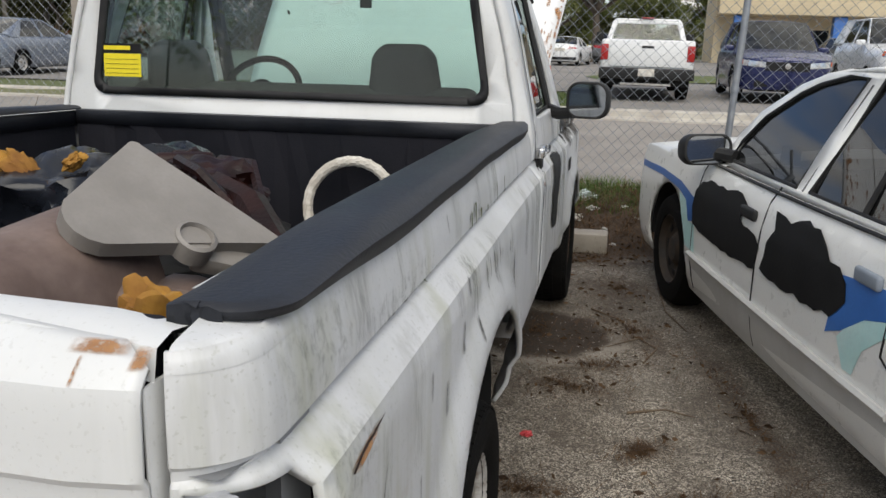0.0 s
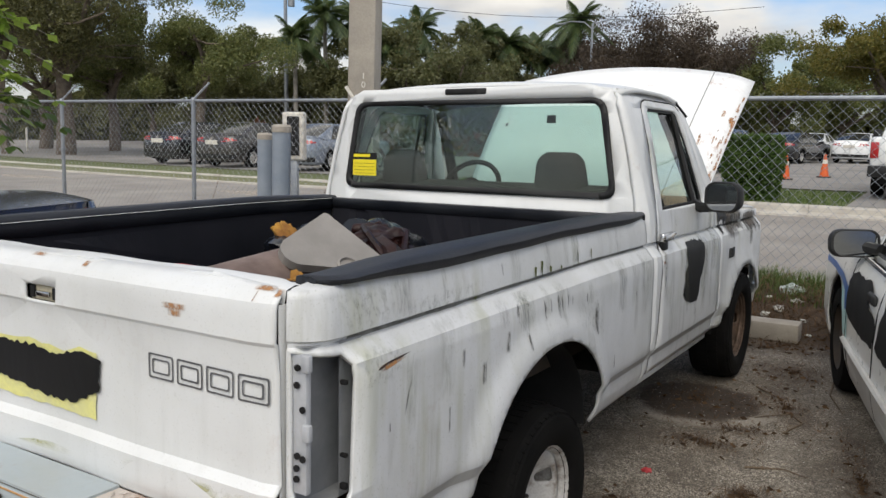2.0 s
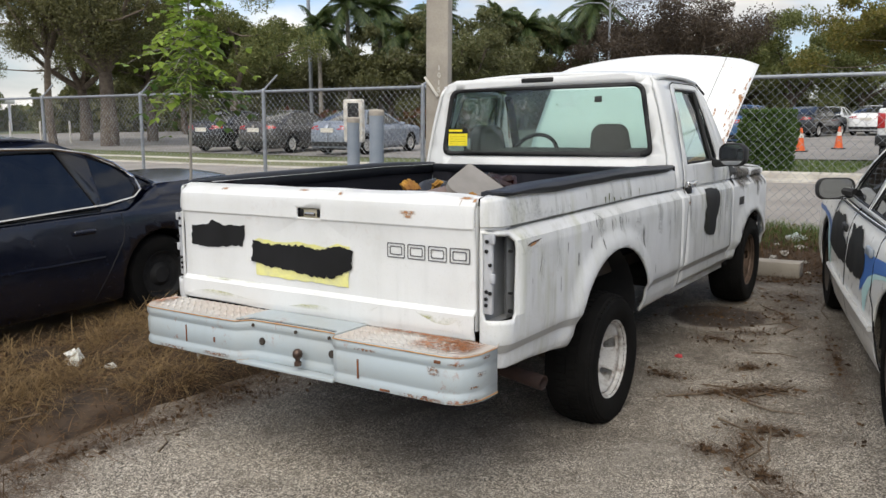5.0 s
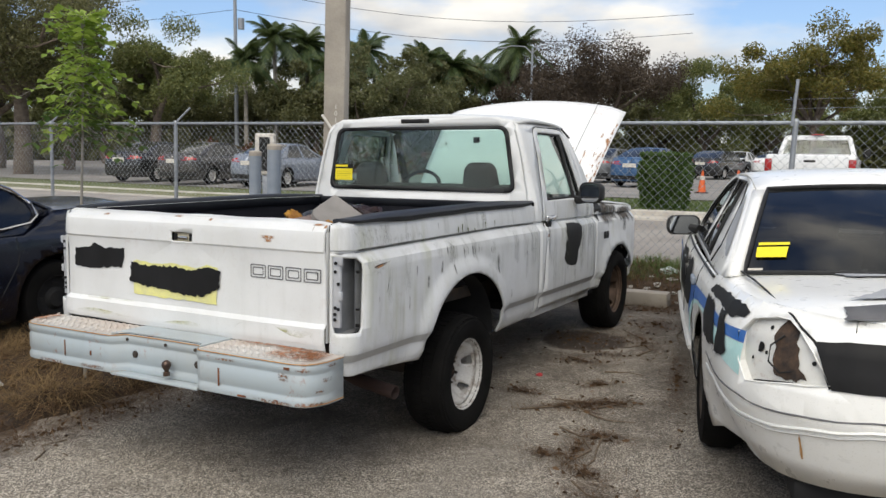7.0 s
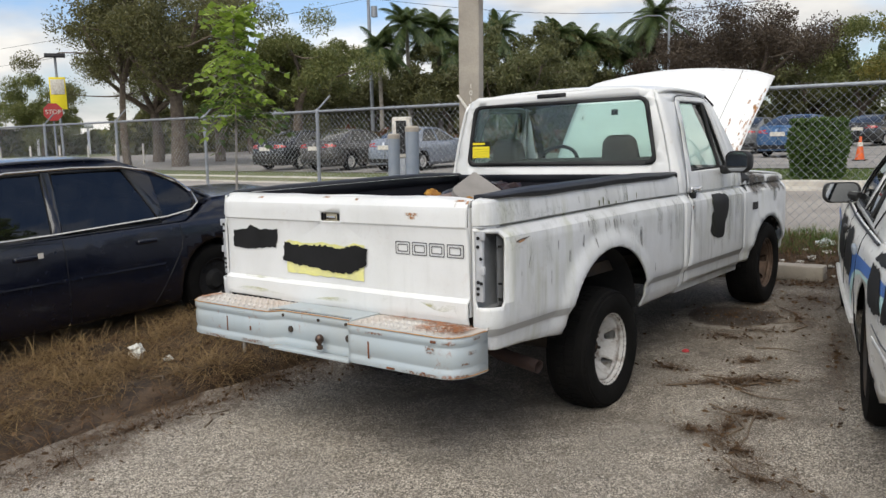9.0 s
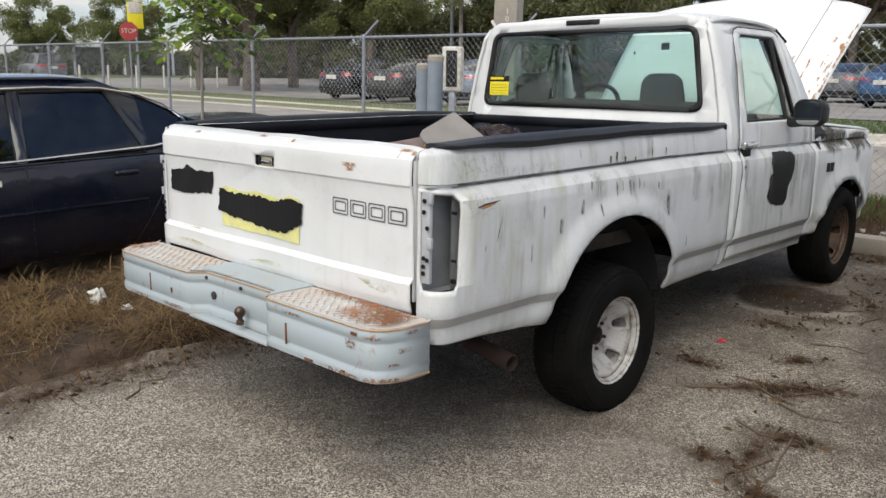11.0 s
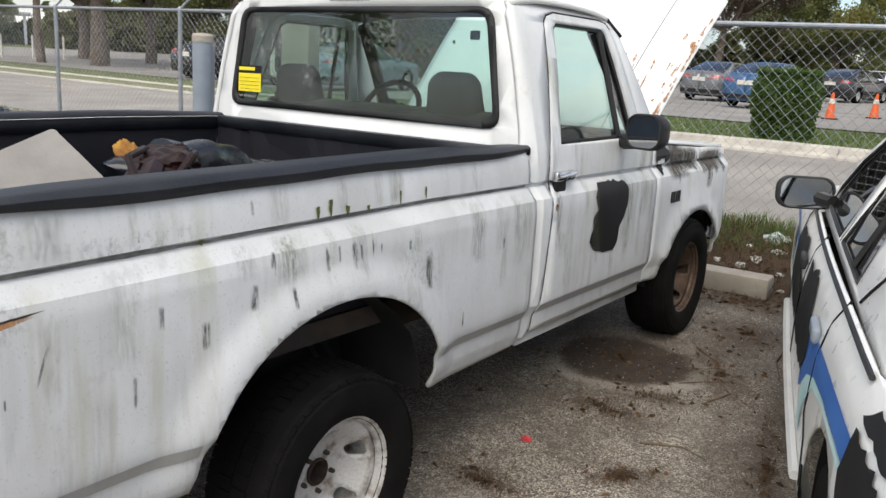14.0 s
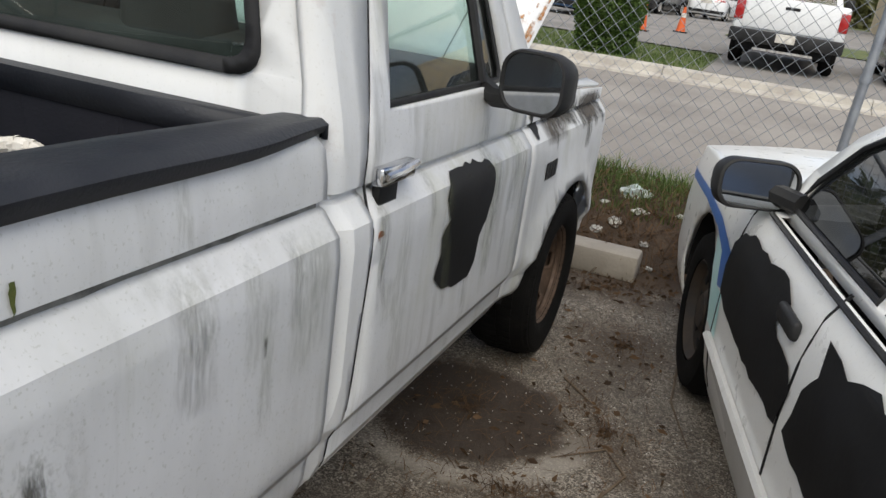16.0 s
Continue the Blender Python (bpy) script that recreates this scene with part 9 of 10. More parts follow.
part("sign_plate", box(-0.3, 0.3, -0.12, -0.1, 3.6, 4.3, 0.01), white_rope, sp, "white sign")
# far building with a pale wall and roof edge, seen past the lot
bd = thing("building", "cream commercial building with a flat roof beyond the lot", "building", pose(18.2, 57, 0.2, 0, 0, 0))
part("fascia", box(-11.1, 14, -0.4, 0.0, 3.55, 5.9, 0.04), building_wall, bd, "deep cream fascia")
bw = panel([[(-11, 0), (13.9, 0), (13.9, 3.6), (-11, 3.6)]] + [[(x, 0.7), (x + 1.7, 0.7), (x + 1.7, 2.7), (x, 2.7)] for x in (-7.4, -5.2, -1.2, 1.0, 5.0, 7.2)], [], [], lambda u, v: (u, 2.6, v))
part("wall", bw, building_wall, bd, "cream wall set back under the fascia", 0, 0.3)
part("roof", box(-11.3, 14.3, -0.5, 10, 5.9, 6.1, 0.05), building_wall, bd)
part("soffit", box(-11, 13.9, 0.0, 2.6, 3.5, 3.56), building_wall, bd)
part("side_wall", box(-11, -10.7, 2.7, 9.8, 0, 5.9), building_wall, bd)
for x in (-7.4, -5.2, -1.2, 1.0, 5.0, 7.2):
    part("window", box(x - 0.02, x + 1.72, 2.72, 2.76, 0.68, 2.72), glass_far, bd, "dark window")
for x in (-9.65, -3.45, 2.75, 8.95):
    part("column", box(x - 0.4, x + 0.4, -0.1, 0.6, 0, 3.5, 0.03), blue_vinyl, bd, "blue column")
broad_tree("tall dark tree with a straight trunk by the road end", place(59.6, 40), 11.5, 5.6, 7.6, 0.2, leaf_drab, 26000, 61, 0.08, 7, 0.33)
for k in range(6):
    mp_ = thing("marker_post", "slim white marker post beyond the verge", "post", place(58.5 + k * 1.7, 44), "white marker posts")
    part("shaft", lathe([(0, 0.05), (1.05, 0.05), (1.1, 0.035), (1.11, 0)], 10, "Z"), white_rope, mp_)
sb = thing("shelter", "white flat-roofed shelter at the far end of the road", "building", pose(-78, 36, 0.3, 0, 0, 60))
part("roof", box(-5, 5, -3, 3, 2.6, 2.9, 0.05), p_white, sb, "white roof")
for x in (-4.5, 0, 4.5):
    part("column", box(x - 0.12, x + 0.12, -2.8, -2.56, 0, 2.6), p_white, sb)
part("back_wall", box(-4.8, -1.0, 2.6, 2.9, 0, 2.6), building_wall, sb)

# ==== load in the bed ====
def lump(center, size, mat_name, seed, rough=0.25, sub=4):
    """A crumpled heap."""
    bm = bmesh.new()
    bmesh.ops.create_icosphere(bm, subdivisions=sub, radius=1)
    for v in bm.verts:
        k = 1 + rough * noise.noise(v.co * 1.7 + Vector((seed, 0, 0))) + rough * 0.6 * noise.noise(v.co * 4.1 + Vector((0, seed, 0)))
        v.co = Vector((v.co.x * size[0] * k, v.co.y * size[1] * k, max(v.co.z, -0.75) * size[2] * k)) + Vector(center)
    bm.normal_update()
    return bm


B0 = 0.815
# moulded housing: a curved shell with a hinged wedge
hs = thing("plastic_housing", "broken brownish-grey moulded plastic housing lying in the truck bed", "plastic part", PARKED)


def shell_pt(u, v):
    # u along from the tailgate end to the hinge, v from the right foot over the ridge to the left foot
    a = Vector((0.34, -1.06, 1.215)).lerp(Vector((0.36, -0.60, 1.262)), u)
    if v < 0.4:
        t = 1 - v / 0.4
        return a + Vector((0.16, 0.03, 0)) * t ** 0.8 - Vector((0, 0, 0.06 * t + 0.36 * t ** 4))
    t = (v - 0.4) / 0.6
    return a + Vector((-0.30, 0.06 * u, 0)) * t ** 0.9 - Vector((0, 0, 0.06 * t + 0.33 * t ** 3))


sb_ = grid(lin(0, 1, 14), lin(0, 1, 21), shell_pt)
for end in (0, 1):
    sb_.verts.ensure_lookup_table()
    sb_.faces.new([sb_.verts[(0 if end == 0 else 13) * 21 + i] for i in range(21)])
bmesh.ops.recalc_face_normals(sb_, faces=sb_.faces)
part("shell", sb_, plastic_pink, hs, "brownish moulded shell with scuffs", 50)
# the wedge leans up and out over the shell
e1, e3 = Vector((0.699, 0.649, -0.30)), Vector((0.569, -0.252, 0.783))
hm = Matrix.Translation((0.394, -0.507, 1.351)) @ Matrix((e1, e3.cross(e1), e3)).transposed().to_4x4()
tri = []
for (cx, cy, r, a0, a1) in ((-0.055, -0.205, 0.062, 140, 295), (0.245, -0.165, 0.012, 280, 395), (-0.004, -0.012, 0.014, 35, 140)):
    for i in range(8):
        t = radians(a0 + (a1 - a0) * i / 7)
        tri.append((cx + r * math.cos(t), cy + r * math.sin(t)))
wb_ = panel([tri], lin(-0.1, 0.24, 9), lin(-0.25, 0.0, 7), lambda u, v: (u, v, 0.004 - 0.1 * (u - 0.03) ** 2))
ext = bmesh.ops.extrude_face_region(wb_, geom=wb_.faces[:])
bmesh.ops.translate(wb_, vec=(0, 0, -0.03), verts=[g for g in ext["geom"] if isinstance(g, bmesh.types.BMVert)])
bmesh.ops.recalc_face_normals(wb_, faces=wb_.faces)
part("wedge", moved(wb_, hm), plastic_grey, hs, "pale grey wedge cover", 40)
part("pivot", moved(lathe([(-0.03, 0.0), (-0.03, 0.036), (0.006, 0.036), (0.010, 0.030), (-0.004, 0.026), (-0.001, 0.0)], 24, "Z"), hm @ pose(0.095, -0.213, 0.002)), plastic_grey, hs, "round pivot boss")
part("arm", moved(box(0.10, 0.30, -0.235, -0.19, -0.06, -0.02, 0.012), hm), plastic_grey, hs)
part("arm", moved(box(0.06, 0.26, -0.30, -0.25, -0.11, -0.07, 0.012), hm @ pose(0, 0, 0, 0, 0, -14)), plastic_pink, hs)
part("bracket_foot", box(0.45, 0.56, -0.62, -0.52, B0, 1.13, 0.03, 2), plastic_pink, hs)
# rusted bracket
br_ = thing("iron_bracket", "dark red rusted iron bracket leaning in the truck bed", "scrap metal", PARKED)
beam = tube([(0.66, -0.44, 1.10), (0.52, -0.32, 1.215), (0.34, -0.17, 1.235), (0.16, -0.02, 1.24)], 0.036, 7)
part("beam", beam, dark_rust, br_, "pitted beam", 30)
part("lug", moved(box(-0.075, 0.075, -0.022, 0.022, -0.055, 0.05, 0.02, 3), pose(0.20, -0.02, 1.235, 35, 0, 35)), dark_rust, br_, "lug with a hole")
part("lug_hole", moved(lathe([(-0.024, 0), (-0.024, 0.014), (0.024, 0.014), (0.024, 0)], 12, "Y"), pose(0.20, -0.02, 1.25, 35, 0, 35)), cream, br_)
part("flange", moved(box(-0.16, 0.16, -0.05, 0.05, -0.01, 0.01, 0.005), pose(0.42, -0.24, 1.20, 0, 12, -40)), dark_rust, br_)
for pp_ in ([(0.52, -0.26, 1.19), (0.42, -0.10, 1.27), (0.28, 0.02, 1.26), (0.2, 0.06, 1.2)], [(0.56, -0.36, 1.16), (0.40, -0.30, 1.275), (0.27, -0.16, 1.28), (0.2, -0.05, 1.24)]):
    part("rod", tube(pp_, 0.012, 6), dark_rust, br_, "bent rusted rod", 40)
part("leg", tube([(0.66, -0.44, 1.10), (0.70, -0.47, B0)], 0.03, 6), dark_rust, br_)
part("casting", lump((0.33, -0.13, 1.215), (0.13, 0.10, 0.065), "c", 6.0, 0.35), dark_rust, br_, "lumpy rusted casting")
part("casting", lump((0.20, 0.0, 1.20), (0.09, 0.08, 0.07), "c", 4.0, 0.4), dark_rust, br_, "lumpy rusted casting")
# rolled sheet
rl_ = thing("rolled_sheet", "glossy blue-black rolled sheet lying across the load", "roll", PARKED)
pts = [(0.10, 0.02, 1.21), (0.04, 0.24, 1.19), (-0.03, 0.48, 1.13), (-0.10, 0.72, 1.07)]
roll = tube([Vector(a).lerp(Vector(b), t) for a, b in zip(pts, pts[1:]) for t in lin(0, 0.9, 9)] + [Vector(pts[-1])], 0.078, 20)
for v in roll.verts:
    v.co += Vector((noise.noise(v.co * 9), noise.noise(v.co * 9 + Vector((5, 0, 0))), 1.3 * noise.noise(v.co * 7 + Vector((0, 7, 0))))) * 0.02
part("roll", roll, blue_black, rl_, "creased dark sheet", 50)
part("core", lump((-0.11, 0.75, 1.058), (0.078, 0.06, 0.068), "k", 8.0, 0.45), orange_cloth, rl_, "crumpled orange end")
# tarpaulin heap below, cloths
solo("tarpaulin", lump((-0.02, 0.22, 0.91), (0.42, 0.46, 0.16), "t", 3.0, 0.3), interior_black, "crumpled black tarpaulin on the bed floor", "tarpaulin", m=PARKED)
bag = thing("work_bag", "black and yellow soft bag lying in the truck bed", "bag", PARKED)
part("body", lump((-0.47, 0.46, 0.99), (0.30, 0.24, 0.20), "b", 7.0, 0.35), blue_black, bag, "dark body")
part("flap", moved(lump((0, 0, 0), (0.115, 0.05, 0.045), "f", 9.0, 0.5, 4), pose(-0.545, 0.34, 1.125, 0, 42)), orange_cloth, bag, "yellow flap")
part("flap", moved(lump((0, 0, 0), (0.035, 0.03, 0.024), "f", 5.0, 0.5, 4), pose(-0.375, 0.34, 1.185, 0, -35)), orange_cloth, bag, "yellow flap")
part("strap", tube([(-0.72, 0.4, 0.95), (-0.70, 0.38, 1.04), (-0.6, 0.36, 1.07), (-0.5, 0.35, 1.09), (-0.40, 0.33, 1.04)], 0.02, 6), blue_black, bag)
rg_ = thing("cord_ring", "white cord-wrapped ring leaning on the bed headboard", "ring", PARKED)
n_ring = 36
part("ring", moved(tube([(0.165 * math.cos(2 * math.pi * i / n_ring), 0, 0.165 * math.sin(2 * math.pi * i / n_ring)) for i in range(n_ring)], 0.019, 8, closed=True), pose(0.292, 0.955, 0.985, -14)), white_rope, rg_, "")
for i in range(26):
    a = 2 * math.pi * i / 26
    part("wrap", moved(lathe([(-0.008, 0.019), (0.0, 0.0207), (0.008, 0.019)], 8, "X"), pose(0.292, 0.955, 0.985, -14) @ Matrix.Translation((0.165 * math.cos(a), 0, 0.165 * math.sin(a))) @ pose(0, 0, 0, 0, -math.degrees(a) + 78, 0)), white_rope, rg_)
cb_ = thing("cable", "black cable loop on the bed floor", "cable", PARKED)
part("loop", tube([(0.5 + 0.12 * math.cos(t * 0.5) * (1 - t * 0.02), 0.35 + 0.14 * math.sin(t * 0.5), 1.08 + 0.01 * t - 0.004 * t * t) for t in range(16)] + [(0.62, 0.1, B0 + 0.01)], 0.008, 6), trim_black, cb_)
solo("orange_cloth", lump((0.712, -0.985, 1.185), (0.042, 0.04, 0.062), "o", 2.0, 0.55), orange_cloth, "dirty orange cloth stuffed in the bed corner", "cloth", m=PARKED)
solo("red_bucket", lathe([(B0, 0.10), (1.02, 0.135), (1.06, 0.14), (1.085, 0.12), (1.10, 0.06), (1.10, 0)], 26, "Z"), red_plastic, "upturned red plastic bucket in the truck bed", "bucket", m=PARKED @ pose(-0.46, -0.42, 0))
solo("white_stick", tube([(-0.62, -0.75, B0 + 0.01), (-0.50, -0.82, 1.17)], 0.014, 8), white_rope, "white plastic stick leaning in the truck bed", "stick", m=PARKED)

# ==== sapling ====
sap = thing("sapling", "young tree with bright green compound leaves beside the truck", "tree", pose(-1.64, -0.56, 0.0))
rnd = random.Random(77)
stem = [(0, 0, 0), (0.01, 0.01, 0.6), (0.0, 0.02, 1.2), (0.04, 0.02, 1.7), (0.05, 0.03, 2.1), (0.07, 0.02, 2.42)]
part("trunk", tube(stem, 0.013, 8, 0.004), palm_bark, sap, "thin pale stem", 60)


def stem_at(z):
    for a, b in zip(stem, stem[1:]):
        if z <= b[2]:
            t = (z - a[2]) / (b[2] - a[2])
            return Vector(a).lerp(Vector(b), t)
    return Vector(stem[-1])


tw = bmesh.new()
groups = {"young": ([], []), "old": ([], [])}
for i in range(95):
    z = 1.68 + 0.76 * (i / 95) ** 0.9
    base = stem_at(z)
    a = i * 2.4 + rnd.uniform(-0.5, 0.5)
    L = rnd.uniform(0.16, 0.42) * (1.0 if z < 2.1 else 0.62)
    el = rnd.uniform(-0.35, 0.5) + (0.5 if z > 2.2 else 0)
    d = Vector((math.cos(a) * math.cos(el), math.sin(a) * math.cos(el), math.sin(el)))
    pts = [base + d * L * t + Vector((0, 0, -0.22 * L * t * t * 2)) for t in lin(0, 1, 6)]
    join(tw, tube(pts, 0.003, 4, 0.0012, caps=False))
    vs, fs = groups["young" if z + rnd.gauss(0, 0.15) > 1.80 else "old"]
    side = d.cross(Vector((0, 0, 1))).normalized()
    for k in range(1, 6):
        for sg in (1, -1):
            p = pts[k]
            ll = 0.070 * rnd.uniform(0.6, 1.2)
            ww = ll * 0.32
            dirv = (side * sg * 0.85 + d * 0.5 + Vector((0, 0, rnd.uniform(-0.6, 0.1)))).normalized()
            up = dirv.cross(d).normalized()
            wv = dirv.cross(up).normalized() * ww
            q = len(vs)
            mid = p + dirv * ll * 0.5
            vs += [tuple(p), tuple(mid + wv), tuple(p + dirv * ll + Vector((0, 0, -0.012))), tuple(mid - wv)]
            fs.append((q, q + 1, q + 2, q + 3))
part("twig", tw, palm_bark, sap, "", 60)
leaf_part("leaves", *groups["young"], leaf_young, sap, "bright green young leaves")
leaf_part("leaves", *groups["old"], leaf_sap, sap, "darker green lower leaves")

# ==== ground cover ====
def blades(name, label, n, where, height, mat, seed, width=0.004, lean=0.6, flat=False, kind="stuff", category="weeds"):
    """Thin bent strands of dead or green growth."""
    rnd = random.Random(seed)
    vs, fs = [], []
    for i in range(n):
        x, y = where(rnd)
        z = ground_z(x, y)
        h = height(x, y, rnd)
        a = rnd.uniform(0, 2 * math.pi)
        ln = lean * rnd.uniform(0.3, 1.4)
        d = Vector((math.cos(a), math.sin(a), 0))
        s = Vector((-d.y, d.x, 0)) * width * rnd.uniform(0.6, 1.4)
        lift = rnd.uniform(0.0, height(x, y, rnd)) * 0.75 if flat else 0.0
        p0 = Vector((x, y, z + lift - 0.005))
        p1 = p0 + d * h * ln * 0.5 + Vector((0, 0, h * 0.65 if not flat else rnd.uniform(0.1, 0.5) * h))
        p2 = p0 + d * h * ln * 1.2 + Vector((0, 0, h * (1.0 if not flat else rnd.uniform(-0.25, 0.4))))
        p2.z = max(p2.z, z + 0.004)
        k = len(vs)
        vs += [tuple(p0 - s), tuple(p0 + s), tuple(p1 - s * 0.8), tuple(p1 + s * 0.8), tuple(p2)]
        fs += [(k, k + 1, k + 3, k + 2), (k + 2, k + 3, k + 4)]
    me = bpy.data.meshes.new(name)
    me.from_pydata(vs, [], fs)
    me.materials.append(mat)
    return tagged(new(name, me), label, category, kind=kind)


def heap(x, y):
    h = 0.0
    for cx, cy, rx, ry, hh in ((-2.35, -0.25, 0.7, 0.5, 0.2), (-1.75, -0.35, 0.45, 0.35, 0.17), (-1.55, -0.80, 0.30, 0.40, 0.12), (-2.3, -1.6, 0.7, 0.8, 0.12), (-2.75, -1.1, 0.35, 0.5, 0.16), (-1.75, -1.3, 0.45, 0.6, 0.08), (-1.75, -2.4, 0.6, 0.7, 0.08), (-2.7, 0.6, 0.6, 0.6, 0.12)):
        h = max(h, hh * math.exp(-((x - cx) / rx) ** 2 - ((y - cy) / ry) ** 2))
    return h


hb_ = grid(lin(-3.6, -1.3, 60), lin(-3.2, 2.0, 110), lambda x, y: (x, y, ground_z(x, y) - 0.012 + heap(x, y) * 0.75 * smooth(-1.3, -1.5, x) * smooth(-3.2, -2.6, y) * (1 - smooth(1.4, 2.0, y)) + 0.025 * heap(x, y) / 0.2 * noise.noise((x * 9, y * 9, 0))))
solo("mulch_heap", hb_, mulch_mat, "brown heap of dead weeds and mould on the dirt strip", "soil", kind="structure", smooth=60)


def strip(r):
    while True:
        y = r.uniform(-3.0, 1.6)
        x = -1.56 + 0.16 * smooth(-1.3, -0.9, y) - 1.95 * r.random() ** 1.1
        if r.random() < 0.04 + 0.96 * smooth(0.03, 0.11, heap(x, y)) and noise.noise((x * 2.6, y * 2.6, 7)) + 0.5 * noise.noise((x * 7.1, y * 7.1, 3)) > 0.02 - 0.2 * r.random():
            return x, y


strip_h = lambda x, y, r: (0.05 + heap(x, y) * 1.0) * r.uniform(0.4, 1.4)
blades("dead_weeds", "tangled straw-coloured dead weeds beside the truck", 15000, strip, strip_h, straw_mat, 61, 0.0017, 1.9, True)
blades("dead_weeds", "matted brown dead weeds under the straw", 9000, lambda r: (-1.5 - 2.0 * r.random(), r.uniform(-3.0, 1.6)), lambda x, y, r: (0.05 + heap(x, y) * 0.9) * r.uniform(0.4, 1.2), straw_dark, 68, 0.0018, 1.8, True)
blades("dead_weeds", "standing dry weed stalks along the dark sedan", 160, lambda r: (r.uniform(-3.1, -2.75), r.uniform(-1.7, 0.3)), lambda x, y, r: r.uniform(0.12, 0.26), straw_mat, 62, 0.003, 0.7)
blades("straw_spill", "loose straw spilled from the dirt strip onto the asphalt", 1300, lambda r: (-1.42 + 0.42 * r.random() ** 1.7 * (0.4 + abs(math.sin(r.random() * 9))), r.uniform(-4.4, 0.6)), lambda x, y, r: r.uniform(0.03, 0.13), straw_dark, 71, 0.0026, 1.6, True)
bank = lambda r: (r.uniform(-1.2, 2.6), 5.62 - 0.75 * r.random() ** 1.8)
blades("grass_tufts", "green grass tufts growing along the fence foot", 7500, bank, lambda x, y, r: r.uniform(0.05, 0.18) * (0.4 + 0.9 * max(0, noise.noise((x * 2.2, y * 2.2, 4)) + 0.35)), grass_mat, 63, 0.003, 0.6)
blades("grass_tufts", "green grass tufts growing along the fence foot", 5000, lambda r: (r.uniform(-14, -1.2), 5.62 - 0.9 * r.random() ** 1.5), lambda x, y, r: r.uniform(0.04, 0.16), grass_mat, 64, 0.004, 0.6)
blades("dry_roots", "brown dry stems and roots on the bank by the fence", 2600, lambda r: (r.uniform(-0.6, 2.0), r.uniform(4.25, 5.4)), lambda x, y, r: r.uniform(0.06, 0.2), straw_dark, 65, 0.003, 1.5, True)
blades("lawn_grass", "lawn grass past the kerb", 9000, lambda r: (r.uniform(-9, 0.5), r.uniform(13.5, 17.8)), lambda x, y, r: r.uniform(0.03, 0.08), grass_mat, 66, 0.008, 0.6)

# leaf mould lying on the asphalt
def in_patch(r):
    while True:
        cx, cy, rx, ry, a = PATCHES[r.randrange(len(PATCHES))]
        if r.random() < 0.35 + rx * ry * 6:
            break
    t, q = r.uniform(0, 2 * math.pi), abs(r.gauss(0, 0.95))
    u, v = rx * q * math.cos(t), ry * q * math.sin(t)
    c, s = math.cos(radians(a)), math.sin(radians(a))
    return cx + u * c - v * s, cy + u * s + v * c


blades("leaf_mould", "brown rotting needles and leaf bits on the asphalt", 8000, in_patch, lambda x, y, r: r.uniform(0.015, 0.06), mould_mat, 67, 0.0013, 1.4, True, category="leaf litter")
rnd = random.Random(91)
vs, fs = [], []
for i in range(2600):
    if i % 3 == 0:
        x, y = rnd.uniform(-3.0, -1.35), rnd.uniform(-3.0, 0.6)
    elif i % 3 == 1:
        x, y = rnd.uniform(-0.4, 2.0), rnd.uniform(3.9, 5.3)
    else:
        x, y = in_patch(rnd)
    z = ground_z(x, y) + (heap(x, y) * 0.8 + 0.03 if x < -1.35 else 0.006)
    leaf_quad(vs, fs, Vector((x, y, z)), rnd, rnd.uniform(0.008, 0.028), rnd.uniform(0.005, 0.014), up=rnd.uniform(-0.2, 0.2))
fl_ = bpy.data.meshes.new("fallen_leaves")
fl_.from_pydata(vs, [], fs)
fl_.materials.append(mould_mat)
tagged(new("fallen_leaves", fl_), "small dry fallen leaves scattered on dirt and asphalt", "leaf litter", kind="stuff")
# loose pale stones of the worn surface
vs, fs = [], []
for i in range(9000):
    x, y = rnd.uniform(-1.2, 2.3), rnd.uniform(-3.2, 3.9)
    r = rnd.uniform(0.0015, 0.0045)
    z = ground_z(x, y)
    k = len(vs)
    a = rnd.uniform(0, 3)
    vs += [(x + r * math.cos(a + j * 1.571) * (1.3 if j % 2 else 0.8), y + r * math.sin(a + j * 1.571) * (1.3 if j % 2 else 0.8), z) for j in range(4)] + [(x, y, z + r * 0.9)]
    fs += [(k + j, k + (j + 1) % 4, k + 4) for j in range(4)]
gr_ = bpy.data.meshes.new("loose_grit")
gr_.from_pydata(vs, [], fs)
gr_.materials.append(grit_mat)
tagged(new("loose_grit", gr_), "loose pale grit on the worn asphalt", "grit", kind="stuff")

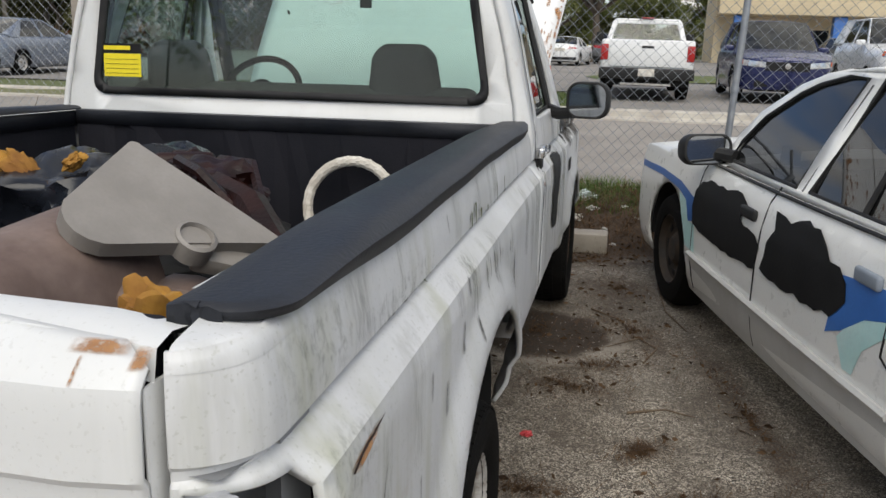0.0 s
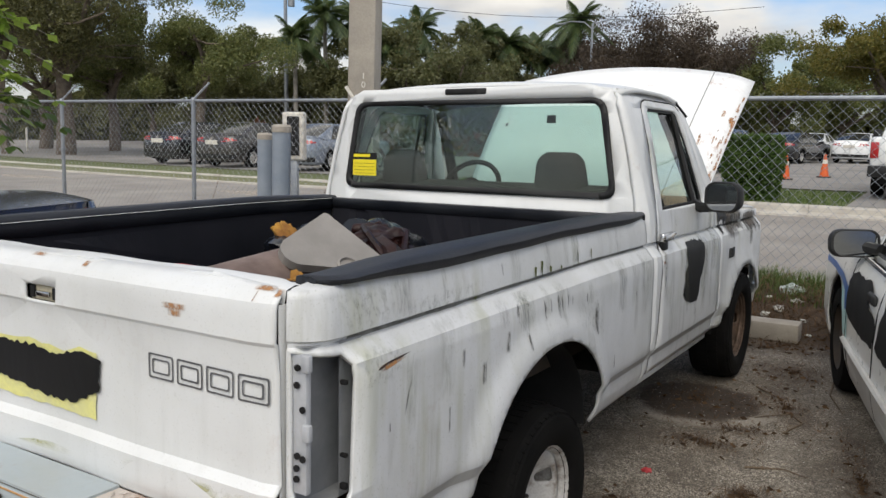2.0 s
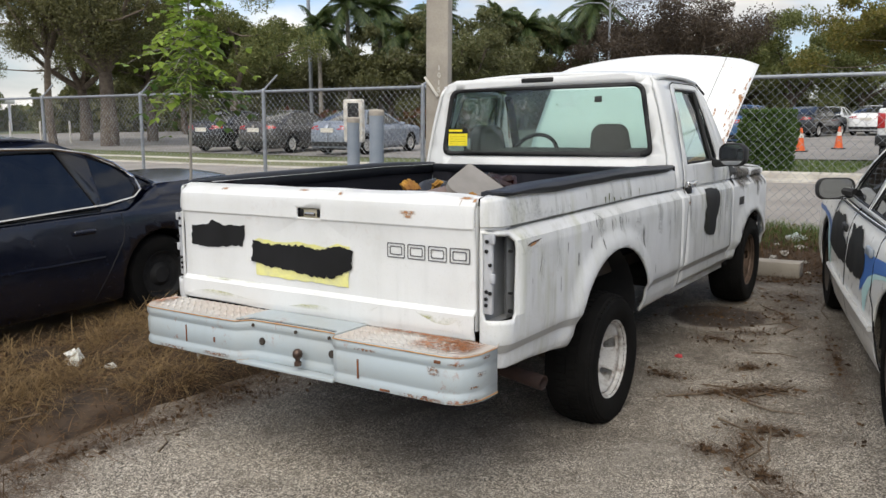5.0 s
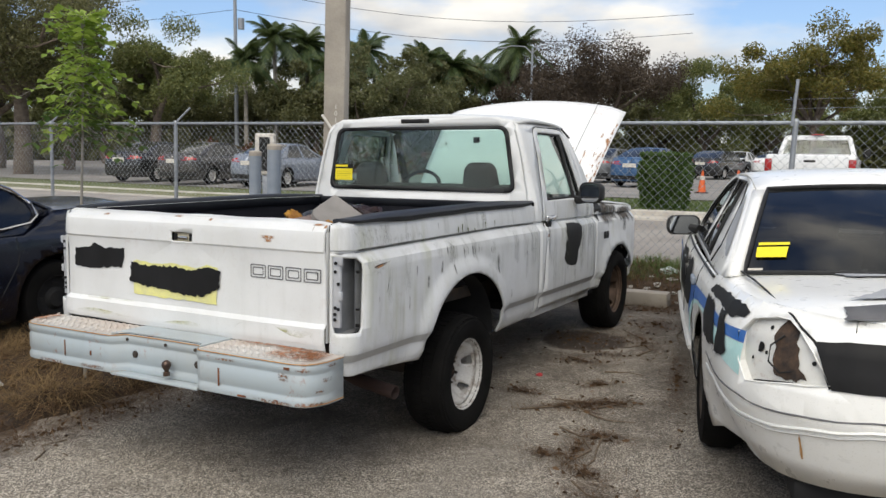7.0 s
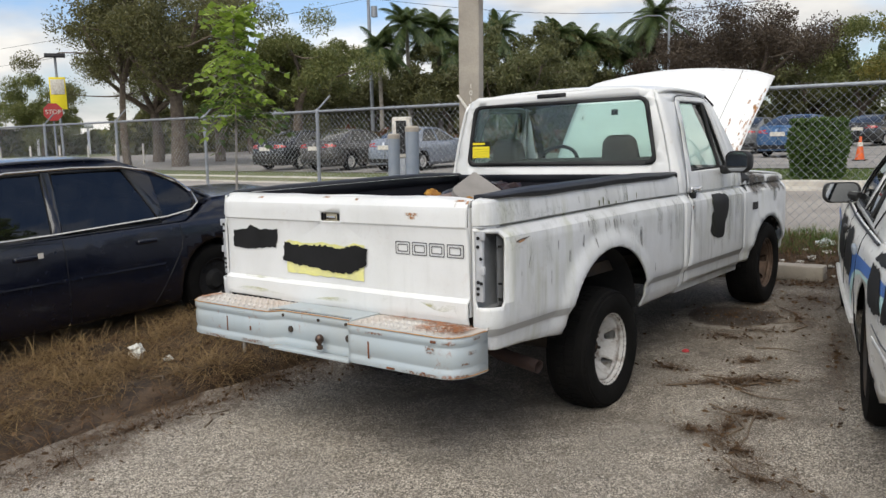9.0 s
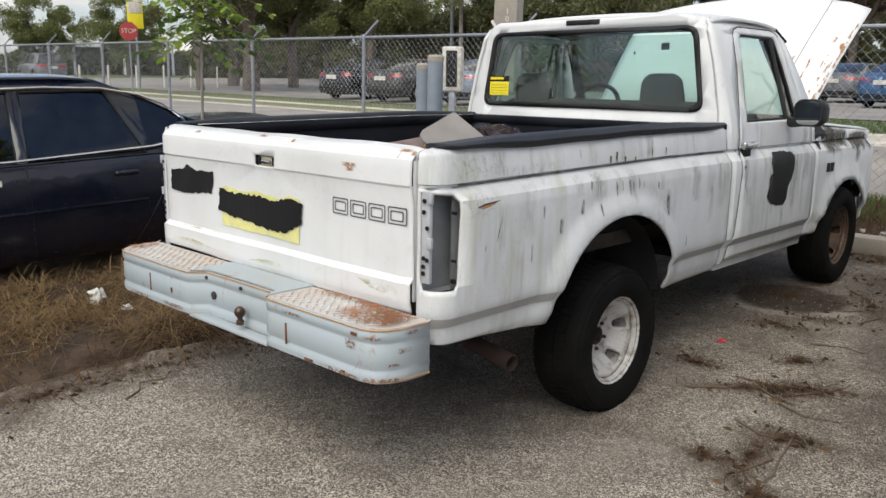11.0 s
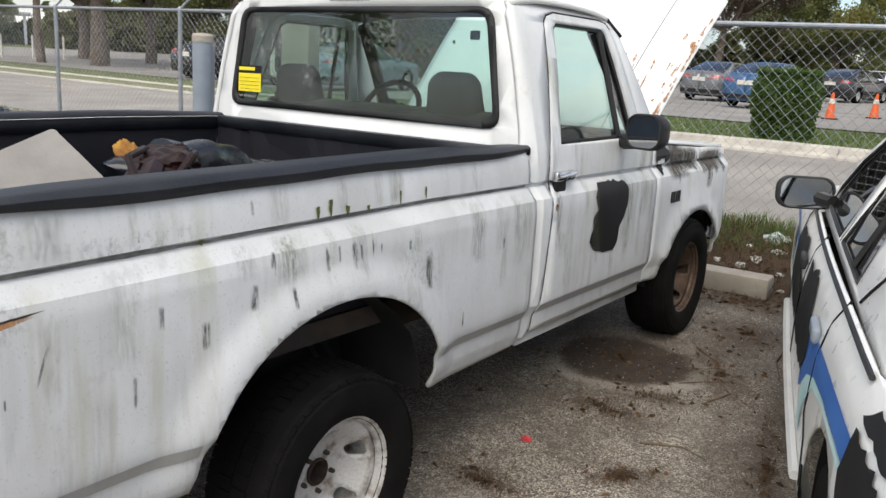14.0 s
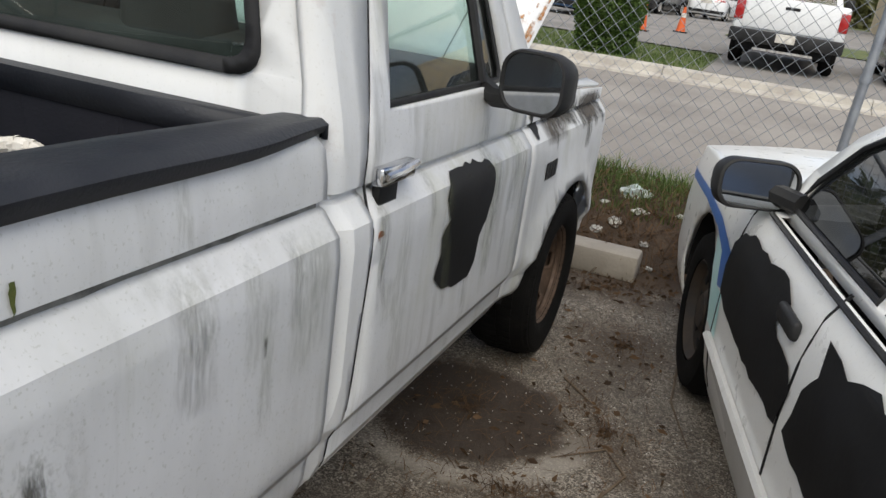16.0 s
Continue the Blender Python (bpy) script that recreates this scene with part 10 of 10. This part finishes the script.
TWIGS = ([(1.05, 0.52), (1.2, 0.61), (1.3, 0.72), (1.42, 0.90)], [(1.30, 0.74), (1.42, 0.66), (1.55, 0.62)], [(1.50, 0.72), (1.60, 0.86), (1.66, 0.98)], [(1.66, 0.33), (1.70, 0.05), (1.74, -0.12), (1.72, -0.25)], [(-0.84, -1.5), (-0.90, -1.40), (-0.98, -1.36), (-0.96, -1.22)],
         [(1.18, 0.80), (1.36, 0.78), (1.52, 0.84), (1.70, 0.82)], [(1.48, 0.60), (1.62, 0.52), (1.78, 0.56)], [(1.58, 0.18), (1.68, 0.02), (1.62, -0.18), (1.70, -0.36)], [(1.40, 0.30), (1.55, 0.22), (1.74, 0.26)], [(1.30, 1.52), (1.46, 1.60), (1.58, 1.54)], [(1.72, -0.42), (1.84, -0.55), (2.02, -0.6)],
         [(1.38, 2.1), (1.45, 2.3), (1.36, 2.42), (1.20, 2.28)], [(1.5, 3.4), (1.52, 2.9), (1.62, 2.6)], [(1.1, 2.85), (1.25, 2.7)], [(0.9, 5.0), (1.1, 5.2), (1.35, 5.25)], [(0.75, 4.75), (0.95, 5.05), (1.0, 5.3)], [(-2.0, -1.9), (-1.75, -1.75), (-1.5, -1.7)], [(-1.85, -1.2), (-1.6, -1.25), (-1.45, -1.35)])
for i, tw_ in enumerate(TWIGS):
    above = 0.14 if tw_[0][0] < -1.3 else 0.012
    solo("twig", tube([(x, y, ground_z(x, y) + above * (0.6 + 0.4 * math.sin(j * 2 + i))) for j, (x, y) in enumerate(tw_)], 0.006, 6, 0.0025), twig_mat, "thin dry brown twig lying on the ground", "twig", "twigs")
for x, y, lean in ((-3.4, 3.6, 0.25), (-3.9, 3.9, -0.3), (-6.2, 4.9, 0.2), (-1.0, 5.2, 0.15)):
    solo("weed_stem", tube([(x, y, 0.05), (x + lean * 0.3, y, 0.5), (x + lean, y + 0.1, 1.05)], 0.007, 5, 0.002), twig_mat, "bare thin weed stem by the fence", "weed", "weed stems")

# rubbish
def scrap(name, label, x, y, size, mat, seed, h=0.5, cat="litter"):
    b = lump((0, 0, 0), (size, size * 0.7, size * h), "s", seed, 0.7, 3)
    return solo(name, b, mat, label, cat, smooth=20, m=pose(x, y, ground_z(x, y) + size * h * 0.45 + (heap(x, y) * 0.75 if x < -1.3 else 0), 0, 0, seed * 50))


scrap("plastic_bag", "crumpled clear bluish plastic bag on the bank", 0.94, 5.2, 0.10, bag_mat, 1.0)
scrap("paper_scrap", "crumpled white paper scrap on the bank", 0.90, 4.78, 0.055, paper_mat, 2.0)
scrap("paper_scrap", "crumpled white paper scrap on the bank", 0.82, 4.66, 0.045, paper_mat, 3.0)
scrap("paper_scrap", "crumpled white paper scrap by the wheel stop", 0.70, 4.42, 0.05, paper_mat, 4.0)
scrap("paper_scrap", "white scrap by the sedan wheel", 1.27, 5.05, 0.04, paper_mat, 5.0, 0.3)
scrap("paper_scrap", "white scrap by the sedan wheel", 1.38, 4.85, 0.03, paper_mat, 6.0, 0.3)
scrap("plastic_bag", "crumpled white plastic bag among dead weeds", -2.40, -0.93, 0.07, paper_mat, 7.0, 0.8)
scrap("paper_scrap", "white scrap among dead weeds", -2.1, -0.88, 0.035, paper_mat, 8.0, 0.5)
scrap("stone", "pale stone among dead weeds", -2.75, -2.05, 0.09, concrete, 9.0, 0.5, "stone")
for k, (x, y, sz) in enumerate(((1.02, 4.98, 0.05), (1.12, 4.62, 0.035), (0.62, 4.72, 0.04), (1.20, 4.36, 0.028), (0.78, 5.02, 0.03), (1.46, 5.12, 0.035))):
    scrap("paper_scrap", "torn dirty white scrap on the bank", x, y, sz, paper_mat, 11.0 + k, 0.35)
scrap("red_scrap", "small red plastic scrap on the asphalt", 0.906, 1.238, 0.022, red_plastic, 3.5, 0.6)
